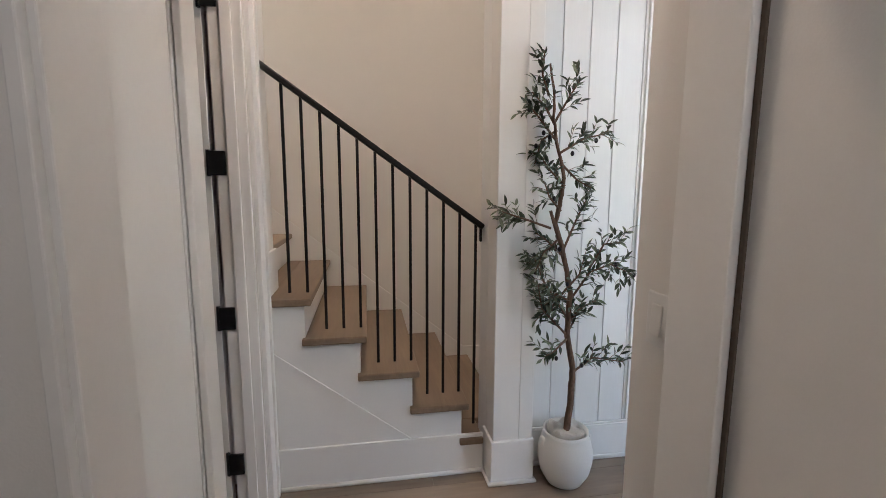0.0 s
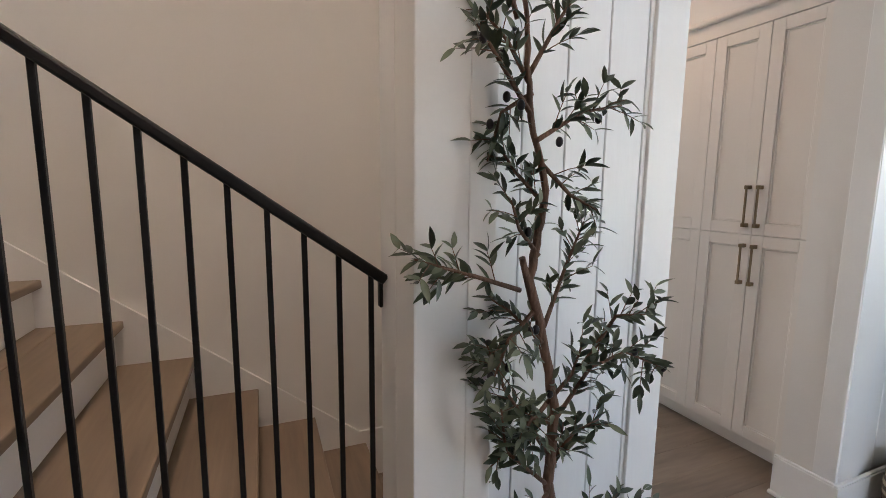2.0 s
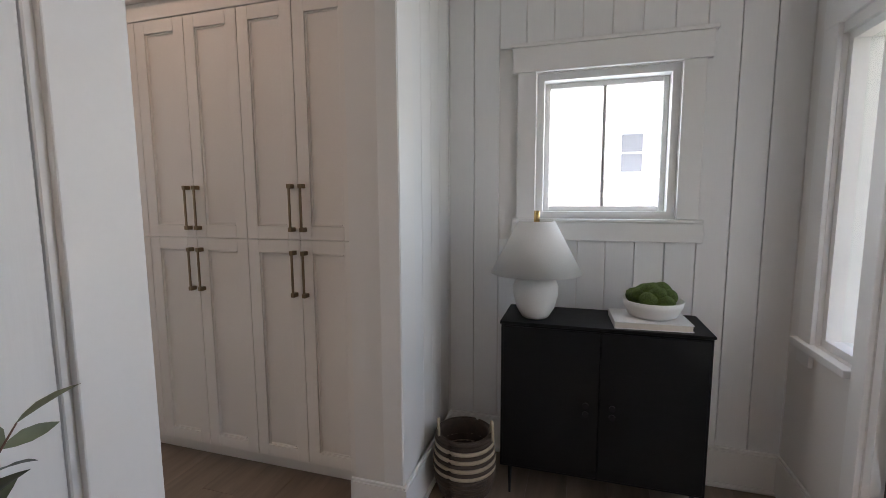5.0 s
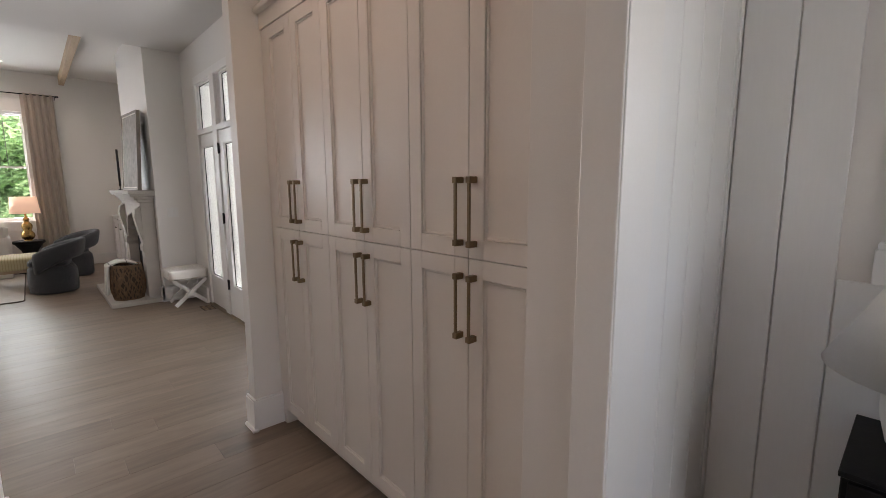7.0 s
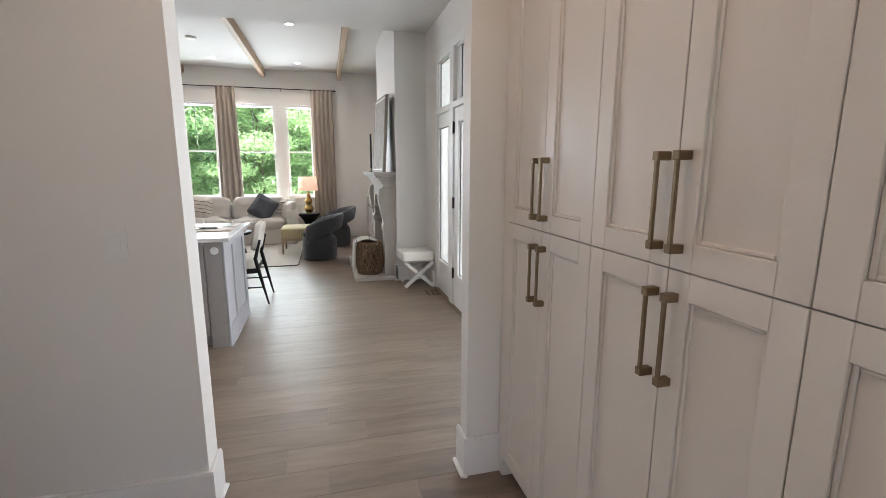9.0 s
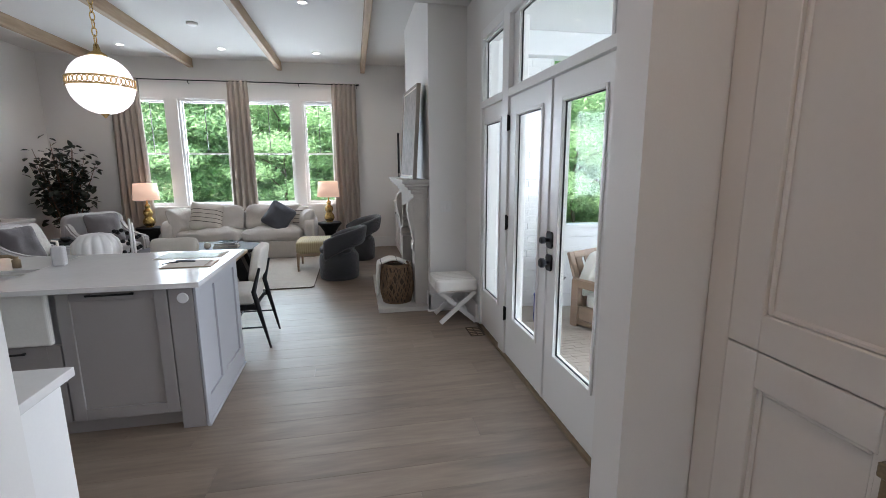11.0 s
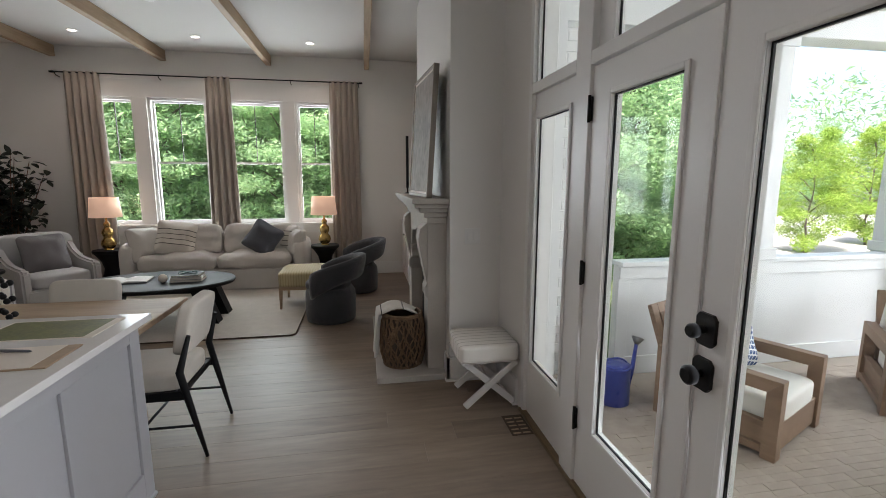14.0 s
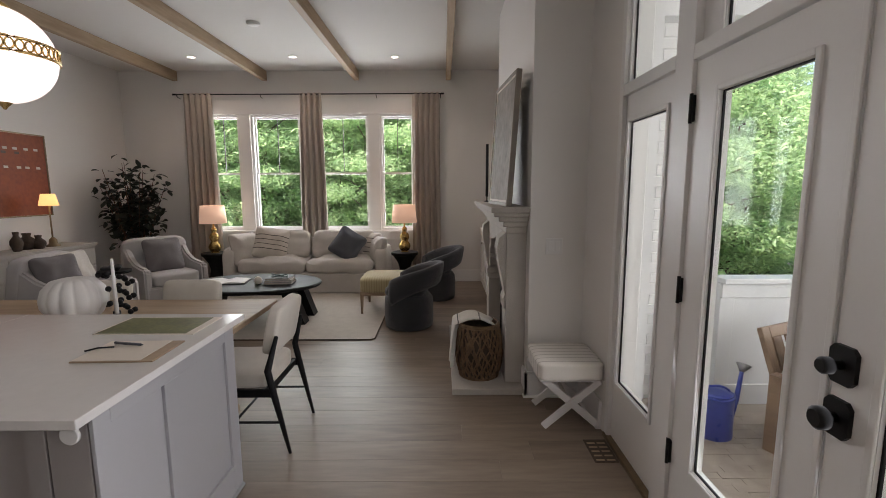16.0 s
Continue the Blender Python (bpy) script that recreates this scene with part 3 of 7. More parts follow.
trim("trim", -1.40, -1.374, 0.044, 0.064, 0, 2.15, "white moulded door casing")
trim("trim", -1.39, -1.37, -0.115, -0.095, 0, 2.15, "white moulded door casing")


def panel_door(name, label, w, h, m, material, thick=0.04, mids=((0.86, 1.0),)):
    """A two-panel door: local x along its width from the hinges, y its thickness."""
    d = thing(name, label, "door", m, kind="structure")
    st = 0.115
    part("stile", box(B(), 0, st, 0, thick, 0.01, h, 0.002, 1), material, d)
    part("stile", box(B(), w - st, w, 0, thick, 0.01, h, 0.002, 1), material, d)
    rails = [(0.01, 0.24), *mids, (h - 0.13, h)]
    for z0, z1 in rails:
        part("rail", box(B(), st, w - st, 0, thick, z0, z1, 0.002, 1), material, d)
    for z0, z1 in zip([r[1] for r in rails], [r[0] for r in rails[1:]]):
        bm = B()
        box(bm, st, w - st, 0.013, thick - 0.013, z0, z1)
        box(bm, st + 0.03, w - st - 0.03, 0.006, thick - 0.006, z0 + 0.03, z1 - 0.03, 0.006, 2)
        part("panel", bm, material, d)
    return d


side_door = panel_door("door_1", "white two-panel door standing open on black hinges", 0.66, 2.40, pose(-1.575, 1.19, 0, 0, 0, 178), M['trim'], mids=((0.884, 0.98), (1.542, 1.632)))
for z in (0.20, 0.83, 1.442, 2.05):
    bm = B()
    box(bm, -0.060, 0.0, 0.0495, 0.062, z, z + 0.092, 0.003, 2)
    tube(bm, [(0.003, 0.052, z - 0.004), (0.003, 0.052, z + 0.096)], 0.008, 10)
    part("hinge", bm, M['black'], side_door, "black door hinge")
# Dark strip modelled for the shadow gap between jamb and open door.
trim("trim", -0.404, -0.398, -0.107, -0.096, 0, 2.05, "dark brown strip standing in for the shadow gap beside the door", 0.002, 'rugedge')
entry_door = panel_door("door_2", "white panelled door standing open into the room", 0.88, 2.03, pose(-0.385, -0.105, 0, 0, 0, -88), M['trim'], mids=((0.884, 0.98), (1.58, 1.67)))


# light switches
def switch(label, m, gang=1):
    s = thing("light_switch", label, "light switch", m)
    w = 0.072 + 0.046 * (gang - 1)
    part("cover_plate", box(B(), -w / 2, w / 2, 0, 0.006, -0.058, 0.058, 0.003, 2), M['white'], s)
    for g in range(gang):
        cx = (g - (gang - 1) / 2) * 0.046
        part("rocker", box(B(), cx - 0.0165, cx + 0.0165, 0.006, 0.011, -0.033, 0.033, 0.002, 2, pose(0, 0, 0, 4)), M['white'], s)
    return s


switch("white rocker switch on the hall wall", pose(-0.39, 0.10, 1.125, 0, 0, 90))
switch("white rocker switch beside the kitchen opening", pose(0.19, 3.50, 1.165, 0, 0, 180))
switch("white double rocker switch on the chimney breast", pose(1.97, 7.30, 1.12, 0, 0, 180), 2)

# stairs
RISE, GOING = 0.182, 0.2405
stairs = thing("staircase", "white staircase with light oak treads", "stairs", kind="structure")
for n in range(1, 13):
    left = -1.285 - (n - 4) * GOING
    right = left + 0.285
    front = 1.262 if n <= 5 else 1.50
    if n == 1:
        part("tread", box(B(), left, -0.445, front, 1.455, n * RISE - 0.032, n * RISE, 0.006, 2), M['oak'], stairs)
    part("tread", box(B(), max(left, -1.428) if n == 5 else left, right, 1.457 if n == 1 else front, 2.368, n * RISE - 0.032, n * RISE, 0.006, 2), M['oak'], stairs)
    if n == 5:
        part("tread", box(B(), left, -1.428, 1.50, 2.368, n * RISE - 0.032, n * RISE, 0.006, 2), M['oak'], stairs)
    rx = right - 0.032
    part("riser", box(B(), rx - 0.02, rx, max(front + 0.03, 1.292) if n > 1 else 1.457, 2.368, (n - 1) * RISE + (0.0005 if n > 1 else 0), n * RISE - 0.033), M['trim'], stairs)
bm = B()
steps = [(-0.442, 0), (-0.442, RISE - 0.034)]
for n in range(1, 6):
    r = -1.285 - (n - 4) * GOING + 0.285 - 0.034
    if n > 1:
        steps += [(r, (n - 1) * RISE - 0.034), (r, n * RISE - 0.034)]
steps += [(-1.43, 5 * RISE - 0.034), (-1.43, 0)]
prism(bm, steps, 1.291, 1.306, 'y')
part("stringer", bm, M['trim'], stairs)
bm = B()
prism(bm, [(-1.43, 0.66), (-0.70, 0.115), (-0.70, 0.125), (-1.43, 0.675)], 1.284, 1.291, 'y')
part("moulding", bm, M['trim'], stairs, "slim diagonal moulding under the steps")
part("skirting", box(B(), -1.43, -0.445, 1.278, 1.291, 0, 0.20, 0.002, 1), M['trim'], stairs)
part("skirting", tube(B(), [(-1.43, 1.274, 0.007), (-0.445, 1.274, 0.007)], 0.011), M['trim'], stairs)
bm = B()
prism(bm, [(-0.002, 0.245), (-0.31, 0.245), (-4.2, 0.245 + 3.89 * 0.785), (-4.2, 3.7 * RISE / GOING - 0.3), (-0.3, 0.0), (-0.002, 0.0)], 2.355, 2.369, 'y')
part("wall_skirt", bm, M['trim'], stairs, "white sloping skirt board along the stairwell wall")
part("wall_skirt", box(B(), -1.43, -1.417, 1.306, 1.503, 5 * RISE + 0.001, 1.11, 0.003, 1), M['trim'], stairs, "short white skirt return on the wall end")

rail = thing("stair_railing", "slim black iron stair railing with square balusters", "railing")
slope = (1.94 - 1.209) / (-1.458 + 0.432)
bm = B()
for a, b in ((0, 0),):
    v = Vector((-1.458 + 0.432, 0, 0.731))
    mm = Matrix.Translation((-0.432, 1.406, 1.200)) @ Euler((0, math.atan2(0.731, 1.026), 0)).to_matrix().to_4x4()
    box(bm, -v.length, 0, -0.022, 0.022, -0.006, 0.022, 0.007, 2, mm)
part("handrail", bm, M['black'], rail)
part("rail_end", box(B(), -0.444, -0.434, 1.394, 1.418, 1.135, 1.212, 0.003, 1), M['black'], rail)
part("rail_end", box(B(), -1.449, -1.438, 1.394, 1.418, 1.86, 1.945, 0.003, 1), M['black'], rail)
for k in range(12):
    x = -0.464 - 0.0805 * k
    n = 1 + (k + 2) // 3
    part("baluster", box(B(), x - 0.0065, x + 0.0065, 1.3995, 1.4125, n * RISE, 1.20 + (x + 0.432) * slope, 0.0015, 1), M['black'], rail)

# ---- windows and glazed doors ----
def sash_window(name, label, x0, x1, z0, z1, y, depth, mid=None, bars=0):
    """A double-hung window in a wall that faces -y: frame, two sashes, panes, muntins, casing, sill."""
    w = thing(name, label, "window", kind="structure")
    f = 0.035
    fr = part("window_frame", box(box(box(box(B(), x0, x0 + f, y + 0.02, y + depth, z0, z1), x1 - f, x1, y + 0.02, y + depth, z0, z1), x0 + f, x1 - f, y + 0.02, y + depth, z1 - f, z1), x0 + f, x1 - f, y + 0.02, y + depth, z0, z0 + f), M['trim'], w)
    a, b = x0 + f, x1 - f
    mid = mid or (z0 + z1) / 2
    for k, (lo, hi, yy) in enumerate(((z0 + f, mid + 0.016, y + 0.06), (mid - 0.016, z1 - f, y + 0.09))):
        s = 0.024
        bm = B()
        box(bm, a, a + s, yy, yy + 0.028, lo, hi)
        box(bm, b - s, b, yy, yy + 0.028, lo, hi)
        box(bm, a + s, b - s, yy, yy + 0.028, lo, lo + s)
        box(bm, a + s, b - s, yy, yy + 0.028, hi - s, hi)
        sash = part("sash", bm, M['trim'], w)
        if k and bars:
            # Dark material puts the backlit look of the white muntins into their colour.
            part("muntin", box(B(), (a + b) / 2 - 0.0045, (a + b) / 2 + 0.0045, yy + 0.004, yy + 0.024, lo + s, hi - s), M['mauve'], sash)
        g = part("pane", box(B(), a + s, b - s, yy + 0.011, yy + 0.015, lo + s, hi - s), M['glass'], sash)
        g.visible_shadow = False
    return w


for k, (a, b) in enumerate(WIN):
    sash_window(f"window_{k + 1}", "tall white double-hung window onto green woods", a, b, 0.86, 2.70, 11.45, 0.16, 1.776, bars=1)
# one casing round the group, with mullion boards, sill and apron
for x0, x1 in ((-2.76, -2.64), (-2.06, -1.875), (-1.085, -0.85), (0.0, 0.175), (0.73, 0.86)):
    trim("trim", x0, x1, 11.43, 11.45, 0.86, 2.70, "white window mullion casing")
trim("trim", -2.76, 0.86, 11.428, 11.45, 2.70, 2.95, "white head casing over the windows")
trim("window_sill", -2.81, 0.91, 11.39, 11.45, 0.83, 0.86, "white window sill")
trim("trim", -2.76, 0.86, 11.43, 11.45, 0.70, 0.83, "white apron under the sill")

# foyer window
fw = thing("window_5", "small white window with one vertical bar", "window", kind="structure")
bm = B()
for y0, y1, z0, z1 in ((0.17, 0.205, 1.30, 2.03), (0.795, 0.83, 1.30, 2.03), (0.205, 0.795, 1.995, 2.03), (0.205, 0.795, 1.30, 1.335)):
    box(bm, 2.285, 2.43, y0, y1, z0, z1)
part("window_frame", bm, M['trim'], fw)
bm = B()
for y0, y1, z0, z1 in ((0.205, 0.232, 1.335, 1.995), (0.768, 0.795, 1.335, 1.995), (0.232, 0.768, 1.968, 1.995), (0.232, 0.768, 1.335, 1.362)):
    box(bm, 2.36, 2.39, y0, y1, z0, z1, 0.003, 1)
sash = part("sash", bm, M['trim'], fw)
part("muntin", box(B(), 2.365, 2.385, 0.492, 0.508, 1.362, 1.968), M['greycloth'], sash)
part("pane", box(B(), 2.373, 2.377, 0.232, 0.768, 1.362, 1.968), M['glass'], sash).visible_shadow = False
part("casing", box(B(), 2.236, 2.258, 0.075, 0.17, 1.30, 2.03, 0.003), M['trim'], fw)
part("casing", box(B(), 2.236, 2.258, 0.83, 0.925, 1.30, 2.03, 0.003), M['trim'], fw)
part("casing", box(B(), 2.230, 2.258, 0.05, 0.95, 2.03, 2.15, 0.003), M['trim'], fw)
part("casing", box(B(), 2.222, 2.258, 0.035, 0.965, 2.15, 2.17, 0.004), M['trim'], fw)
part("casing", box(B(), 2.236, 2.258, 0.05, 0.95, 1.19, 1.283, 0.003), M['trim'], fw)
part("window_sill", box(B(), 2.222, 2.29, 0.055, 0.945, 1.283, 1.30, 0.004), M['trim'], fw)

# front door with sidelight and transom
fd = thing("door_3", "dark brown wooden front door with black hinges", "door", kind="structure")
bm = B()
for x0, x1, z0, z1 in ((0.66, 0.78, 0.01, 2.04), (1.50, 1.62, 0.01, 2.04), (0.78, 1.50, 0.01, 0.28), (0.78, 1.50, 1.92, 2.04)):
    box(bm, x0, x1, FS - 0.09, FS - 0.045, z0, z1)
part("leaf", bm, M['darkoak'], fd)
# Unseen glazing, added so that daylight from outside reaches the foyer.
part("pane", box(B(), 0.78, 1.50, FS - 0.07, FS - 0.066, 0.28, 1.92), M['glass'], fd).visible_shadow = False
for z in (0.22, 0.93, 1.80):
    part("hinge", box(B(), 1.605, 1.632, FS - 0.05, FS - 0.03, z, z + 0.10, 0.004), M['black'], fd)
bm = B()
for x0, x1, z0, z1 in ((0.62, 0.66, 0, 2.08), (1.62, 1.66, 0, 2.08), (0.66, 1.62, 2.04, 2.08)):
    box(bm, x0, x1, FS - 0.14, FS - 0.005, z0, z1)
part("frame", bm, M['trim'], fd)
sl = thing("window_6", "white sidelight with pale glass and panel below", "window", kind="structure")
for n, (z0, z1) in enumerate(((0.80, 2.02), (2.16, 2.62))):
    bm = B()
    for x0, x1, a, b in ((1.74, 1.77, z0, z1), (2.0, 2.03, z0, z1), (1.77, 2.0, z0, z0 + 0.03), (1.77, 2.0, z1 - 0.03, z1)):
        box(bm, x0, x1, FS - 0.13, FS - 0.02, a, b)
    part("window_frame", bm, M['trim'], sl)
    part("pane", box(B(), 1.77, 2.0, FS - 0.075, FS - 0.071, z0 + 0.03, z1 - 0.03), M['glass'], sl).visible_shadow = False
part("casing", box(B(), 2.03, 2.14, FS, FS + 0.018, 0.70, 2.72, 0.003), M['trim'], sl)
part("casing", box(B(), 1.66, 1.74, FS, FS + 0.018, 0.2, 2.72, 0.003), M['trim'], sl)
part("window_sill", box(B(), 1.74, 2.16, FS, FS + 0.04, 0.77, 0.80, 0.003), M['trim'], sl)
part("casing", box(B(), 0.5, 2.14, FS, FS + 0.02, 2.06, 2.14, 0.003), M['trim'], sl)

# French door unit in the east wall
fdu = thing("door_4", "white glazed double door with black knobs and hinges", "door", kind="structure")
X0, X1 = DX - 0.005, DX + 0.10
bm = B()
for y0, y1, z0, z1 in ((6.73, 6.78, 0, 2.68), (6.03, 6.17, 0, 2.68), (4.43, 4.58, 0, 2.68), (3.70, 3.78, 0, 2.68), (3.78, 4.43, 2.03, 2.09), (4.58, 6.03, 2.03, 2.09), (6.17, 6.73, 2.03, 2.09),
                       (3.78, 4.43, 2.60, 2.68), (4.58, 6.03, 2.60, 2.68), (6.17, 6.73, 2.60, 2.68)):
    box(bm, X0, X1 + 0.05, y0, y1, z0, z1, 0.003, 1)
part("frame", bm, M['trim'], fdu)
part("threshold", box(B(), X0 - 0.01, X1 + 0.06, 3.70, 6.78, -0.004, 0.022, 0.004), M['bronze'], fdu)


def glazed(name, y0, y1, z0, z1, g, x=DX + 0.01, thick=0.045, parent=fdu, kick=None):
    """A glazed leaf between y0 and y1 whose glass opening is g = (y0, y1, z0, z1), with a raised bead and a dark gasket."""
    bm = B()
    a, b, lo, hi = g
    box(bm, x, x + thick, y0, a, z0, z1)
    box(bm, x, x + thick, b, y1, z0, z1)
    box(bm, x, x + thick, a, b, z0, lo)
    box(bm, x, x + thick, a, b, hi, z1)
    leaf = part(name, bm, M['trim'], parent)
    bm = B()
    w, d = 0.022, 0.010
    for q in ((a - w, a, lo - w, hi + w), (b, b + w, lo - w, hi + w), (a, b, lo - w, lo), (a, b, hi, hi + w)):
        box(bm, x - d, x, q[0], q[1], q[2], q[3], 0.004, 2)
    part("bead", bm, M['trim'], leaf)
    bm = B()
    w = 0.006
    for q in ((a, a + w, lo, hi), (b - w, b, lo, hi), (a + w, b - w, lo, lo + w), (a + w, b - w, hi - w, hi)):
        box(bm, x + 0.012, x + 0.02, *q)
    part("gasket", bm, M['black'], leaf)
    part("pane", box(B(), x + 0.02, x + 0.024, a, b, lo, hi), M['glass'], leaf).visible_shadow = False
    return leaf


leaf1 = glazed("leaf", 5.283, 6.025, 0.025, 2.022, (5.432, 5.862, 0.372, 1.88))
leaf2 = glazed("leaf", 4.585, 5.277, 0.025, 2.022, (4.705, 5.142, 0.38, 1.875))
glazed("sidelight", 6.17, 6.73, 0.025, 2.03, (6.262, 6.685, 0.385, 1.885), x=DX + 0.02)
glazed("sidelight", 3.78, 4.43, 0.025, 2.03, (3.85, 4.298, 0.375, 1.885), x=DX + 0.02)
glazed("transom", 6.17, 6.73, 2.09, 2.60, (6.19, 6.715, 2.092, 2.58), x=DX + 0.03, thick=0.03)
glazed("transom", 4.58, 6.03, 2.09, 2.60, (4.72, 5.895, 2.10, 2.58), x=DX + 0.03, thick=0.03)
glazed("transom", 3.78, 4.43, 2.09, 2.60, (3.85, 4.33, 2.11, 2.58), x=DX + 0.03, thick=0.03)
for leaf, y in ((leaf1, 6.027), (leaf2, 4.583)):
    for z in (0.31, 1.045, 1.79):
        part("hinge", tube(box(B(), DX - 0.002, DX + 0.010, y - 0.012, y + 0.014, z, z + 0.105, 0.002, 1), [(DX - 0.004, y, z - 0.006), (DX - 0.004, y, z + 0.111)], 0.0075, 10), M['black'], leaf, "black hinge")
part("hinge_stop", box(box(B(), DX - 0.012, DX - 0.002, 4.572, 4.586, 1.79, 1.90, 0.001, 1), DX - 0.012, DX - 0.002, 4.51, 4.572, 1.888, 1.90, 0.001, 1), M['black'], leaf2, "black hinge-pin door stop")
for z, r in ((1.083, 0.022), (0.943, 0.03)):
    bm = B()
    prism(bm, [(5.22, z - 0.05), (5.27, z - 0.05), (5.283, z - 0.035), (5.283, z + 0.035), (5.27, z + 0.05), (5.22, z + 0.05), (5.207, z + 0.035), (5.207, z - 0.035)], DX - 0.002, DX + 0.011, 'x')
    plate = part("rosette", bm, M['black'], leaf2, "black shaped door plate")
    bm = B()
    lathe(bm, [(0.012, 0), (0.012, 0.02), (r, 0.032), (r, 0.05), (r * 0.7, 0.058)], 20)
    bmesh.ops.transform(bm, matrix=Matrix.Translation((DX, 5.245, z)) @ Euler((0, radians(-90), 0)).to_matrix().to_4x4(), verts=bm.verts[:])
    part("knob", bm, M['black'], plate)
part("astragal", box(B(), DX + 0.001, DX + 0.0095, 5.284, 5.305, 0.03, 2.02, 0.003), M['trim'], leaf2)

# ---- pantry cabinets ----
CX = 1.690


def shaker(y0, y1, z0, z1, parent, x=CX, material='cab', fr=0.062):
    """A shaker door facing -x: frame, sunk panel and inner bead."""
    y0, y1, z0, z1 = y0 + 0.0015, y1 - 0.0015, z0 + 0.0015, z1 - 0.0015
    t, w = 0.021, 0.010
    d = part("door", box(B(), x + 0.012, x + 0.018, y0 + fr - 0.002, y1 - fr + 0.002, z0 + fr - 0.002, z1 - fr + 0.002), M[material], parent)
    for q in ((y0, y0 + fr, z0, z1), (y1 - fr, y1, z0, z1)):
        part("stile", box(B(), x, x + t, *q, 0.0015, 1), M[material], d)
    for q in ((y0 + fr, y1 - fr, z0, z0 + fr), (y0 + fr, y1 - fr, z1 - fr, z1)):
        part("rail", box(B(), x, x + t, *q, 0.0015, 1), M[material], d)
    a, b, lo, hi = y0 + fr, y1 - fr, z0 + fr, z1 - fr
    for q in ((a, a + w, lo, hi), (b - w, b, lo, hi), (a + w, b - w, lo, lo + w), (a + w, b - w, hi - w, hi)):
        part("bead", box(B(), x + 0.006, x + 0.013, *q, 0.003, 1), M[material], d)
    return d


def pull(x, y, z0, z1, parent):
    """A square bar pull with two stepped feet."""
    bm = B()
    box(bm, x - 0.034, x - 0.025, y - 0.005, y + 0.005, z0 + 0.004, z1 - 0.004, 0.0015, 1)
    for z in (z0, z1 - 0.02):
        box(bm, x - 0.036, x, y - 0.010, y + 0.010, z, z + 0.02, 0.002, 1)
    return part("handle", bm, M['bronze'], parent, "aged brass bar pull")


PAIR = ((1.56, 2.155), (2.155, 2.778), (2.778, 3.40))
SEAM, CTOP = 1.215, 2.29
for y0, y1 in PAIR:
    for z0, z1, word in ((0.10, SEAM, "lower"), (SEAM, CTOP, "upper")):
        c = thing("pantry_cabinet", f"cream {word} pantry cabinet with two shaker doors", "cabinet", group="pantry cabinets")
        part("body", box(B(), CX + 0.022, 2.30, y0, y1, z0 + (0.0015 if z0 > 1 else 0), z1), M['cab'], c)
        mid = (y0 + y1) / 2
        for a, b, hy in ((y0, mid, mid - 0.030), (mid, y1, mid + 0.030)):
            d = shaker(a, b, z0, z1, c)
            pull(CX, hy, *((0.945, 1.165) if z0 < 1 else (1.255, 1.475)), d)
trim("trim", CX + 0.07, 2.28, 1.559, 3.40, 0, 0.10, "recessed toe kick under the cabinets", material='cab')
trim("trim", CX + 0.004, 2.28, 1.53, 1.558, 0, CTOP, "cream filler strip beside the pier", material='cab')
trim("trim", CX + 0.004, 2.28, 3.402, 3.458, 0, CTOP, "cream filler strip beside the cabinets", material='cab')
trim("trim", CX - 0.004, 2.28, 1.53, 3.46, CTOP + 0.002, CTOP + 0.085, "cream frieze over the cabinets", material='cab')
trim("trim", CX - 0.035, 2.28, 1.53, 3.46, CTOP + 0.085, CTOP + 0.115, "cream crown over the cabinets", 0.01, material='cab')
wall("wall_soffit", 'y', 1.526, 3.459, CX + 0.02, 2.299, CTOP + 0.115, H, label="wall above the cabinets")

# ---- foyer things ----
sb = thing("sideboard", "black wooden sideboard with two doors on slim legs", "sideboard", pose(1.874, 0.07, 0))
SW, SD = 0.868, 0.34     # along y, along x
part("body", box(B(), 0.012, SD, 0, SW, 0.14, 0.835, 0.003, 1), M['blackwood'], sb)
part("top", box(B(), -0.004, SD, -0.004, SW + 0.004, 0.835, 0.848, 0.002, 1), M['blackwood'], sb)
for y0, y1 in ((0.012, SW / 2 - 0.002), (SW / 2 + 0.002, SW - 0.012)):
    d = part("door", box(B(), 0, 0.012, y0, y1, 0.155, 0.825, 0.002, 1), M['blackwood'], sb)
    hy = SW / 2 + (0.055 if y0 > 0.2 else -0.055)
    part("knob", lathe(B(), [(0.006, 0), (0.006, 0.012), (0.013, 0.016), (0.013, 0.024)], 14), M['black'], d, m=Matrix.Translation((0, hy, 0.50)) @ Euler((0, radians(-90), 0)).to_matrix().to_4x4())
    part("knob", lathe(B(), [(0.006, 0), (0.006, 0.012), (0.013, 0.016), (0.013, 0.024)], 14), M['black'], d, m=Matrix.Translation((0, hy, 0.46)) @ Euler((0, radians(-90), 0)).to_matrix().to_4x4())
for x, y in ((0.03, 0.045), (0.03, SW - 0.045), (SD - 0.03, 0.045), (SD - 0.03, SW - 0.045)):
    part("leg", tube(B(), [(x, y, 0.14), (x, y, 0)], [0.010, 0.006], 10), M['black'], sb)

tl = thing("table_lamp", "white ceramic table lamp with wide cone shade on the sideboard", "table lamp", pose(1.99, 0.795, 0.848))
part("base", lathe(B(), [(0.052, 0), (0.062, 0.006), (0.088, 0.05), (0.103, 0.11), (0.104, 0.15), (0.092, 0.178), (0.086, 0.184), (0.06, 0.19), (0.02, 0.196), (0.015, 0.24)], 40), M['plaster'], tl)
part("shade", lathe(B(), [(0.205, 0.215), (0.208, 0.212), (0.082, 0.452), (0.078, 0.452), (0.079, 0.448), (0.2, 0.217)], 56), M['shade'], tl, "white linen cone shade")
part("finial", tube(B(), [(0, 0, 0.43), (0, 0, 0.50)], 0.013, 12), M['brass'], tl, "brass finial")

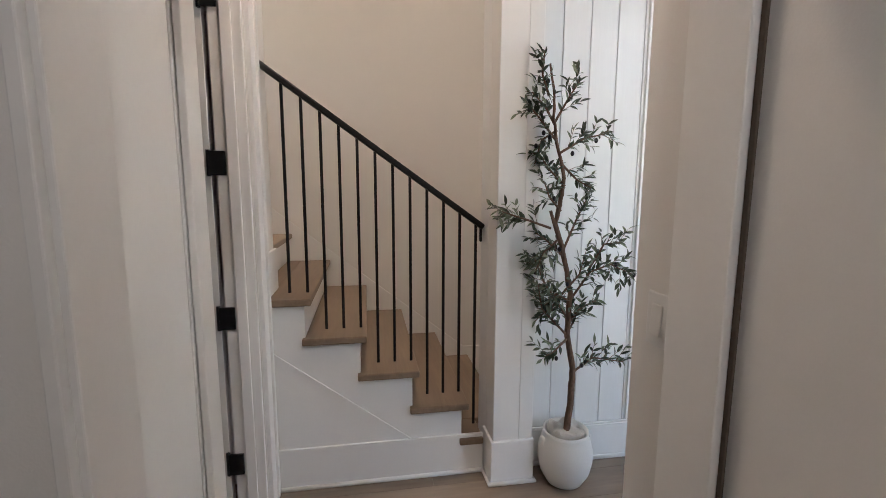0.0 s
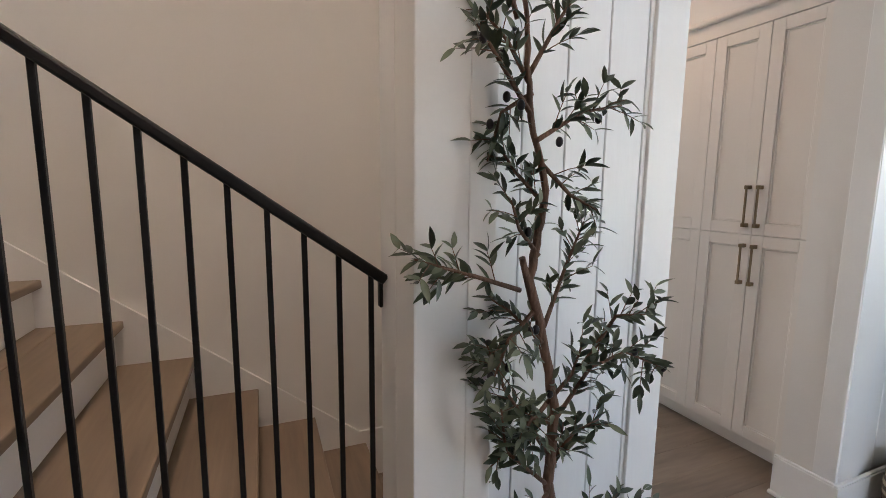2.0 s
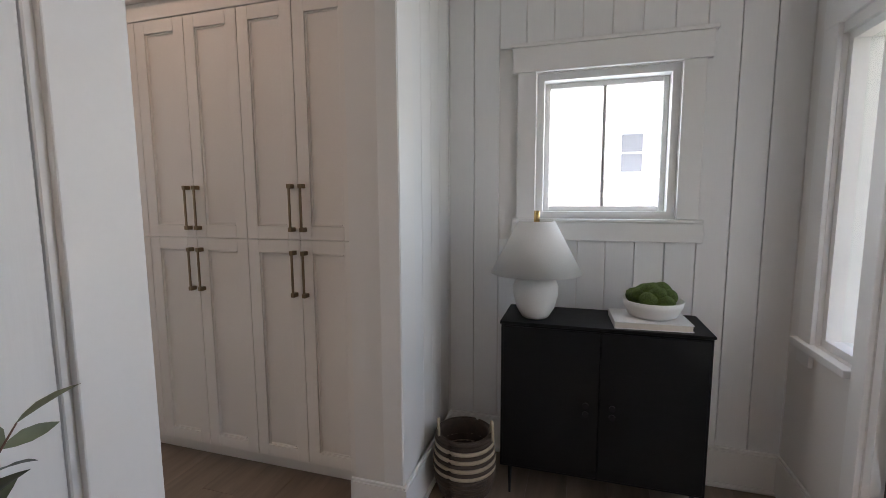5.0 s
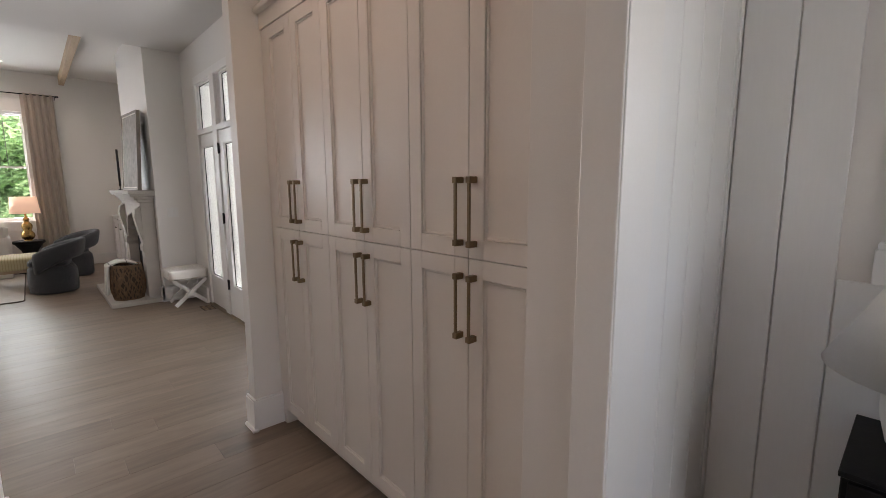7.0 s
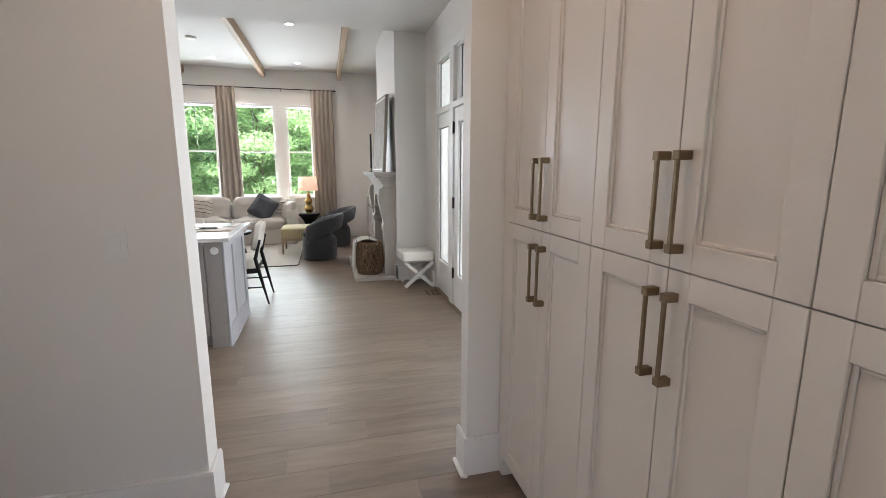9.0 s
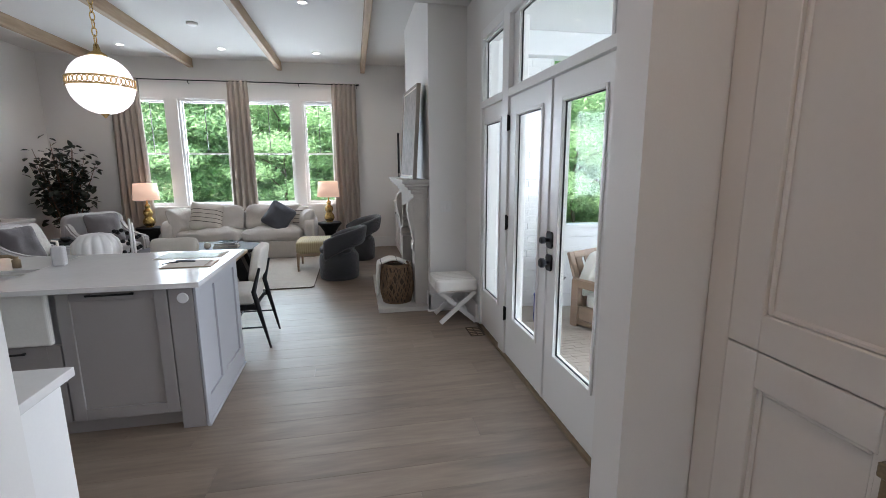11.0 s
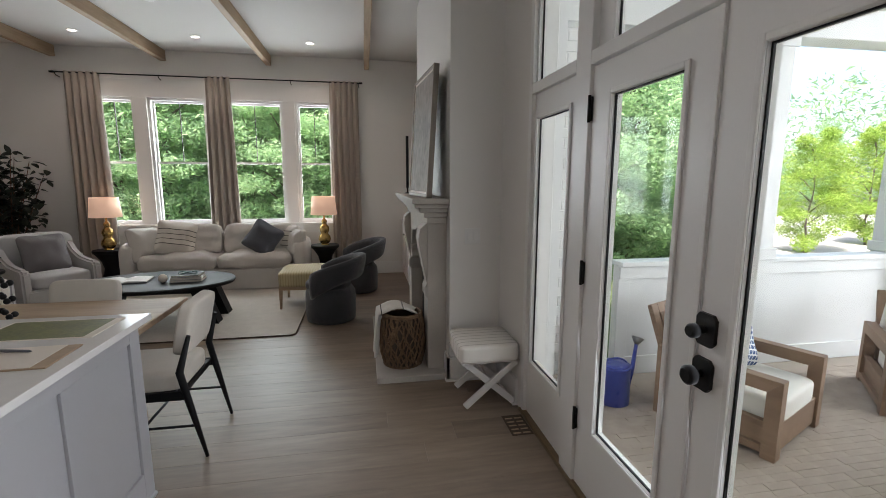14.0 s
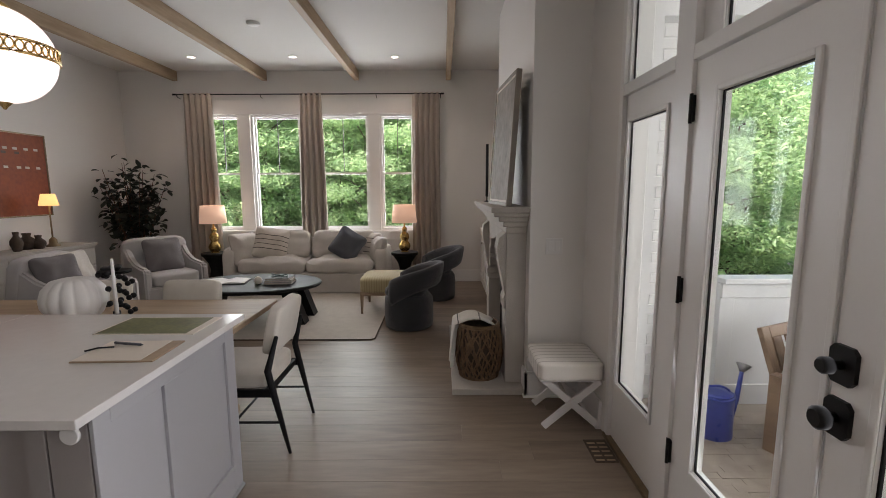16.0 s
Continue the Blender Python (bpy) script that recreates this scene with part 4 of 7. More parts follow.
book = thing("book", "white coffee table book on the sideboard", "book", pose(1.905, 0.14, 0.848, 0, 0, 3))
part("cover", box(box(box(B(), 0, 0.24, 0, 0.31, 0, 0.003), 0, 0.24, 0, 0.31, 0.027, 0.030), 0.0, 0.24, 0.307, 0.31, 0.003, 0.027), M['paperwhite'], book)
part("page_block", box(B(), 0.004, 0.236, 0.004, 0.306, 0.003, 0.027), M['kraft'], book)
bowl = thing("moss_bowl", "shallow white bowl filled with green moss", "bowl", pose(2.02, 0.285, 0.878))
part("bowl", lathe(B(), [(0.075, 0), (0.10, 0.012), (0.122, 0.055), (0.125, 0.078), (0.119, 0.078), (0.112, 0.05), (0.09, 0.02)], 48), M['plaster'], bowl)
rng = random.Random(2)
for k in range(13):
    a = k * 2.4
    r = 0.032 * math.sqrt(k)
    bm = B()
    bmesh.ops.create_icosphere(bm, subdivisions=3, radius=1)
    for v in bm.verts:
        v.co *= 1 + 0.07 * noise.noise(v.co * 5 + Vector((k, 0, 0))) + 0.03 * noise.noise(v.co * 17)
        v.co = Vector((v.co.x * 0.042, v.co.y * 0.042, v.co.z * 0.036))
    for f in bm.faces:
        f.smooth = True
    part("moss_clump", bm, M['moss'], bowl, m=pose(r * 0.70 * math.cos(a), r * 0.70 * math.sin(a), 0.118 - 0.35 * r * r / 0.1 + 0.005 * (k % 3)))

wb = thing("woven_basket", "dark woven basket with natural rope bands and handles", "basket", pose(1.855, 1.105, 0, 0, 0, 20) @ Matrix.Diagonal((1.1, 1.1, 1.12, 1)))
prof = [(0.085, 0.0), (0.105, 0.02), (0.125, 0.08), (0.13, 0.15), (0.122, 0.22), (0.118, 0.275)]
for i in range(16):
    z = 0.006 + i * 0.0172
    r = np.interp(z, [p[1] for p in prof], [p[0] for p in prof])
    ring = [(r * math.cos(a), r * math.sin(a), z) for a in (2 * math.pi * k / 36 for k in range(37))]
    part("coil", tube(B(), ring, 0.0092, 7), M['rope'] if (i % 2 and 6 < i < 14) else M['seagrass'], wb)
part("liner", lathe(B(), [(0.08, 0.004), (0.118, 0.08), (0.122, 0.15), (0.113, 0.22), (0.104, 0.272), (0.108, 0.272), (0.116, 0.22), (0.126, 0.15), (0.121, 0.08), (0.084, 0.0)], 32), M['seagrass'], wb)
for s in (1, -1):
    part("handle", tube(B(), [(s * 0.02 + 0.03 * math.cos(a) - 0.03, 0.112 * s, 0.26 + 0.07 * math.sin(a)) for a in (math.pi * k / 10 for k in range(11))], 0.006, 7), M['rope'], wb)

# ---- olive tree ----
olive = thing("olive_tree", "slender artificial olive tree in a white ceramic pot", "potted tree", pose(-0.075, 1.145, 0))
OY = -0.035
part("pot", lathe(B(), [(0.065, 0), (0.085, 0.006), (0.115, 0.06), (0.128, 0.12), (0.126, 0.175), (0.112, 0.225), (0.103, 0.245), (0.107, 0.262), (0.099, 0.262), (0.092, 0.235), (0.08, 0.21)], 40), M['plaster'], olive, "white round ceramic pot")
for s in (-1, 1):
    part("pot_ear", box(B(), s * 0.112 - 0.012, s * 0.112 + 0.012, -0.018, 0.018, 0.19, 0.232, 0.008, 3), M['plaster'], olive)
bm = B()
cushion(bm, 0.15, 0.15, 0.07, Matrix.Translation((0, 0, 0.245)), 10, 0.05, puff=0.35, seed=4)
part("wrap", bm, M['linen'], olive, "crumpled white cloth round the stem")


def leaf_blade(bm, root, way, up, length, width):
    """One lance-shaped leaf, folded along its rib and curved back."""
    way = way.normalized()
    side = way.cross(up).normalized()
    lift = side.cross(way)
    at = (0, 0.14, 0.38, 0.66, 0.86, 1.0)
    half = (0.05, 0.30, 0.5, 0.42, 0.2)
    rib = [root + way * (length * t) + lift * (-0.20 * length * t * t) for t in at]
    v = [bm.verts.new(p) for p in rib]
    rows = [[bm.verts.new(p + (side * q + lift * 0.3) * width * h) for p, h in zip(rib, half)] for q in (1, -1)]
    for q, row in enumerate(rows):
        for i in range(5):
            face = (v[i], v[i + 1], row[i + 1], row[i]) if i < 4 else (v[4], v[5], row[4])
            bm.faces.new(face if q == 0 else face[::-1]).smooth = True


rng = random.Random(11)
trunk = [(-0.093, 0.20), (-0.07, 0.474), (-0.072, 0.58), (-0.105, 0.74), (-0.102, 0.935), (-0.138, 1.12), (-0.185, 1.25), (-0.157, 1.35), (-0.153, 1.44), (-0.178, 1.56), (-0.21, 1.69), (-0.207, 1.82), (-0.24, 1.934)]
ox, oy = -0.075, 1.145


def local(p, dy=0.0):
    return Vector((p[0] - ox, OY + dy, p[1]))


tp = [local(p, 0.012 * math.sin(3 * i)) for i, p in enumerate(trunk)]
fine_pts, fine_r = [], []
for i in range(len(tp) - 1):
    for k in range(4):
        t = k / 4
        fine_pts.append(tp[i].lerp(tp[i + 1], t) + Vector((rng.uniform(-1, 1), rng.uniform(-1, 1), 0)) * 0.0025)
        fine_r.append(0.0135 * (1 - (i + t) / 13.5) + 0.002 + rng.uniform(0, 0.0012))
part("trunk", tube(B(), fine_pts, fine_r, 9), M['bark'], olive)
part("cut_stub", tube(B(), [local((-0.172, 1.20)), local((-0.214, 1.30), -0.02)], [0.008, 0.007], 9), M['bark'], olive)
limbs = [([(-0.203, 1.225), (-0.319, 1.265), (-0.39, 1.287), (-0.445, 1.305)], 0.0), ([(-0.106, 0.891), (-0.02, 1.031), (0.06, 1.067), (0.151, 1.026)], -0.07), ([(-0.02, 1.031), (0.027, 1.157), (0.076, 1.169)], -0.09),
         ([(-0.176, 1.544), (-0.063, 1.61), (0.048, 1.633)], 0.0), ([(-0.191, 1.595), (-0.295, 1.697), (-0.357, 1.742)], -0.06), ([(-0.199, 1.676), (-0.141, 1.786), (-0.108, 1.84)], -0.03), ([(-0.138, 1.135), (-0.073, 1.271), (-0.016, 1.369)], 0.03),
         ([(-0.114, 0.826), (-0.219, 0.986), (-0.262, 1.1)], 0.04), ([(-0.116, 0.747), (-0.241, 0.871), (-0.271, 0.987)], -0.05), ([(-0.074, 0.557), (0.014, 0.633), (0.157, 0.61)], -0.04), ([(-0.106, 0.72), (-0.18, 0.671), (-0.221, 0.669)], -0.05),
         ([(-0.144, 1.406), (-0.21, 1.48), (-0.25, 1.55)], 0.05), ([(-0.12, 0.95), (-0.17, 0.88), (-0.25, 0.80)], 0.03), ([(-0.231, 1.778), (-0.262, 1.86), (-0.256, 1.95)], 0.0), ([(-0.16, 1.18), (-0.235, 1.12), (-0.275, 1.04)], -0.02),
         ([(-0.165, 1.50), (-0.10, 1.43), (-0.05, 1.40)], -0.05), ([(-0.19, 1.64), (-0.25, 1.60), (-0.27, 1.50)], 0.04), ([(-0.11, 0.90), (-0.18, 0.94), (-0.24, 0.90)], -0.06), ([(-0.10, 0.80), (-0.05, 0.87), (0.01, 0.90)], -0.03), ([(-0.115, 0.73), (-0.06, 0.80), (-0.03, 0.86)], 0.05), ([(-0.14, 1.10), (-0.21, 1.17), (-0.25, 1.20)], 0.05), ([(-0.12, 0.95), (-0.07, 1.02), (-0.06, 1.10)], -0.04), ([(-0.2, 1.66), (-0.24, 1.74), (-0.29, 1.80)], 0.04), ([(-0.16, 1.30), (-0.22, 1.36), (-0.25, 1.42)], -0.03)]
dark, pale, twigs = B(), B(), B()
fruits = []
for pts, bend in limbs:
    n = len(pts)
    q = [local(p, bend * i / (n - 1)) for i, p in enumerate(pts)]
    fp = []
    for i in range(n - 1):
        fp += [q[i].lerp(q[i + 1], k / 5) for k in range(5)]
    fp.append(q[-1])
    part("branch", tube(B(), fp, [0.005 * (1 - 0.8 * i / len(fp)) + 0.0008 for i in range(len(fp))], 7), M['bark'], olive)
    total = sum((b - a).length for a, b in zip(fp, fp[1:]))
    count = max(int(total / 0.0155), 5)
    for k in range(count):
        t = 0.16 + 0.84 * (k + rng.random() * 0.6) / count
        i = min(int(t * (len(fp) - 1)), len(fp) - 2)
        at = fp[i].lerp(fp[i + 1], min(t * (len(fp) - 1) - i, 1))
        along = (fp[min(i + 2, len(fp) - 1)] - fp[i]).normalized()
        out = Vector((rng.gauss(0, 1), rng.gauss(0, 0.8), rng.gauss(0.15, 1)))
        out = (out - along * out.dot(along)).normalized()
        sprays = [(at, along, out)]
        if k % 2 == 0:
            way = (out + along * rng.uniform(0.3, 0.9) + Vector((0, 0, 0.25))).normalized()
            reach = rng.uniform(0.035, 0.085)
            tube(twigs, [at, at + way * reach * 0.5 + Vector((0, 0, 0.003)), at + way * reach], [0.0014, 0.0011, 0.0007], 5)
            turn = way.cross(Vector((rng.gauss(0, 1), rng.gauss(0, 1), rng.gauss(0, 1)))).normalized()
            sprays += [(at + way * reach * f, way, turn if n % 2 else way.cross(turn)) for n, f in enumerate((0.5, 1.0))]
            if reach > 0.06:
                sprays.append((at + way * reach * 0.75, way, (turn + way.cross(turn)).normalized()))
        for root, ahead, aside in sprays:
            for q in (1, -1):
                if rng.random() < 0.12:
                    continue
                way = (aside * q * rng.uniform(0.5, 0.9) + ahead * rng.uniform(0.5, 1.0)).normalized()
                leaf_blade(pale if rng.random() < 0.32 else dark, root, way, Vector((rng.gauss(0, 0.45), rng.gauss(-0.35, 0.45), 1)), rng.uniform(0.030, 0.053), rng.uniform(0.011, 0.0165))
        if rng.random() < 0.07:
            fruits.append(at + out * 0.02 + Vector((0, 0, -0.012)))
part("twigs", twigs, M['bark'], olive)
part("leaves", dark, M['olive'], olive, "dark green olive leaves")
part("leaves", pale, M['olivelight'], olive, "pale undersides of olive leaves")
fruits.append(Vector((0.165 - ox, -0.10, 1.02)))
for p in fruits[:24]:
    bm = B()
    bmesh.ops.create_uvsphere(bm, u_segments=10, v_segments=7, radius=0.0085)
    for v in bm.verts:
        v.co.z *= 1.35
    for f in bm.faces:
        f.smooth = True
    part("olive_fruit", bm, M['fruit'], olive, m=Matrix.Translation(p))

# ---- kitchen ----
island = thing("kitchen_island", "pale grey kitchen island with panelled end and taupe front", "kitchen island", pose(0, 0, 0))
IX, IY0, IY1 = 0.135, 5.42, 6.31
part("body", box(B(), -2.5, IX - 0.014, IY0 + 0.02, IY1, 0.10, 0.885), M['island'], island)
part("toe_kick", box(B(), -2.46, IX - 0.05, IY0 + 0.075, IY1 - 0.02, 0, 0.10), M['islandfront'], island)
endp = part("end_panel", box(B(), IX - 0.0138, IX - 0.010, IY0 + 0.02, IY1 - 0.001, 0.0, 0.884), M['island'], island, "panelled island end with flat battens")
for y0, y1, z0, z1 in ((IY0, IY0 + 0.07, 0, 0.885), (IY0 + 0.07, IY1 - 0.08, 0.80, 0.885), (IY0 + 0.07, IY1 - 0.08, 0.0, 0.16), (IY1 - 0.08, IY1 + 0.004, 0, 0.885), (5.76, 5.85, 0.16, 0.80)):
    part("batten", box(B(), IX - 0.010, IX + 0.004, y0, y1, z0, z1, 0.0015, 1), M['island'], endp)
part("shoe", tube(B(), [(IX + 0.006, IY0 - 0.006, 0.007), (IX + 0.006, IY1, 0.007)], 0.011), M['island'], island)
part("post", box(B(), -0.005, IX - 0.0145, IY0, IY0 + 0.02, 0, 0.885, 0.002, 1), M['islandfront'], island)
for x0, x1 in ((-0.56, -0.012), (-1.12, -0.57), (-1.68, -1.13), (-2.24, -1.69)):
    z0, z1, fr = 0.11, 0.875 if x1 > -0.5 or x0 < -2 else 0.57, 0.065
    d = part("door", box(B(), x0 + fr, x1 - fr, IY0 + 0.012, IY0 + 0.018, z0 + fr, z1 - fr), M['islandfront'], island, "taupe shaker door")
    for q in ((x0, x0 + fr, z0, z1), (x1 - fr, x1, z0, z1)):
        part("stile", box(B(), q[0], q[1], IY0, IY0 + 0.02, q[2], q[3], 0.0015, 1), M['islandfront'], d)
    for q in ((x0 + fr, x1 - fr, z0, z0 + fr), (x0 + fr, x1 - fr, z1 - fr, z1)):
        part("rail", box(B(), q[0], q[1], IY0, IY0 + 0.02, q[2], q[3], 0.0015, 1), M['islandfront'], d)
    bm = B()
    box(bm, x0 + 0.155, x1 - 0.155, IY0 - 0.026, IY0 - 0.017, z1 - 0.037, z1 - 0.027, 0.002, 1)
    for hx in (x0 + 0.16, x1 - 0.175):
        box(bm, hx, hx + 0.012, IY0 - 0.02, IY0, z1 - 0.037, z1 - 0.027, 0.001, 1)
    part("handle", bm, M['black'], d, "black bar pull")
part("outlet_disc", lathe(B(), [(0.03, 0), (0.03, 0.007), (0.026, 0.010)], 28), M['white'], island, "round white pop-out socket", m=Matrix.Translation((0.07, IY0, 0.80)) @ Euler((radians(90), 0, 0)).to_matrix().to_4x4())
solo("worktop", box(box(box(box(B(), -0.86, 0.203, 5.289, 6.31, 0.887, 0.917, 0.003, 2), -1.55, -0.86, 5.289, 5.40, 0.887, 0.917), -1.55, -0.86, 5.84, 6.31, 0.887, 0.917), -2.55, -1.55, 5.289, 6.31, 0.887, 0.917, 0.003, 2), M['quartz'], "white quartz worktop on the kitchen island", "worktop")
sink = thing("sink", "white apron sink set in the island", "sink", pose(0, 0, 0))
bm = B()
for q in ((-1.545, -1.53, 5.41, 5.835), (-0.88, -0.865, 5.41, 5.835), (-1.53, -0.88, 5.41, 5.425), (-1.53, -0.88, 5.82, 5.835)):
    box(bm, *q, 0.68, 0.90, 0.003, 1)
box(bm, -1.53, -0.88, 5.425, 5.82, 0.68, 0.70)
part("basin", bm, M['gloss'], sink)
part("apron", box(B(), -1.56, -0.575, 5.372, 5.409, 0.585, 0.884, 0.014, 3), M['gloss'], sink, "rounded white apron front")
tap = thing("tap", "aged brass bridge tap by the sink", "tap", pose(-1.03, 5.92, 0.917))
part("body", lathe(B(), [(0.022, 0), (0.022, 0.05), (0.014, 0.055), (0.014, 0.07)], 20), M['bronze'], tap)
part("spout", tube(B(), [(0, 0, 0.04), (0, 0, 0.06), (-0.03, -0.01, 0.075), (-0.14, -0.05, 0.08), (-0.16, -0.06, 0.06)], 0.011, 10), M['bronze'], tap)
soap = thing("soap_bottle", "pale grey square soap bottle with pump", "soap bottle", pose(-0.80, 5.93, 0.917, 0, 0, 10))
part("bottle", box(B(), -0.033, 0.033, -0.033, 0.033, 0, 0.125, 0.012, 3), M['greycloth'], soap)
part("pump", tube(B(), [(0, 0, 0.12), (0, 0, 0.155), (-0.03, 0, 0.16)], 0.008, 8), M['kraft'], soap)

sheet = thing("clipboard", "cream menu board with papers on the worktop", "paper", pose(0, 0, 0))
mm = Matrix.Translation((0.0, 5.79, 0.917)) @ Euler((0, 0, radians(2))).to_matrix().to_4x4()
part("board", box(B(), -0.145, 0.147, -0.105, 0.112, 0, 0.006, 0.002, 1, mm), M['table'], sheet)
part("page", box(B(), -0.14, 0.10, -0.10, 0.107, 0.006, 0.008, 0, 1, mm), M['kraft'], sheet)
part("text_bar", box(B(), -0.10, 0.0, 0.06, 0.064, 0.008, 0.0084, 0, 1, mm), M['slate'], sheet)
pen = thing("pen", "dark blue pen lying on papers", "pen", pose(-0.045, 5.85, 0.930, 0, 0, -12))
part("barrel", tube(B(), [(-0.065, 0, 0), (0.055, 0, 0), (0.068, 0, 0)], [0.005, 0.005, 0.001], 8), M['slate'], pen)
glasses = thing("reading_glasses", "folded dark reading glasses on papers", "glasses", pose(-0.12, 5.79, 0.926, 0, 0, 30))
part("frame", tube(B(), [(-0.04, 0, 0.003), (0.0, 0.012, 0.005), (0.05, 0.0, 0.003)], 0.0035, 6), M['black'], glasses)
pr = thing("print", "green landscape brochure on the worktop", "brochure", pose(-0.1, 6.12, 0.917, 0, 0, 0))
part("sheet", box(B(), -0.205, 0.225, -0.125, 0.125, 0, 0.003), M['kraft'], pr)
part("picture", box(B(), -0.195, 0.19, -0.118, 0.118, 0.003, 0.0036), M['photo'], pr)

# perimeter cabinet by the opening
pc = thing("base_cabinet", "white base cabinet by the kitchen opening", "cabinet", pose(0, 0, 0))
part("body", box(B(), -2.5, 0.12, 3.66, 4.235, 0, 0.875, 0.003, 1), M['trim'], pc)
part("end_panel", box(B(), 0.12, 0.132, 3.66, 4.235, 0.0, 0.875, 0.002, 1), M['trim'], pc)
solo("worktop", box(B(), -2.5, 0.155, 3.655, 4.272, 0.876, 0.906, 0.003, 2), M['quartz'], "white quartz worktop by the opening", "worktop")

pend = thing("pendant_lamp", "opal globe pendant with a pierced brass band on a chain", "pendant lamp", pose(-0.38, 5.82, 0))
PR, PZ = 0.165, 2.0
part("globe", lathe(B(), [(max(PR * math.sin(a), 0.004), PZ - PR * math.cos(a)) for a in (math.pi * k / 24 for k in range(25))], 48), M['globe'], pend, "lit opal glass globe")
for z in (-0.022, 0.022):
    part("band", tube(B(), [((PR + 0.003) * math.cos(a), (PR + 0.003) * math.sin(a), PZ + z + 0.01) for a in (2 * math.pi * k / 48 for k in range(49))], 0.005, 6), M['brass'], pend)
for k in range(40):
    a = 2 * math.pi * k / 40
    c = Vector(((PR + 0.003) * math.cos(a), (PR + 0.003) * math.sin(a), PZ + 0.01))
    t = Vector((-math.sin(a), math.cos(a), 0))
    part("ring", tube(B(), [c + t * 0.012 * math.cos(b) + Vector((0, 0, 0.017 * math.sin(b))) for b in (2 * math.pi * j / 10 for j in range(11))], 0.003, 5), M['brass'], pend)
part("finial", lathe(B(), [(0.004, PZ - PR - 0.022), (0.010, PZ - PR - 0.012), (0.022, PZ - PR), (0.028, PZ - PR + 0.008)], 18), M['brass'], pend)
part("cap", lathe(B(), [(0.05, PZ + PR - 0.01), (0.045, PZ + PR + 0.005), (0.02, PZ + PR + 0.02), (0.012, PZ + PR + 0.06)], 24), M['brass'], pend)
z = PZ + PR + 0.06
k = 0
while z < 3.0:
    pts = [(0.012 * math.cos(b) * (k % 2), 0.012 * math.cos(b) * (1 - k % 2), z + 0.024 + 0.026 * math.sin(b)) for b in (2 * math.pi * j / 10 for j in range(11))]
    part("chain_link", tube(B(), pts, 0.0035, 5), M['brass'], pend)
    z, k = z + 0.042, k + 1
part("canopy", lathe(B(), [(0.015, 3.0), (0.06, 3.025), (0.065, 3.049)], 24), M['brass'], pend)

# ---- dining table and chairs ----
dtab = thing("dining_table", "natural oak trestle dining table", "dining table", pose(0, 0, 0))
part("tabletop", box(B(), -2.15, 0.02, 6.37, 7.23, 0.725, 0.76, 0.006, 2), M['table'], dtab)
part("apron", box(B(), -2.0, -0.11, 6.46, 7.14, 0.65, 0.7255, 0.003, 1), M['table'], dtab)
for x in (-0.30, -1.85):
    part("pedestal", box(B(), x - 0.06, x + 0.06, 6.66, 6.94, 0.045, 0.65, 0.006, 2), M['table'], dtab)
    part("foot", box(B(), x - 0.07, x + 0.07, 6.50, 7.10, 0.0, 0.05, 0.006, 2), M['table'], dtab)
part("stretcher", box(B(), -1.79, -0.36, 6.76, 6.84, 0.16, 0.24, 0.005, 1), M['table'], dtab)


def dining_chair(label, m):
    """Boucle chair: local +x is its front; back slightly raked, black tapered legs outside the seat."""
    c = thing("dining_chair", label, "chair", m, group="chairs round the dining table")
    bm = B()
    cushion(bm, 0.46, 0.44, 0.12, Matrix.Translation((0.0, 0, 0.435)), 10, 0.02, 0.3, 0.03, 1)
    part("seat", bm, M['cream'], c)
    bm = B()
    cushion(bm, 0.42, 0.30, 0.085, Matrix.Translation((-0.245, 0, 0.715)) @ Euler((0, radians(-102), 0)).to_matrix().to_4x4() @ Euler((0, 0, radians(90))).to_matrix().to_4x4(), 10, 0.03, 0.3, 0.02, 2)
    part("backrest", bm, M['cream'], c)
    for s in (-1, 1):
        y = 0.235 * s
        part("leg", tube(B(), [(-0.335, y, 0.0), (-0.262, y, 0.34), (-0.23, y, 0.50), (-0.285, y * 0.94, 0.70)], [0.009, 0.019, 0.02, 0.011], 10), M['blackwood'], c)
        part("leg", tube(B(), [(0.25, y, 0.0), (0.20, y, 0.36), (0.19, y, 0.42)], [0.009, 0.019, 0.016], 10), M['blackwood'], c)
        part("side_rail", box(B(), -0.26, 0.22, y - 0.012, y + 0.012, 0.345, 0.395, 0.006, 2), M['blackwood'], c)
        part("stretcher", tube(B(), [(-0.295, y, 0.19), (0.225, y, 0.19)], 0.0075, 8), M['blackwood'], c)
    part("stretcher", tube(B(), [(-0.02, -0.235, 0.19), (-0.02, 0.235, 0.19)], 0.0075, 8), M['blackwood'], c)
    part("cross_rail", box(B(), -0.235, -0.205, -0.23, 0.23, 0.355, 0.39, 0.004, 1), M['blackwood'], c)
    return c


dc = dining_chair("cream boucle dining chair with black tapered legs at the table end", pose(-0.045, 6.825, 0, 0, 0, 180))
for x, y, r in ((-0.68, 7.16, -90), (-1.35, 7.16, -90)):
    copy_thing(dc, pose(x, y, 0, 0, 0, r))["label"] = "cream boucle dining chair behind the oak table"

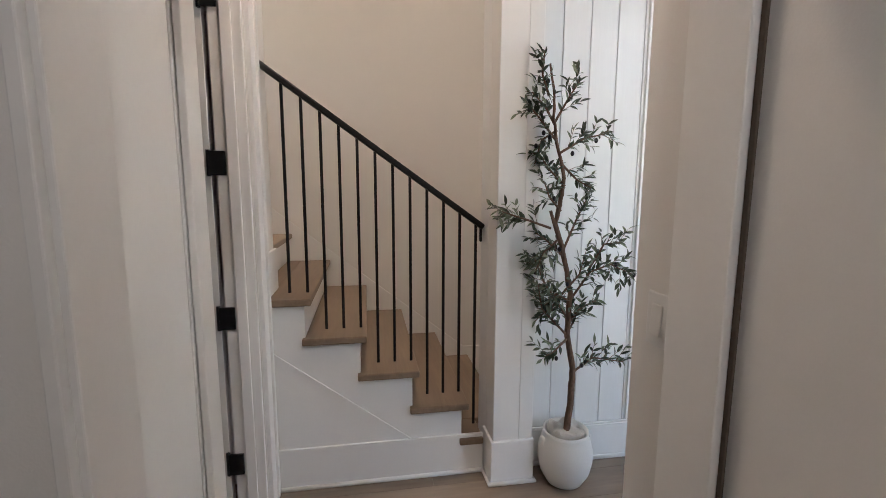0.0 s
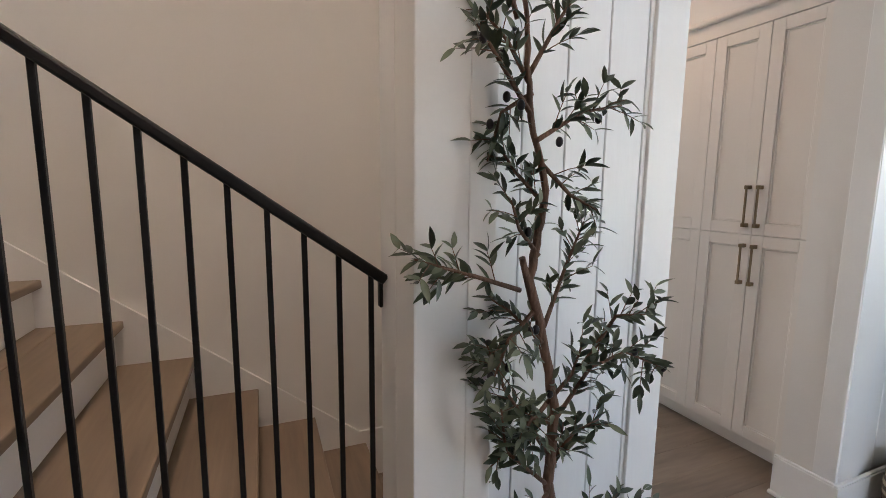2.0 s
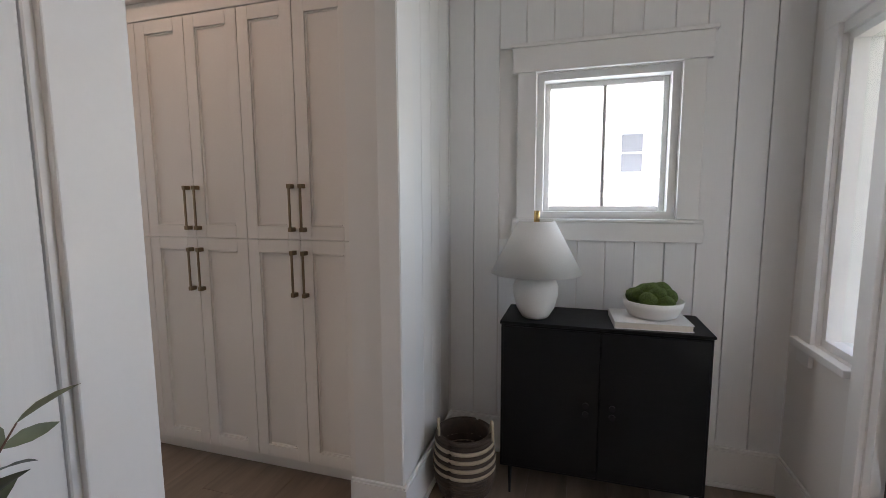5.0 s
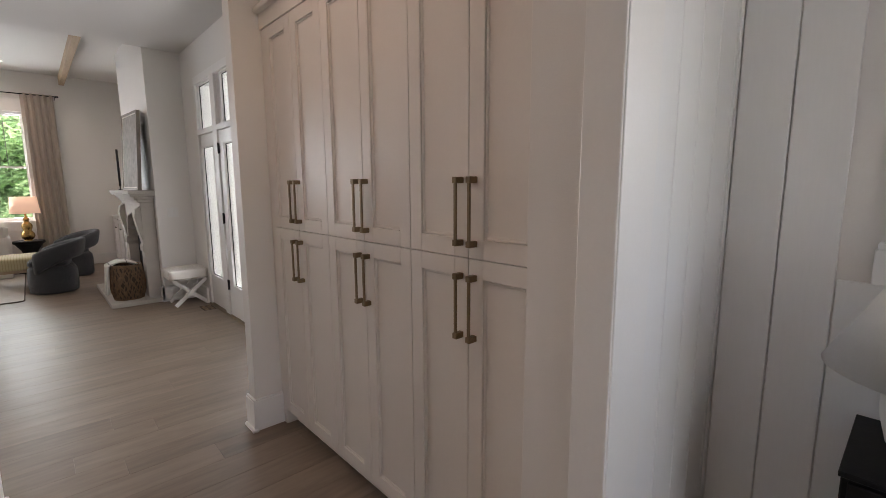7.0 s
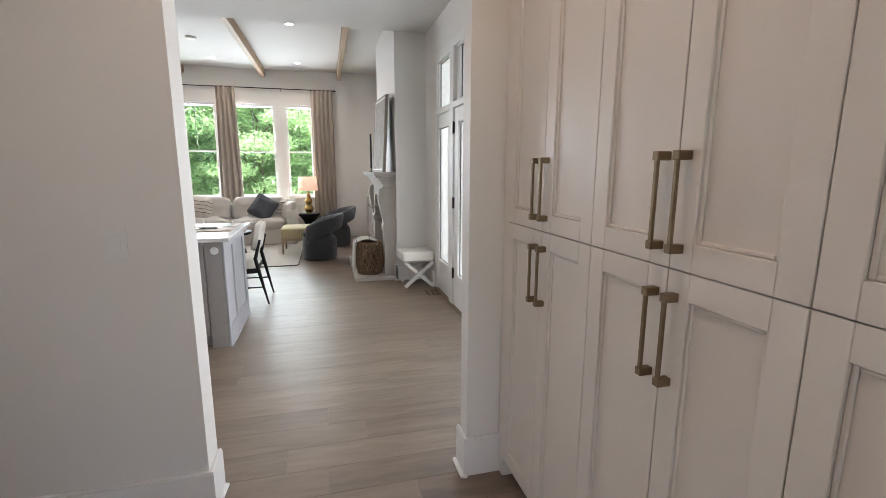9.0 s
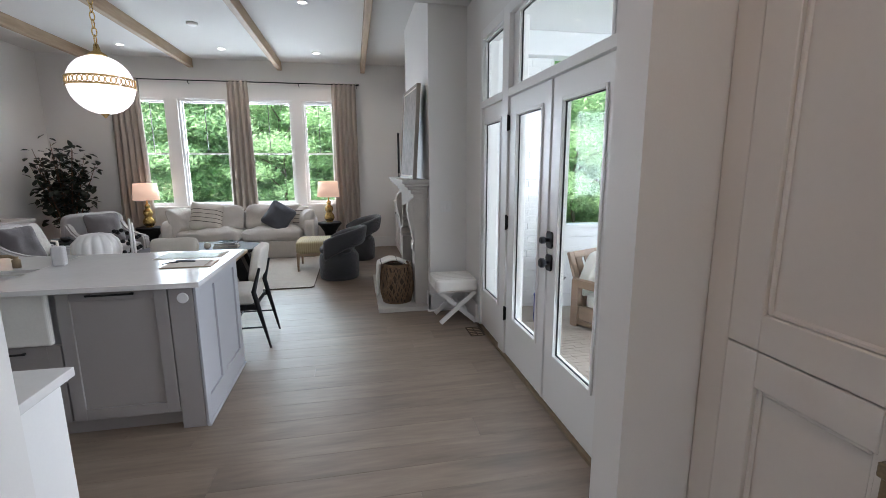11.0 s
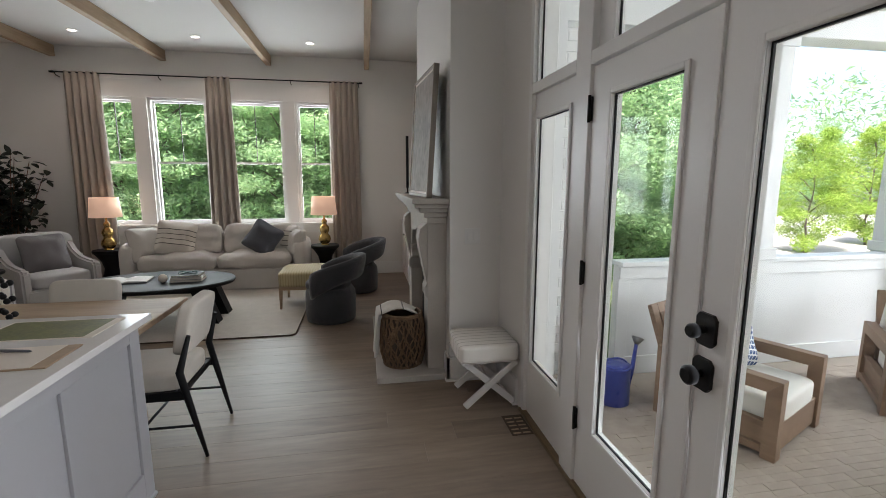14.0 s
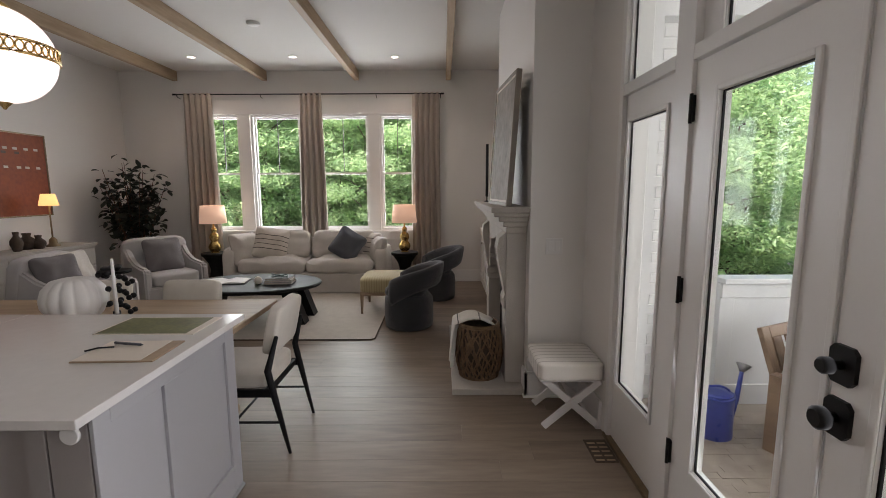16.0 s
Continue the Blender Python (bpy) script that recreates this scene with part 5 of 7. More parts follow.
pumpkin = thing("ceramic_pumpkin", "large white ribbed ceramic pumpkin on the dining table", "ornament", pose(-1.0, 6.75, 0.76) @ Matrix.Diagonal((0.84, 0.84, 0.84, 1)))
part("body", lathe(B(), [(0.03, 0.02), (0.09, 0.0), (0.15, 0.03), (0.192, 0.10), (0.198, 0.16), (0.178, 0.23), (0.13, 0.285), (0.07, 0.30), (0.03, 0.285), (0.012, 0.28)], 120, wob=lambda a, z: 0.93 + 0.075 * abs(math.sin(a * 7)) ** 0.7), M['plaster'], pumpkin)
beads = thing("bead_garland", "black wooden bead garland beside the pumpkin", "beads", pose(-0.83, 6.86, 0.76))
for k in range(34):
    a = k * 0.52
    bm = B()
    bmesh.ops.create_uvsphere(bm, u_segments=10, v_segments=7, radius=0.017)
    for f in bm.faces:
        f.smooth = True
    part("bead", bm, M['blackwood'], beads, m=pose(0.075 * math.cos(a) + 0.02 * math.sin(2.1 * k), 0.06 * math.sin(a), 0.017 + 0.0075 * k))
for x, y, h in ((-0.735, 6.72, 0.36), (-0.69, 6.66, 0.33)):
    cs = thing("candlestick", "white taper candle in a black holder on the table", "candlestick", pose(x, y, 0.76), group="taper candles")
    part("holder", lathe(B(), [(0.035, 0), (0.035, 0.008), (0.012, 0.014), (0.012, 0.03), (0.02, 0.036), (0.02, 0.06), (0.013, 0.062)], 16), M['black'], cs)
    part("candle", tube(B(), [(0, 0, 0.05), (0, 0, h), (0, 0, h + 0.012)], [0.0115, 0.0085, 0.002], 12), M['paperwhite'], cs)

# ---- living room ----
for k, x in enumerate((-3.012, -1.607, -0.167, 1.272)):
    solo("ceiling_beam", box(B(), x - 0.038, x + 0.038, 7.272, 11.448, 3.21, 3.359, 0.006, 2), M['beam'], "pale oak beam across the white ceiling", "beam", group="ceiling beams", kind="structure")


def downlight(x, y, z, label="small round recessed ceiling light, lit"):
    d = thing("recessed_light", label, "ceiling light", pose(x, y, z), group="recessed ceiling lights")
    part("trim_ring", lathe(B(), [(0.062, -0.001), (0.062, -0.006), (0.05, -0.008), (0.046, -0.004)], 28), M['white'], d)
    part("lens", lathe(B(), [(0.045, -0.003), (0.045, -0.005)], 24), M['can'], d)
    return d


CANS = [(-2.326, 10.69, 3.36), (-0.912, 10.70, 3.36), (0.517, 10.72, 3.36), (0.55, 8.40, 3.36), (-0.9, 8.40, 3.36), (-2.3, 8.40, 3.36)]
# Hall and foyer cans in LOW are unseen, added for the warm light there.
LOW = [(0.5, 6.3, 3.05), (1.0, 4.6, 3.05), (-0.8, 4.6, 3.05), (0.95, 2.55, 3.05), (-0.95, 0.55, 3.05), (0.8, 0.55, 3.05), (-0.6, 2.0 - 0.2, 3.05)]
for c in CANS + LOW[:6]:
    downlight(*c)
sm = thing("smoke_detector", "white round smoke detector on the ceiling", "smoke detector", pose(-0.914, 9.40, 3.36))
part("body", lathe(B(), [(0.07, -0.001), (0.068, -0.02), (0.05, -0.034), (0.02, -0.036)], 28), M['white'], sm)

# curtains on a black rod
rod = thing("curtain_rod", "thin black curtain rod over the windows", "curtain rod", pose(0, 0, 0))
part("rod", tube(B(), [(-2.98, 11.33, 2.985), (1.18, 11.33, 2.985)], 0.009, 10), M['black'], rod)
for x in (-2.98, 1.18):
    part("finial", tube(B(), [(x - 0.025, 11.33, 2.985), (x + 0.025, 11.33, 2.985)], 0.014, 12), M['black'], rod)
for x in (-2.95, -1.65, 0.15, 1.15):
    part("bracket", tube(B(), [(x, 11.45, 2.94), (x, 11.37, 2.95), (x, 11.33, 2.985)], 0.006, 8), M['black'], rod)


def curtain(x0, x1, label, folds, seed, flare=0.0):
    bm = B()
    nx, nz = folds * 10, 18
    grid = []
    for j in range(nz + 1):
        t = j / nz
        z = 3.0 - t * 2.985
        row = []
        for i in range(nx + 1):
            u = i / nx
            ph = u * folds * 2 * math.pi + 0.5 * math.sin(3 * t + seed)
            amp = 0.034 + 0.026 * t + 0.012 * noise.noise(Vector((u * 4, t * 2, seed)))
            x = x0 + (x1 - x0) * u + flare * t * (u - 0.5) + 0.012 * math.sin(2 * ph + seed)
            row.append(bm.verts.new((x, 11.33 + amp * math.sin(ph), z)))
        grid.append(row)
    for a, b in zip(grid, grid[1:]):
        for i in range(nx):
            bm.faces.new((a[i], a[i + 1], b[i + 1], b[i])).smooth = True
    ob = solo("curtain", bm, M['curtain'], label, "curtain", group="living room curtains")
    mod = ob.modifiers.new("thickness", 'SOLIDIFY')
    mod.thickness = 0.004
    return ob


curtain(-2.86, -2.42, "taupe linen curtain panel hanging to the floor", 5, 1, 0.10)
curtain(-1.03, -0.70, "narrow taupe linen curtain panel between windows", 4, 4, 0.12)
curtain(0.70, 1.12, "taupe linen curtain panel beside the last window", 5, 7, 0.03)

# rug
bm = B()
def rounded(x0, x1, y0, y1, r, n=6):
    out = []
    for cx, cy, a0 in ((x1 - r, y1 - r, 0), (x0 + r, y1 - r, 90), (x0 + r, y0 + r, 180), (x1 - r, y0 + r, 270)):
        out += [(cx + r * math.cos(radians(a0 + 90 * k / n)), cy + r * math.sin(radians(a0 + 90 * k / n))) for k in range(n + 1)]
    return out


rug = thing("rug", "cream wool rug with dark bound edge", "rug", pose(0, 0, 0), kind="")
part("surface", prism(B(), rounded(-3.0, 0.478, 8.54, 10.95, 0.06), 0.001, 0.013, 'z'), M['rug'], rug)
part("binding", tube(B(), [(x, y, 0.007) for x, y in rounded(-3.005, 0.483, 8.535, 10.955, 0.06)] + [(0.483, 10.895, 0.007)], 0.008, 6), M['rugedge'], rug)

# sofa
sofa = thing("sofa", "oatmeal linen sofa with two loose seat cushions and a skirt", "sofa", pose(0, 0, 0))
SX0, SX1, SY0, SY1 = -2.05, 0.37, 10.52, 11.30
bm = B()
part("skirt", box(B(), SX0 + 0.02, SX1 - 0.02, SY0 + 0.03, SY1 - 0.02, 0.014, 0.31, 0.02, 3), M['linen'], sofa)
for x in (SX0, SX1 - 0.2):
    bm = B()
    cushion(bm, 0.20, SY1 - SY0 - 0.06, 0.66, Matrix.Translation((x + 0.1, (SY0 + SY1) / 2, 0.345)), 12, 0.02, 0.35, 0.02, x)
    part("arm", bm, M['linen'], sofa)
bm = B()
cushion(bm, SX1 - SX0 - 0.06, 0.22, 0.76, Matrix.Translation(((SX0 + SX1) / 2, SY1 - 0.11, 0.39)), 14, 0.02, 0.35, 0.01, 3)
part("back", bm, M['linen'], sofa)
for k in (0, 1):
    w = (SX1 - SX0 - 0.42) / 2
    cx = SX0 + 0.21 + w * (k + 0.5)
    bm = B()
    cushion(bm, w * 1.02, 0.66, 0.26, Matrix.Translation((cx, SY0 + 0.30, 0.405)), 22, 0.17, 0.38, 0.15, k * 5)
    part("seat_cushion", bm, M['linen'], sofa)
    bm = B()
    cushion(bm, w * 1.0, 0.47, 0.27, Matrix.Translation((cx, SY1 - 0.31, 0.675)) @ Euler((radians(72), 0, 0)).to_matrix().to_4x4(), 22, 0.2, 0.38, 0.16, k * 7 + 2)
    part("back_cushion", bm, M['linen'], sofa)


def pillow(label, material, m, size=0.46, thick=0.15, seed=0):
    bm = B()
    cushion(bm, size, size, thick * 1.15, None, 18, 0.36, 0.32, 0.08, seed)
    return solo("throw_pillow", bm, M[material], label, "pillow", m, group="throw pillows")


pillow("ivory cushion with dark stripes leaning on the sofa arm", 'pillowline', pose(-1.40, 10.82, 0.72, 66, 10, 14), 0.52, 0.16, 1)
pillow("slate blue cushion leaning on the sofa", 'slate', pose(-0.25, 10.80, 0.70, 64, 28, -18), 0.48, 0.16, 2)
pillow("ivory cushion with dark stripes behind the blue one", 'pillowline', pose(0.05, 10.94, 0.67, 74, 0, -28), 0.42, 0.15, 3)
pillow("oatmeal linen cushion tucked beside the sofa arm", 'linen', pose(-1.76, 10.80, 0.64, 72, 0, 52), 0.52, 0.17, 4)
pillow("oatmeal linen cushion tucked beside the far sofa arm", 'linen', pose(0.20, 10.80, 0.62, 78, 0, -60), 0.44, 0.16, 5)


def side_table(x, y, label):
    t = thing("side_table", label, "side table", pose(x, y, 0), group="black side tables")
    part("pedestal", lathe(B(), [(0.17, 0.0), (0.17, 0.03), (0.10, 0.20), (0.085, 0.28), (0.11, 0.38), (0.19, 0.50)], 36), M['blackwood'], t)
    part("tabletop", lathe(B(), [(0.205, 0.50), (0.21, 0.51), (0.21, 0.535), (0.205, 0.545)], 40), M['blackwood'], t)
    return t


side_table(0.58, 11.10, "black hourglass side table beside the sofa")
side_table(-2.38, 11.08, "black hourglass side table beside the curtain")


def gourd_lamp(x, y):
    g = thing("table_lamp", "gold swirled gourd lamp with lit linen shade on a side table", "table lamp", pose(x, y, 0.545), group="gold gourd lamps")
    part("foot", lathe(B(), [(0.06, 0), (0.06, 0.012), (0.045, 0.018)], 28), M['brass'], g)
    part("body", lathe(B(), [(0.045, 0.015), (0.075, 0.04), (0.092, 0.085), (0.085, 0.13), (0.058, 0.165), (0.05, 0.18), (0.066, 0.21), (0.074, 0.245), (0.062, 0.285), (0.038, 0.31), (0.032, 0.33), (0.042, 0.35), (0.038, 0.375), (0.015, 0.40), (0.012, 0.46)], 60, wob=lambda a, z: 1 + 0.035 * math.sin(2 * a + z * 75)), M['gold'], g)
    part("shade", lathe(B(), [(0.192, 0.465), (0.195, 0.463), (0.170, 0.735), (0.166, 0.735), (0.188, 0.467)], 48), M['litshade'], g, "lit cream linen shade")
    return g


gourd_lamp(0.58, 11.10)
gourd_lamp(-2.375, 11.06)

# coffee table
ct = thing("coffee_table", "black oval coffee table on splayed slab legs", "coffee table", pose(-1.03, 9.28, 0))
bm = B()
prof = [(0.93, 0.405), (0.985, 0.412), (1.0, 0.43), (1.0, 0.44), (0.985, 0.452), (0.9, 0.455)]
rings = [[bm.verts.new((0.78 * r * math.cos(a), 0.53 * r * math.sin(a), z)) for a in (2 * math.pi * k / 64 for k in range(64))] for r, z in prof]
for a, b in zip(rings, rings[1:]):
    for k in range(64):
        bm.faces.new((a[k], a[(k + 1) % 64], b[(k + 1) % 64], b[k]))
bm.faces.new(rings[0][::-1])
bm.faces.new(rings[-1])
part("tabletop", bm, M['blackwood'], ct, "black oval tabletop")
for sx, sy in ((1, 1), (1, -1), (-1, 1), (-1, -1)):
    bm = B()
    prism(bm, [(sx * 0.40, 0.406), (sx * 0.52, 0.406), (sx * 0.66, 0.014), (sx * 0.50, 0.014)], sy * 0.10, sy * 0.26, 'y')
    part("leg", bm, M['blackwood'], ct)
part("stretcher", box(B(), -0.45, 0.45, -0.04, 0.04, 0.30, 0.40, 0.004, 1), M['blackwood'], ct)

mag = thing("open_book", "open dark book with white pages on the coffee table", "book", pose(-1.35, 9.25, 0.455, 0, 0, 8))
part("cover", box(B(), -0.26, 0.26, -0.15, 0.15, 0, 0.010, 0.003, 1), M['bookdark'], mag)
for s in (-1, 1):
    bm = B()
    prism(bm, [(0, 0.010), (s * 0.08, 0.030), (s * 0.245, 0.018), (s * 0.245, 0.010)], -0.14, 0.14, 'y')
    part("pages", bm, M['paperwhite'], mag)
stack = [("bookdark", 0.028, 0.31, 0), ("paperwhite", 0.024, 0.30, 4), ("bookdark", 0.02, 0.27, -3)]
z = 0.455
for mname, h, w, r in stack:
    b = thing("book", "hardback book in a small stack on the coffee table", "book", pose(-0.70, 9.22, z, 0, 0, r + 4), group="stacked books")
    part("cover", box(box(B(), -w / 2, w / 2, -0.11, 0.11, 0, 0.003), -w / 2, w / 2, -0.11, 0.11, h - 0.003, h), M[mname], b)
    part("pages", box(B(), -w / 2 + 0.004, w / 2 - 0.004, -0.106, 0.106, 0.003, h - 0.003), M['kraft'], b)
    z += h
rib = thing("ribbon", "grey green ribbon tied over the books", "ribbon", pose(-0.70, 9.22, z))
for s in (-1, 1):
    part("loop", tube(B(), [(s * 0.06 * math.sin(a) + s * 0.03, 0.03 * math.cos(a), 0.012 + 0.012 * math.sin(2 * a)) for a in (math.pi * 2 * k / 14 for k in range(15))], 0.008, 6), M['teal'], rib)
ball = thing("stone_ball", "small cream stone ball on the coffee table", "ornament", pose(-0.92, 9.14, 0.455))
part("ball", lathe(B(), [(max(0.045 * math.sin(a), 0.003), 0.045 - 0.045 * math.cos(a)) for a in (math.pi * k / 16 for k in range(17))], 28), M['kraft'], ball)

# ottoman
ot = thing("ottoman", "straw striped ottoman on tapered wooden legs", "ottoman", pose(0.44, 9.75, 0))
bm = B()
cushion(bm, 0.56, 0.62, 0.20, Matrix.Translation((0, 0, 0.36)), 14, 0.02, 0.25, 0.02, 6)
part("seat", bm, M['mustard'], ot)
part("frame", box(B(), -0.265, 0.265, -0.295, 0.295, 0.24, 0.29, 0.004, 1), M['table'], ot)
for x, y in ((-0.245, -0.275), (0.245, -0.275), (-0.245, 0.275), (0.245, 0.275)):
    part("leg", tube(B(), [(x, y, 0.25), (x * 1.02, y * 1.02, 0.013)], [0.024, 0.013], 10), M['table'], ot)


def swivel_chair(label, m):
    """Charcoal barrel chair: round base, and a back that wraps round as one curved roll. Local +x is its front."""
    c = thing("swivel_chair", label, "armchair", m, group="charcoal swivel chairs")
    part("base", lathe(B(), [(0.235, 0.0), (0.262, 0.015), (0.27, 0.08), (0.272, 0.24), (0.265, 0.33), (0.235, 0.375), (0.12, 0.39), (0.03, 0.392)], 48), M['charcoal'], c)
    bm = B()
    rows, seg, n = [], 12, 36
    for i in range(n + 1):
        u = i / n
        ang = radians(58 + 244 * u)
        bend = abs(2 * u - 1)
        top = 0.735 - 0.17 * bend ** 1.8
        low = 0.475 - 0.20 * bend ** 2.4
        cz, hz, th = (top + low) / 2, (top - low) / 2, 0.05
        lean = 0.035 * (1 - bend ** 2)
        ring = []
        for k in range(seg):
            b = 2 * math.pi * k / seg
            r = 0.262 + th * math.copysign(abs(math.cos(b)) ** 0.7, math.cos(b)) + lean * (1 + math.sin(b))
            ring.append(bm.verts.new((r * math.cos(ang) - lean, r * math.sin(ang) * 1.02, cz + hz * math.copysign(abs(math.sin(b)) ** 0.6, math.sin(b)))))
        rows.append(ring)
    for a, b in zip(rows, rows[1:]):
        for k in range(seg):
            bm.faces.new((a[k], a[(k + 1) % seg], b[(k + 1) % seg], b[k])).smooth = True
    bm.faces.new(rows[0][::-1])
    bm.faces.new(rows[-1])
    bmesh.ops.recalc_face_normals(bm, faces=bm.faces[:])
    part("backrest", bm, M['charcoal'], c, "wrapped charcoal backrest")
    bm = B()
    cushion(bm, 0.46, 0.46, 0.13, Matrix.Translation((0.02, 0, 0.415)), 12, 0.02, 0.6, 0.02, 2)
    part("seat", bm, M['charcoal'], c)
    return c


swc = swivel_chair("charcoal barrel swivel chair beside the ottoman", pose(0.80, 9.04, 0, 0, 0, 172))
copy_thing(swc, pose(1.08, 10.32, 0, 0, 0, 190))["label"] = "charcoal barrel swivel chair near the window"


def armchair(label, m, pill=None):
    """Pale upholstered armchair with sloping curved arms. Local +x is its front."""
    c = thing("armchair", label, "armchair", m, group="pale armchairs")
    bm = B()
    prism(bm, [(-0.40, 0.09), (0.37, 0.09), (0.385, 0.30), (-0.42, 0.30)], -0.36, 0.36, 'y')
    bmesh.ops.bevel(bm, geom=bm.edges[:], offset=0.02, segments=2, affect='EDGES')
    part("frame", bm, M['greycloth'], c)
    bm = B()
    cushion(bm, 0.62, 0.58, 0.17, Matrix.Translation((0.08, 0, 0.375)), 12, 0.03, 0.3, 0.03, 3)
    part("seat_cushion", bm, M['greycloth'], c)
    for s in (-1, 1):
        bm = B()
        side = [(-0.40, 0.12), (0.37, 0.12), (0.375, 0.50), (0.34, 0.545), (0.22, 0.55), (0.02, 0.575), (-0.14, 0.64), (-0.27, 0.75), (-0.40, 0.82)]
        prism(bm, side, s * 0.30, s * 0.385, 'y')
        bmesh.ops.bevel(bm, geom=bm.edges[:], offset=0.022, segments=3, affect='EDGES')
        part("arm", bm, M['greycloth'], c)
    bm = B()
    cushion(bm, 0.80, 0.56, 0.15, Matrix.Translation((-0.36, 0, 0.60)) @ Euler((0, radians(-80), 0)).to_matrix().to_4x4() @ Euler((0, 0, radians(90))).to_matrix().to_4x4(), 14, 0.02, 0.35, 0.02, 5)
    part("backrest", bm, M['greycloth'], c)
    for x, y in ((-0.34, -0.3), (-0.34, 0.3), (0.32, -0.3), (0.32, 0.3)):
        part("leg", tube(B(), [(x, y, 0.10), (x, y, 0.013)], [0.02, 0.014], 10), M['blackwood'], c)
    return c


ac = armchair("pale grey armchair with curved arms in the corner", pose(-2.56, 10.10, 0, 0, 0, -38))
copy_thing(ac, pose(-2.62, 8.75, 0, 0, 0, 8))["label"] = "pale grey armchair facing the coffee table"
pillow("taupe cushion propped in the armchair", 'mauve', pose(-2.58, 10.10, 0.66, 68, 0, 50), 0.48, 0.16, 8)
pillow("taupe cushion propped in the near armchair", 'mauve', pose(-2.72, 8.62, 0.66, 68, 0, 78), 0.46, 0.16, 9)
pillow("cream cushion propped in the near armchair", 'linen', pose(-2.78, 8.92, 0.66, 70, 0, 100), 0.46, 0.16, 10)
dr = thing("drinks_table", "small dark round table with a bowl between armchairs", "side table", pose(-2.72, 9.38, 0))
part("tabletop", lathe(B(), [(0.17, 0.55), (0.175, 0.56), (0.175, 0.575), (0.17, 0.58)], 32), M['blackwood'], dr)
part("stem", tube(B(), [(0, 0, 0.55), (0, 0, 0.03)], 0.014, 10), M['black'], dr)
part("foot", lathe(B(), [(0.13, 0.013), (0.13, 0.025), (0.02, 0.04)], 28), M['black'], dr)
db = thing("bowl", "small black bowl on the round table", "bowl", pose(-2.68, 9.35, 0.58))
part("bowl", lathe(B(), [(0.03, 0), (0.055, 0.03), (0.06, 0.065), (0.054, 0.065), (0.045, 0.03)], 24), M['black'], db)
for k, h in ((0, 0.02), (1, 0.018)):
    b = thing("book", "dark book stacked on the round table", "book", pose(-2.80, 9.40, 0.58 + 0.02 * k, 0, 0, 20 * k), group="stacked books")
    part("cover", box(B(), -0.07, 0.07, -0.05, 0.05, 0, h, 0.002, 1), M['bookdark'], b)

# chest along the side wall, painting, lamp
ch = thing("chest", "pale stone-veneered chest of drawers", "chest", pose(-3.9, 0, 0))
part("body", box(B(), 0.02, 0.47, 8.2, 10.02, 0.02, 0.80, 0.004, 1), M['stone'], ch)
part("top", box(B(), 0.02, 0.50, 8.17, 10.05, 0.80, 0.84, 0.006, 2), M['stone'], ch)
for y0, y1 in ((8.23, 8.81), (8.825, 9.40), (9.415, 9.99)):
    for z0, z1 in ((0.06, 0.30), (0.315, 0.54), (0.555, 0.78)):
        part("drawer_front", box(B(), 0.47, 0.486, y0, y1, z0, z1, 0.008, 2), M['stone'], ch)
bl = thing("buffet_lamp", "slim bronze buffet lamp with amber lit shade on the chest", "table lamp", pose(-3.62, 9.62, 0.84))
part("base", lathe(B(), [(0.07, 0), (0.07, 0.012), (0.045, 0.03), (0.04, 0.08), (0.015, 0.11)], 24), M['bronze'], bl)
part("stem", tube(B(), [(0, 0, 0.1), (0, 0, 0.52)], 0.009, 10), M['bronze'], bl)
part("shade", lathe(B(), [(0.098, 0.50), (0.10, 0.498), (0.07, 0.64), (0.066, 0.64), (0.095, 0.502)], 32), M['litamber'], bl, "amber lit paper shade")
for x, y, r, h in ((-3.62, 9.15, 0.06, 0.22), (-3.66, 9.32, 0.09, 0.19), (-3.58, 9.38, 0.07, 0.16)):
    v = thing("vase", "dark bronze pot on the chest", "vase", pose(x, y, 0.84), group="dark pots")
    part("body", lathe(B(), [(r * 0.6, 0), (r, h * 0.35), (r * 0.95, h * 0.55), (r * 0.4, h * 0.8), (r * 0.5, h), (r * 0.42, h), (r * 0.3, h * 0.8)], 28), M['seagrass'], v)
pa = thing("painting", "large rust orange abstract painting with pale dashes", "painting", pose(-3.9, 0, 0))
part("canvas", box(B(), 0.004, 0.035, 8.35, 9.93, 1.22, 2.19, 0.002, 1), M['orange'], pa)
part("frame", box(box(box(box(B(), 0.002, 0.042, 8.335, 8.349, 1.205, 2.205), 0.002, 0.042, 9.931, 9.945, 1.205, 2.205), 0.002, 0.042, 8.349, 9.931, 1.205, 1.219), 0.002, 0.042, 8.349, 9.931, 2.191, 2.205), M['bronze'], pa)
rng = random.Random(3)
for row, z in enumerate((2.0, 1.95, 1.78)):
    for k in range(5 if row != 1 else 3):
        y = 9.25 + 0.13 * k + rng.uniform(-0.02, 0.02)
        part("paint_dash", box(B(), 0.035, 0.037, y, y + 0.055, z, z + 0.028, 0.0), M['kraft'] if row != 1 else M['darkoak'], pa)

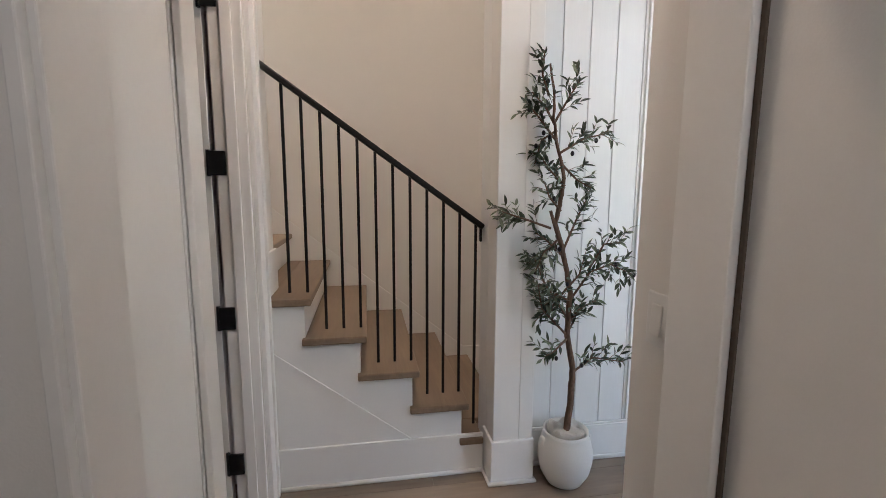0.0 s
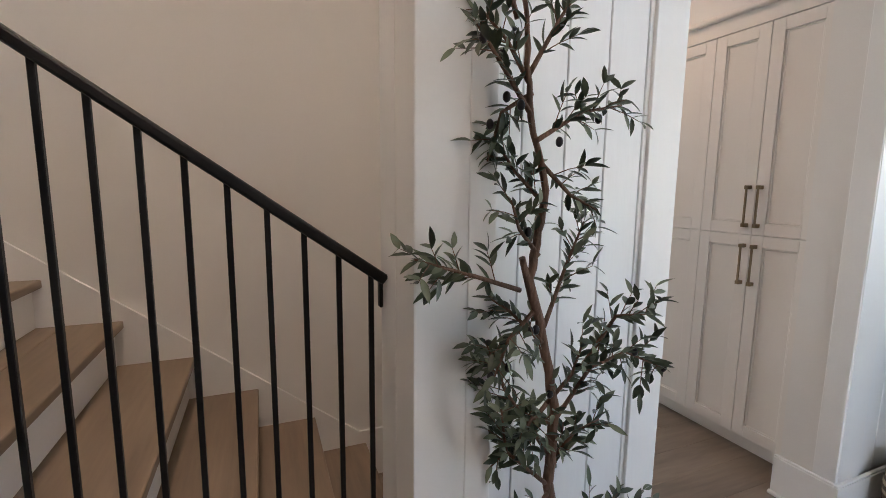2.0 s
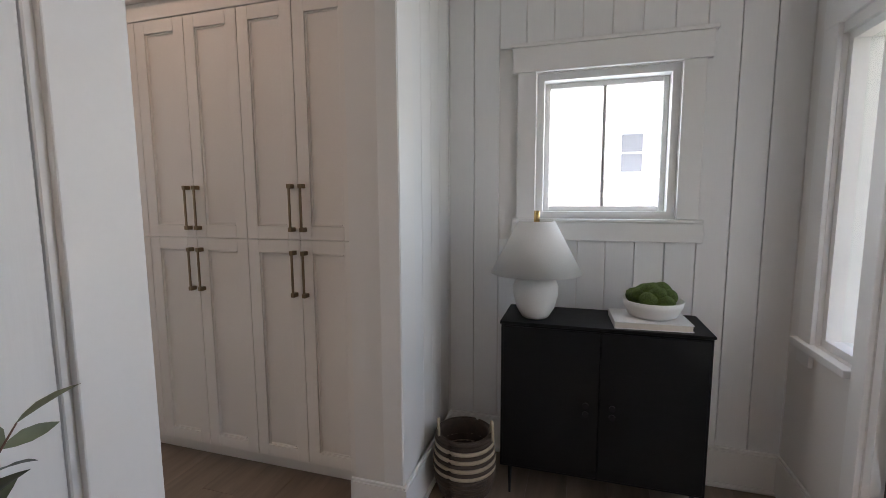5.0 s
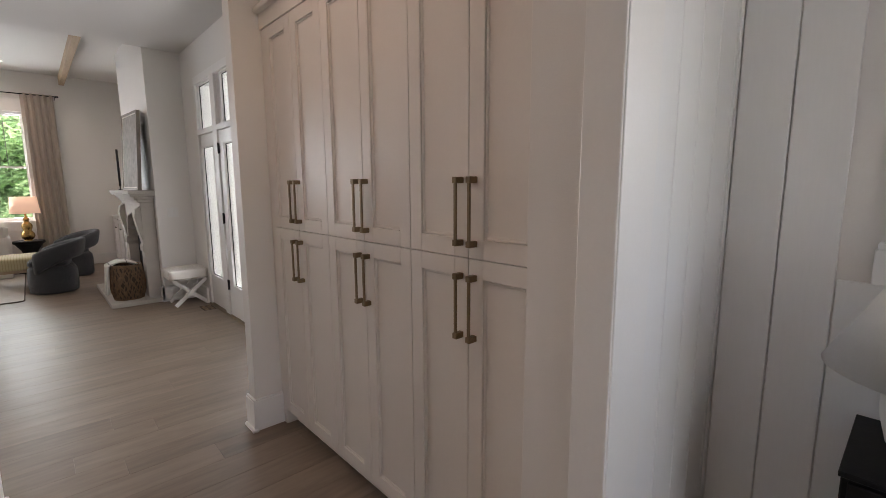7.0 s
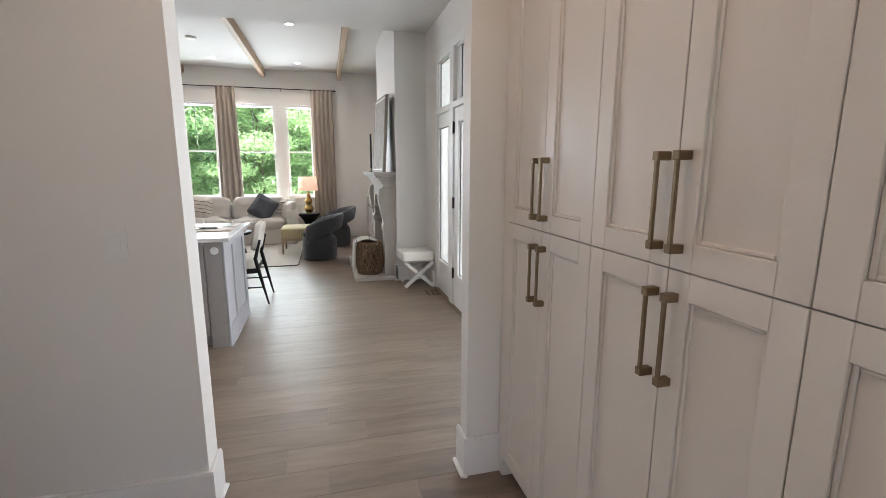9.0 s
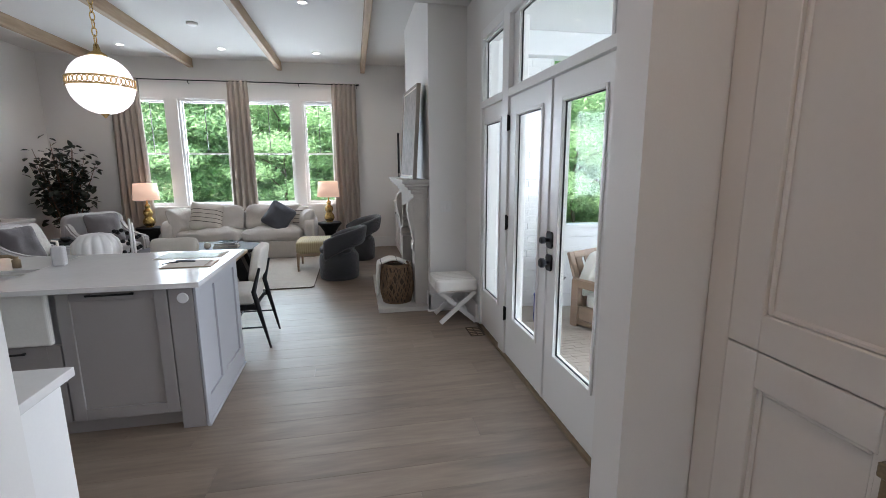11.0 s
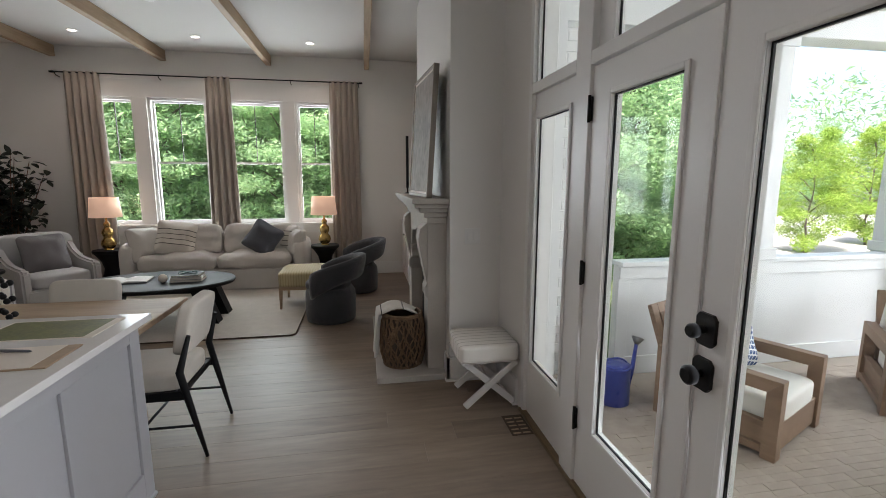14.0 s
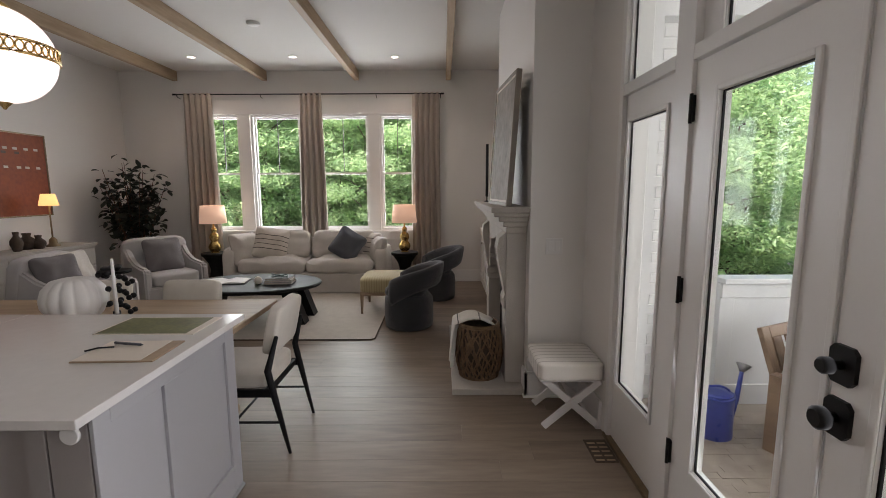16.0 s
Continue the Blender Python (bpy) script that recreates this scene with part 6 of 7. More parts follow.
# corner plant
fp = thing("corner_plant", "bushy dark green potted tree in the corner", "potted plant", pose(-3.38, 10.75, 0))
part("pot", lathe(B(), [(0.14, 0), (0.17, 0.02), (0.20, 0.30), (0.205, 0.34), (0.185, 0.34), (0.17, 0.28)], 32), M['seagrass'], fp)
rng = random.Random(9)
bm = B()
for k in range(26):
    a, tilt = k * 2.4, rng.uniform(0.1, 0.75)
    h = rng.uniform(0.75, 1.65)
    start = Vector((0.02 * math.cos(a), 0.02 * math.sin(a), 0.3))
    tip = Vector((tilt * math.cos(a) * 0.62, tilt * math.sin(a) * 0.62, 0.35 + h))
    mid = start.lerp(tip, 0.5) + Vector((0, 0, 0.12))
    pts = [start.lerp(mid, t / 4).lerp(mid.lerp(tip, t / 4), t / 4) for t in range(5)]
    part("stem", tube(B(), pts, [0.012, 0.009, 0.007, 0.005, 0.003], 6), M['bark'], fp)
    for j in range(34):
        t = rng.uniform(0.35, 1.0) * 4
        i = min(int(t), 3)
        at = pts[i].lerp(pts[i + 1], t - i) + Vector((rng.gauss(0, 0.07), rng.gauss(0, 0.07), rng.gauss(0, 0.06)))
        leaf_blade(bm, at, Vector((rng.gauss(0, 1), rng.gauss(0, 1), rng.gauss(0, 0.5))), Vector((rng.gauss(0, 0.4), rng.gauss(0, 0.4), 1)), rng.uniform(0.08, 0.13), rng.uniform(0.055, 0.085))
part("leaves", bm, M['leaf'], fp, "small dark rounded leaves")

# ---- fireplace ----
fire = thing("fireplace", "carved limestone fireplace surround with moulded shelf", "fireplace", pose(1.80, 8.15, 0) @ Matrix.Diagonal((1, 0.9, 1, 1)))
bm = B()
layers = ((1.395, 1.355, 0.275, 0.94), (1.355, 1.325, 0.255, 0.92), (1.325, 1.29, 0.215, 0.88), (1.29, 1.25, 0.18, 0.85), (1.25, 1.20, 0.155, 0.83))
for z1, z0, d, hw in layers:
    box(bm, -d, 0, -hw, hw, z0, z1, 0.008, 2)
part("shelf", bm, M['stone'], fire, "moulded limestone mantel shelf")
arch = [(-0.80, 1.20), (-0.80, 0.05), (-0.56, 0.05), (-0.56, 0.62), (-0.60, 0.66), (-0.60, 0.72), (-0.52, 0.76), (-0.50, 0.84), (-0.53, 0.88), (-0.46, 0.95), (-0.40, 1.03), (-0.33, 1.06), (-0.18, 1.06), (0.0, 1.10),
        (0.18, 1.06), (0.33, 1.06), (0.40, 1.03), (0.46, 0.95), (0.53, 0.88), (0.50, 0.84), (0.52, 0.76), (0.60, 0.72), (0.60, 0.66), (0.56, 0.62), (0.56, 0.05), (0.80, 0.05), (0.80, 1.20)]
bm = B()
prism(bm, arch, -0.145, 0, 'x')
part("surround", bm, M['stone'], fire, "carved limestone surround with scrolled brackets")
for s in (-1, 1):
    bm = B()
    prof = [(-0.145, 0.62), (-0.165, 0.64), (-0.165, 0.70), (-0.15, 0.74), (-0.175, 0.86), (-0.20, 0.98), (-0.215, 1.08), (-0.20, 1.16), (-0.155, 1.20), (-0.145, 1.20)]
    bm2 = B()
    v0 = [bm2.verts.new((x, s * 0.60, z)) for x, z in prof]
    v1 = [bm2.verts.new((x, s * 0.78, z)) for x, z in prof]
    for i in range(len(prof) - 1):
        bm2.faces.new((v0[i], v0[i + 1], v1[i + 1], v1[i]))
    bm2.faces.new(v0)
    bm2.faces.new(v1[::-1])
    bmesh.ops.recalc_face_normals(bm2, faces=bm2.faces[:])
    part("bracket", bm2, M['stone'], fire)
    bm.free()
part("firebox", box(box(box(B(), 0.02, 0.40, -0.33, 0.33, 0.1, 0.12), 0.38, 0.40, -0.33, 0.33, 0.12, 0.9), -0.002, 0.02, -0.56, 0.56, 0.05, 0.06), M['soot'], fire)
part("slip", box(box(box(B(), -0.03, -0.001, -0.56, -0.33, 0.05, 1.05), -0.03, -0.001, 0.33, 0.56, 0.05, 1.05), -0.03, -0.001, -0.33, 0.33, 0.90, 1.05), M['soot'], fire, "black stone fireplace slip")
part("hearth", box(B(), -0.55, -0.001, -0.93, 0.82, 0, 0.05, 0.006, 2), M['stone'], fire, "low limestone hearth slab")

art = thing("framed_landscape", "upright muted landscape in a grey wood frame leaning on the mantel", "picture", Matrix.Translation((1.625, 7.76, 1.396)) @ Euler((0, radians(3.6), radians(4.5))).to_matrix().to_4x4())
part("canvas", box(B(), -0.004, 0.016, -0.33, 0.33, 0.028, 0.932), M['canvas'], art)
bm = B()
for q in ((-0.36, -0.33, 0, 0.96), (0.33, 0.36, 0, 0.96), (-0.33, 0.33, 0, 0.028), (-0.33, 0.33, 0.932, 0.96)):
    box(bm, -0.012, 0.03, *q, 0.003, 1)
part("frame", bm, M['greyoak'], art, "grey oak frame")
part("liner", box(box(box(box(B(), -0.007, -0.003, -0.33, -0.315, 0.028, 0.932), -0.007, -0.003, 0.315, 0.33, 0.028, 0.932), -0.007, -0.003, -0.315, 0.315, 0.028, 0.043), -0.007, -0.003, -0.315, 0.315, 0.917, 0.932), M['kraft'], art)
part("backing", box(B(), 0.0165, 0.03, -0.33, 0.33, 0.028, 0.932), M['blackwood'], art)
mc = thing("candlestick", "tall black candle on a mantel end", "candlestick", pose(1.62, 8.62, 1.395))
part("holder", lathe(B(), [(0.03, 0), (0.03, 0.006), (0.006, 0.012), (0.006, 0.05), (0.014, 0.055), (0.014, 0.07)], 16), M['black'], mc)
part("candle", tube(B(), [(0, 0, 0.06), (0, 0, 0.56)], 0.014, 12), M['black'], mc)
bi = thing("built_in_cabinet", "white built-in cabinet beyond the fireplace", "cabinet", pose(0, 0, 0))
part("body", box(B(), 1.81, 2.19, 9.26, 11.42, 0.0, 0.86, 0.003, 1), M['trim'], bi)
part("top", box(B(), 1.78, 2.19, 9.26, 11.43, 0.86, 0.90, 0.004, 1), M['trim'], bi)
for k in range(4):
    d = shaker(9.28 + 0.53 * k, 9.28 + 0.53 * (k + 1), 0.10, 0.85, bi, 1.788, 'trim')
    part("knob", lathe(B(), [(0.006, 0), (0.006, 0.012), (0.014, 0.018), (0.012, 0.026)], 14), M['black'], d, m=Matrix.Translation((1.788, 9.34 + 0.53 * k, 0.70)) @ Euler((0, radians(-90), 0)).to_matrix().to_4x4())

# log basket and throw on the hearth
lb = thing("wicker_basket", "brown open-weave wicker basket on the hearth", "basket", pose(1.47, 7.60, 0.05))
P = [(0.0, 0.15), (0.10, 0.178), (0.22, 0.185), (0.34, 0.168), (0.42, 0.15)]
def rad(z):
    return float(np.interp(z, [p[0] for p in P], [p[1] for p in P]))
part("liner", lathe(B(), [(rad(z) - 0.016, z) for z in (0.0, 0.1, 0.2, 0.3, 0.4)] + [(rad(0.4) - 0.03, 0.40), (rad(0.2) - 0.03, 0.2), (0.1, 0.03)], 32), M['seagrass'], lb)
rng = random.Random(4)
for k in range(76):
    a0, tw = 2 * math.pi * k / 76 + rng.uniform(-0.05, 0.05), (rng.uniform(0.6, 1.3) if k % 2 else -rng.uniform(0.6, 1.3))
    pts = []
    for j in range(13):
        z = 0.42 * j / 12
        a = a0 + tw * j / 12 + 0.05 * math.sin(j * 1.3 + k)
        r = rad(z) + 0.005 * math.sin(j * 2.2 + k * 1.7)
        pts.append((r * math.cos(a), r * math.sin(a), z + 0.004))
    part("weaver", tube(B(), pts, 0.006, 5), M['wicker'], lb)
for z in (0.006, 0.41, 0.425):
    part("rim", tube(B(), [(rad(z) * math.cos(a), rad(z) * math.sin(a), z) for a in (2 * math.pi * k / 40 for k in range(41))], 0.010, 7), M['wicker'], lb)
th = thing("throw_blanket", "white throw with dark lines draped over the basket", "blanket", pose(1.47, 7.60, 0.05))
bm = B()
grid = []
for j in range(21):
    t = j / 20
    row = []
    for i in range(13):
        u = i / 12 - 0.5
        if t < 0.35:
            x, z = 0.10 - 0.33 * t / 0.35 * 0.85, 0.43 + 0.05 * math.sin(math.pi * t / 0.35)
        else:
            s = (t - 0.35) / 0.65
            x, z = -0.195 - 0.03 * s, 0.43 - 0.34 * s
        row.append(bm.verts.new((x + 0.018 * math.sin(9 * u + 4 * t), u * (0.20 + 0.06 * t) + 0.02 + 0.01 * math.sin(7 * t), z + 0.012 * math.sin(14 * u + 2 * t) * (1 if t < 0.4 else 0.2))))
    grid.append(row)
for a, b in zip(grid, grid[1:]):
    for i in range(12):
        bm.faces.new((a[i], a[i + 1], b[i + 1], b[i])).smooth = True
cloth = part("cloth", bm, M['cotton'], th)
cloth.modifiers.new("thickness", 'SOLIDIFY').thickness = 0.008

# bench and floor vent
be = thing("bench", "small upholstered bench with white crossed legs", "bench", pose(1.98, 7.0, 0))
bm = B()
cushion(bm, 0.42, 0.41, 0.125, Matrix.Translation((0, 0, 0.395)), 14, 0.02, 0.22, 0.01, 1)
part("seat", bm, M['benchcloth'], be, "ivory seat with fine taupe stripes")
part("piping", tube(B(), [(x, y, 0.343) for x, y in ((-0.2, -0.195), (0.2, -0.195), (0.2, 0.195), (-0.2, 0.195), (-0.2, -0.195))], 0.005, 6), M['linen'], be)
part("frame", box(B(), -0.185, 0.185, -0.18, 0.18, 0.325, 0.345, 0.003, 1), M['trim'], be)
for y in (-0.14, 0.17):
    for s in (-1, 1):
        mm = Matrix.Translation((0.018, y + s * 0.0105, 0.168)) @ Euler((0, s * radians(41), 0)).to_matrix().to_4x4()
        part("leg", box(B(), -0.232, 0.232, -0.010, 0.010, -0.022, 0.022, 0.002, 1, mm), M['trim'], be, "white crossed leg")
part("stretcher", tube(B(), [(0.018, -0.14, 0.168), (0.018, 0.17, 0.168)], 0.012, 10), M['trim'], be)
ve = thing("floor_vent", "bronze slotted floor register in the oak boards", "floor vent", pose(2.105, 6.60, 0))
part("plate", box(B(), -0.07, 0.065, -0.115, 0.115, 0.0005, 0.004, 0.001, 1), M['rugedge'], ve)
for k in range(10):
    part("slat", box(B(), -0.06 + 0.06 * (k % 2) + 0.003, -0.06 + 0.06 * (k % 2) + 0.05, -0.10 + 0.042 * (k // 2), -0.10 + 0.042 * (k // 2) + 0.012, 0.004, 0.006), M['beam'], ve)

# ---- porch ----
PZF = -0.03
COLX, OTX, OTY = 4.27, 4.39, 5.40
ground = solo("ground", box(B(), -400, 400, -400, 400, -0.62, -0.60), M['grass'], "mown grass reaching into the distance", "ground", kind="structure")
setting("porch_floor", box(B(), 2.36, 8.2, 2.0, 7.35, -0.6, PZF - 0.0025), M['mortar'], "sandy mortar bed of the porch", "floor")
setting("ceiling", box(B(), 2.361, 8.2, 2.0, 7.45, 2.85, 3.0), M['extwhite'], "white porch ceiling", "ceiling")
setting("porch_beam", box(B(), 2.361, 8.2, 7.2, 7.42, 2.62, 2.849, 0.004, 1), M['extwhite'], "white beam along the porch edge", "beam")
chim = setting("wall_chimney", box(B(), 2.361, 3.13, 7.33, 9.3, -0.6, 6.0), M['mortar'], "whitewashed brick chimney", "wall")
chim.data.materials[0] = M['whitebrick']
for j in range(38):
    z = -0.3 + 0.0765 * j
    if z > 2.6:
        break
    off = 0.105 if j % 2 else 0.0
    x = 2.362 - off
    while x < 3.13:
        a, b = max(x, 2.362), min(x + 0.203, 3.132)
        if b - a > 0.03:
            part("brick", box(B(), a, b, 7.325, 7.332, z, z + 0.0695, 0.003, 1), M['whitebrick'], chim)
        x += 0.21
hw = thing("porch_wall", "white panelled half wall round the porch", "half wall", kind="structure")
part("core", box(B(), 3.14, 8.1, 7.24, 7.32, -0.03, 0.86), M['extwhite'], hw)
part("cap", box(B(), 3.14, 8.1, 7.20, 7.36, 0.86, 0.90, 0.006, 2), M['extwhite'], hw)
part("rail", box(B(), 3.14, 8.1, 7.222, 7.24, 0.76, 0.86, 0.003, 1), M['extwhite'], hw)
part("rail", box(B(), 3.14, 8.1, 7.222, 7.24, -0.03, 0.12, 0.003, 1), M['extwhite'], hw)
for x in (3.18, 4.13, 4.41, 8.04):
    part("stile", box(B(), x - 0.05, x + 0.05, 7.2225, 7.24, 0.12, 0.76, 0.003, 1), M['extwhite'], hw)
part("core", box(B(), 8.02, 8.1, 2.0, 7.24, -0.03, 0.86), M['extwhite'], hw)
part("cap", box(B(), 7.98, 8.14, 2.0, 7.2, 0.86, 0.90, 0.006, 2), M['extwhite'], hw)
for x, y in ((COLX, 7.28), (COLX + 1.65, 7.28), (8.06, 4.6), (8.06, 2.1)):
    c = thing("porch_column", "square white porch column with base and cap", "column", pose(x, y, 0), group="porch columns", kind="structure")
    part("shaft", box(B(), -0.145, 0.145, -0.145, 0.145, 0.90, 2.62, 0.004, 1), M['extwhite'], c)
    part("pedestal", box(B(), -0.146, 0.146, -0.146, 0.146, -0.03, 0.90, 0.004, 1), M['extwhite'], c)
    part("base", box(B(), -0.165, 0.165, -0.165, 0.165, 0.90, 0.99, 0.004, 1), M['extwhite'], c)
    part("capital", box(B(), -0.165, 0.165, -0.165, 0.165, 2.52, 2.62, 0.004, 1), M['extwhite'], c)
setting("wall_exterior", box(B(), 2.361, 2.42, 6.79, 7.33, -0.03, 2.85), M['extwhite'], "white painted house wall by the porch", "wall")
setting("wall_exterior", box(B(), 2.46, 8.2, 1.9, 2.0, -0.6, 3.0), M['extwhite'], "white painted house wall closing the porch", "wall")
downlight(4.2, 5.7, 2.85, "small round recessed porch light, lit")


def lounge_chair(label, m):
    """Low teak lounge chair: mitred side frames with a sunk panel, raked back, cream cushions. Local +x is its front."""
    c = thing("outdoor_armchair", label, "armchair", m, group="teak porch chairs")
    W = 0.32
    for s in (-1, 1):
        y = s * W
        a, b = y - 0.035, y + 0.035
        for x0, x1 in ((0.275, 0.35), (-0.36, -0.285)):
            part("post", prism(B(), [(x0, 0.0), (x1, 0.0), (x1, 0.47 if x0 > 0 else 0.395), (x0, 0.395 if x0 > 0 else 0.47)], a, b, 'y'), M['teak'], c)
        part("arm", prism(B(), [(-0.36, 0.47), (-0.284, 0.396), (0.274, 0.396), (0.35, 0.471)], a, b, 'y'), M['teak'], c)
        part("bottom_rail", box(B(), -0.284, 0.274, a, b, 0.03, 0.075, 0.003, 1), M['teak'], c)
        part("side_panel", box(B(), -0.284, 0.274, y - 0.010, y + 0.010, 0.076, 0.20, 0.002, 1), M['teak'], c)
        part("bead", box(B(), -0.284, 0.274, y - 0.022, y + 0.022, 0.20, 0.215, 0.002, 1), M['teak'], c)
    part("front_board", box(B(), 0.30, 0.335, -W + 0.036, W - 0.036, 0.03, 0.205, 0.004, 1), M['teak'], c)
    part("rear_board", box(B(), -0.345, -0.31, -W + 0.036, W - 0.036, 0.03, 0.205, 0.004, 1), M['teak'], c)
    part("seat_board", box(B(), -0.31, 0.30, -W + 0.036, W - 0.036, 0.16, 0.18), M['teak'], c)
    mm = Matrix.Translation((-0.29, 0, 0.19)) @ Euler((0, radians(-20), 0)).to_matrix().to_4x4()
    for y0, y1, z0, z1 in ((-0.28, -0.21, 0, 0.55), (0.21, 0.28, 0, 0.55), (-0.21, 0.21, 0.48, 0.55)):
        part("back_frame", box(B(), -0.022, 0.012, y0, y1, z0, z1, 0.004, 1, mm), M['teak'], c)
    for k in range(3):
        y = -0.14 + 0.14 * k
        part("back_slat", box(B(), -0.014, 0.004, y - 0.045, y + 0.045, 0.0, 0.481, 0.002, 1, mm), M['teak'], c)
    bm = B()
    cushion(bm, 0.60, 0.56, 0.15, Matrix.Translation((0.035, 0, 0.256)), 12, 0.01, 0.2, 0.01, 2)
    part("seat_cushion", bm, M['outcush'], c)
    bm = B()
    cushion(bm, 0.55, 0.48, 0.13, Matrix.Translation((-0.275, 0, 0.51)) @ Euler((0, radians(-70), 0)).to_matrix().to_4x4() @ Euler((0, 0, radians(90))).to_matrix().to_4x4(), 12, 0.03, 0.3, 0.02, 4)
    part("back_cushion", bm, M['outcush'], c)
    return c


pch = lounge_chair("teak lounge chair with cream cushions on the porch", pose(3.573, 6.488, PZF, 0, 0, -65.3))
copy_thing(pch, pose(5.056, 6.358, PZF, 0, 0, -133))["label"] = "teak lounge chair with cream cushions beside the striped ottoman"
copy_thing(pch, pose(3.70, 4.30, PZF, 0, 0, 60))["label"] = "teak lounge chair facing the striped ottoman"

# blue and white cushions: a weave of small blocks
cm = mat("blue block print cotton", (0.70, 0.71, 0.72), 0.9, var=0.03, fine=300, bump=0.2)
n_, l_ = cm.node_tree.nodes, cm.node_tree.links
tc_, br_ = n_.new("ShaderNodeTexCoord"), n_.new("ShaderNodeTexBrick")
br_.inputs["Color1"].default_value = br_.inputs["Color2"].default_value = (0.045, 0.09, 0.20, 1)
br_.inputs["Mortar"].default_value = (0.72, 0.73, 0.74, 1)
br_.inputs["Scale"].default_value, br_.inputs["Mortar Size"].default_value, br_.inputs["Brick Width"].default_value, br_.inputs["Row Height"].default_value = 11.0, 0.055, 0.44, 0.36
l_.new(tc_.outputs["Object"], br_.inputs["Vector"])
l_.new(br_.outputs["Color"], n_["Principled BSDF"].inputs["Base Color"])
M['blueprint'] = cm
pillow("blue and white block print cushion on the porch chair", 'blueprint', pose(3.60, 6.60, 0.50, 66, 14, 18), 0.42, 0.14, 21)
pillow("blue and white block print cushion on the far porch chair", 'blueprint', pose(5.13, 6.44, 0.52, 66, 0, -43), 0.42, 0.14, 22)

po = thing("porch_ottoman", "wide striped canvas ottoman on the porch", "ottoman", pose(OTX, OTY, PZF, 0, 0, 84.6))
bm = B()
cushion(bm, 0.85, 0.62, 0.43, Matrix.Translation((0, 0, 0.235)), 14, 0.01, 0.2, 0.005, 1)
part("body", bm, M['awning'], po)
tray = thing("wooden_tray", "rough wooden tray on the striped ottoman", "tray", pose(OTX + 0.02, OTY, PZF + 0.452, 0, 0, 84.6))
part("base", box(B(), -0.26, 0.26, -0.19, 0.19, 0, 0.012, 0.002, 1), M['teak'], tray)
for q in ((-0.28, -0.26, -0.21, 0.21), (0.26, 0.28, -0.21, 0.21), (-0.26, 0.26, -0.21, -0.19), (-0.26, 0.26, 0.19, 0.21)):
    part("side", box(B(), *q, 0, 0.05, 0.004, 1), M['teak'], tray)
cb = thing("bowl", "celadon green footed bowl on the tray", "bowl", pose(OTX + 0.04, OTY, PZF + 0.464))
part("bowl", lathe(B(), [(0.065, 0), (0.07, 0.02), (0.06, 0.03), (0.12, 0.07), (0.165, 0.13), (0.175, 0.145), (0.165, 0.145), (0.11, 0.08), (0.04, 0.05)], 40), M['celadon'], cb)

wc = thing("watering_can", "cobalt blue enamel watering can on the porch bricks", "watering can", pose(2.90, 6.84, PZF))
part("body", lathe(B(), [(0.105, 0), (0.112, 0.006), (0.108, 0.26), (0.113, 0.265), (0.113, 0.275), (0.10, 0.275), (0.10, 0.26), (0.104, 0.02), (0.02, 0.012)], 40), M['blue'], wc)
part("spout", tube(B(), [(0.10, 0.0, 0.08), (0.16, 0.03, 0.22), (0.19, 0.045, 0.40)], [0.022, 0.016, 0.012], 12), M['blue'], wc)
part("rose", lathe(B(), [(0.012, 0), (0.045, 0.05), (0.04, 0.055)], 20), M['steel'], wc, "dull metal sprinkler rose", m=Matrix.Translation((0.188, 0.045, 0.39)) @ Euler((radians(-12), radians(22), 0)).to_matrix().to_4x4())
part("handle", tube(B(), [(-0.10 * math.cos(a), 0, 0.26 + 0.06 * math.sin(a)) for a in (math.pi * k / 12 for k in range(13))], 0.007, 8), M['blue'], wc)
part("collar", lathe(B(), [(0.085, 0.26), (0.10, 0.276), (0.10, 0.282), (0.05, 0.282)], 32), M['blue'], wc)

# ---- woods and distance ----
def clump(bm, c, r, count, rg, size):
    """Small leaf sprays scattered through a lobe."""
    for _ in range(count):
        d = Vector((rg.gauss(0, 1), rg.gauss(0, 1), rg.gauss(0, 1))).normalized()
        p = c + Vector((d.x * r.x, d.y * r.y, d.z * r.z)) * (rg.random() ** 0.4)
        a = Vector((rg.gauss(0, 1), rg.gauss(0, 1), rg.gauss(0, 0.7))).normalized()
        b = a.cross(Vector((rg.gauss(0, 1), rg.gauss(0, 1), rg.gauss(0, 1)))).normalized()
        s = size * rg.uniform(0.6, 1.5)
        bm.faces.new([bm.verts.new(q) for q in (p - a * s, p + b * s * 0.55, p + a * s)])


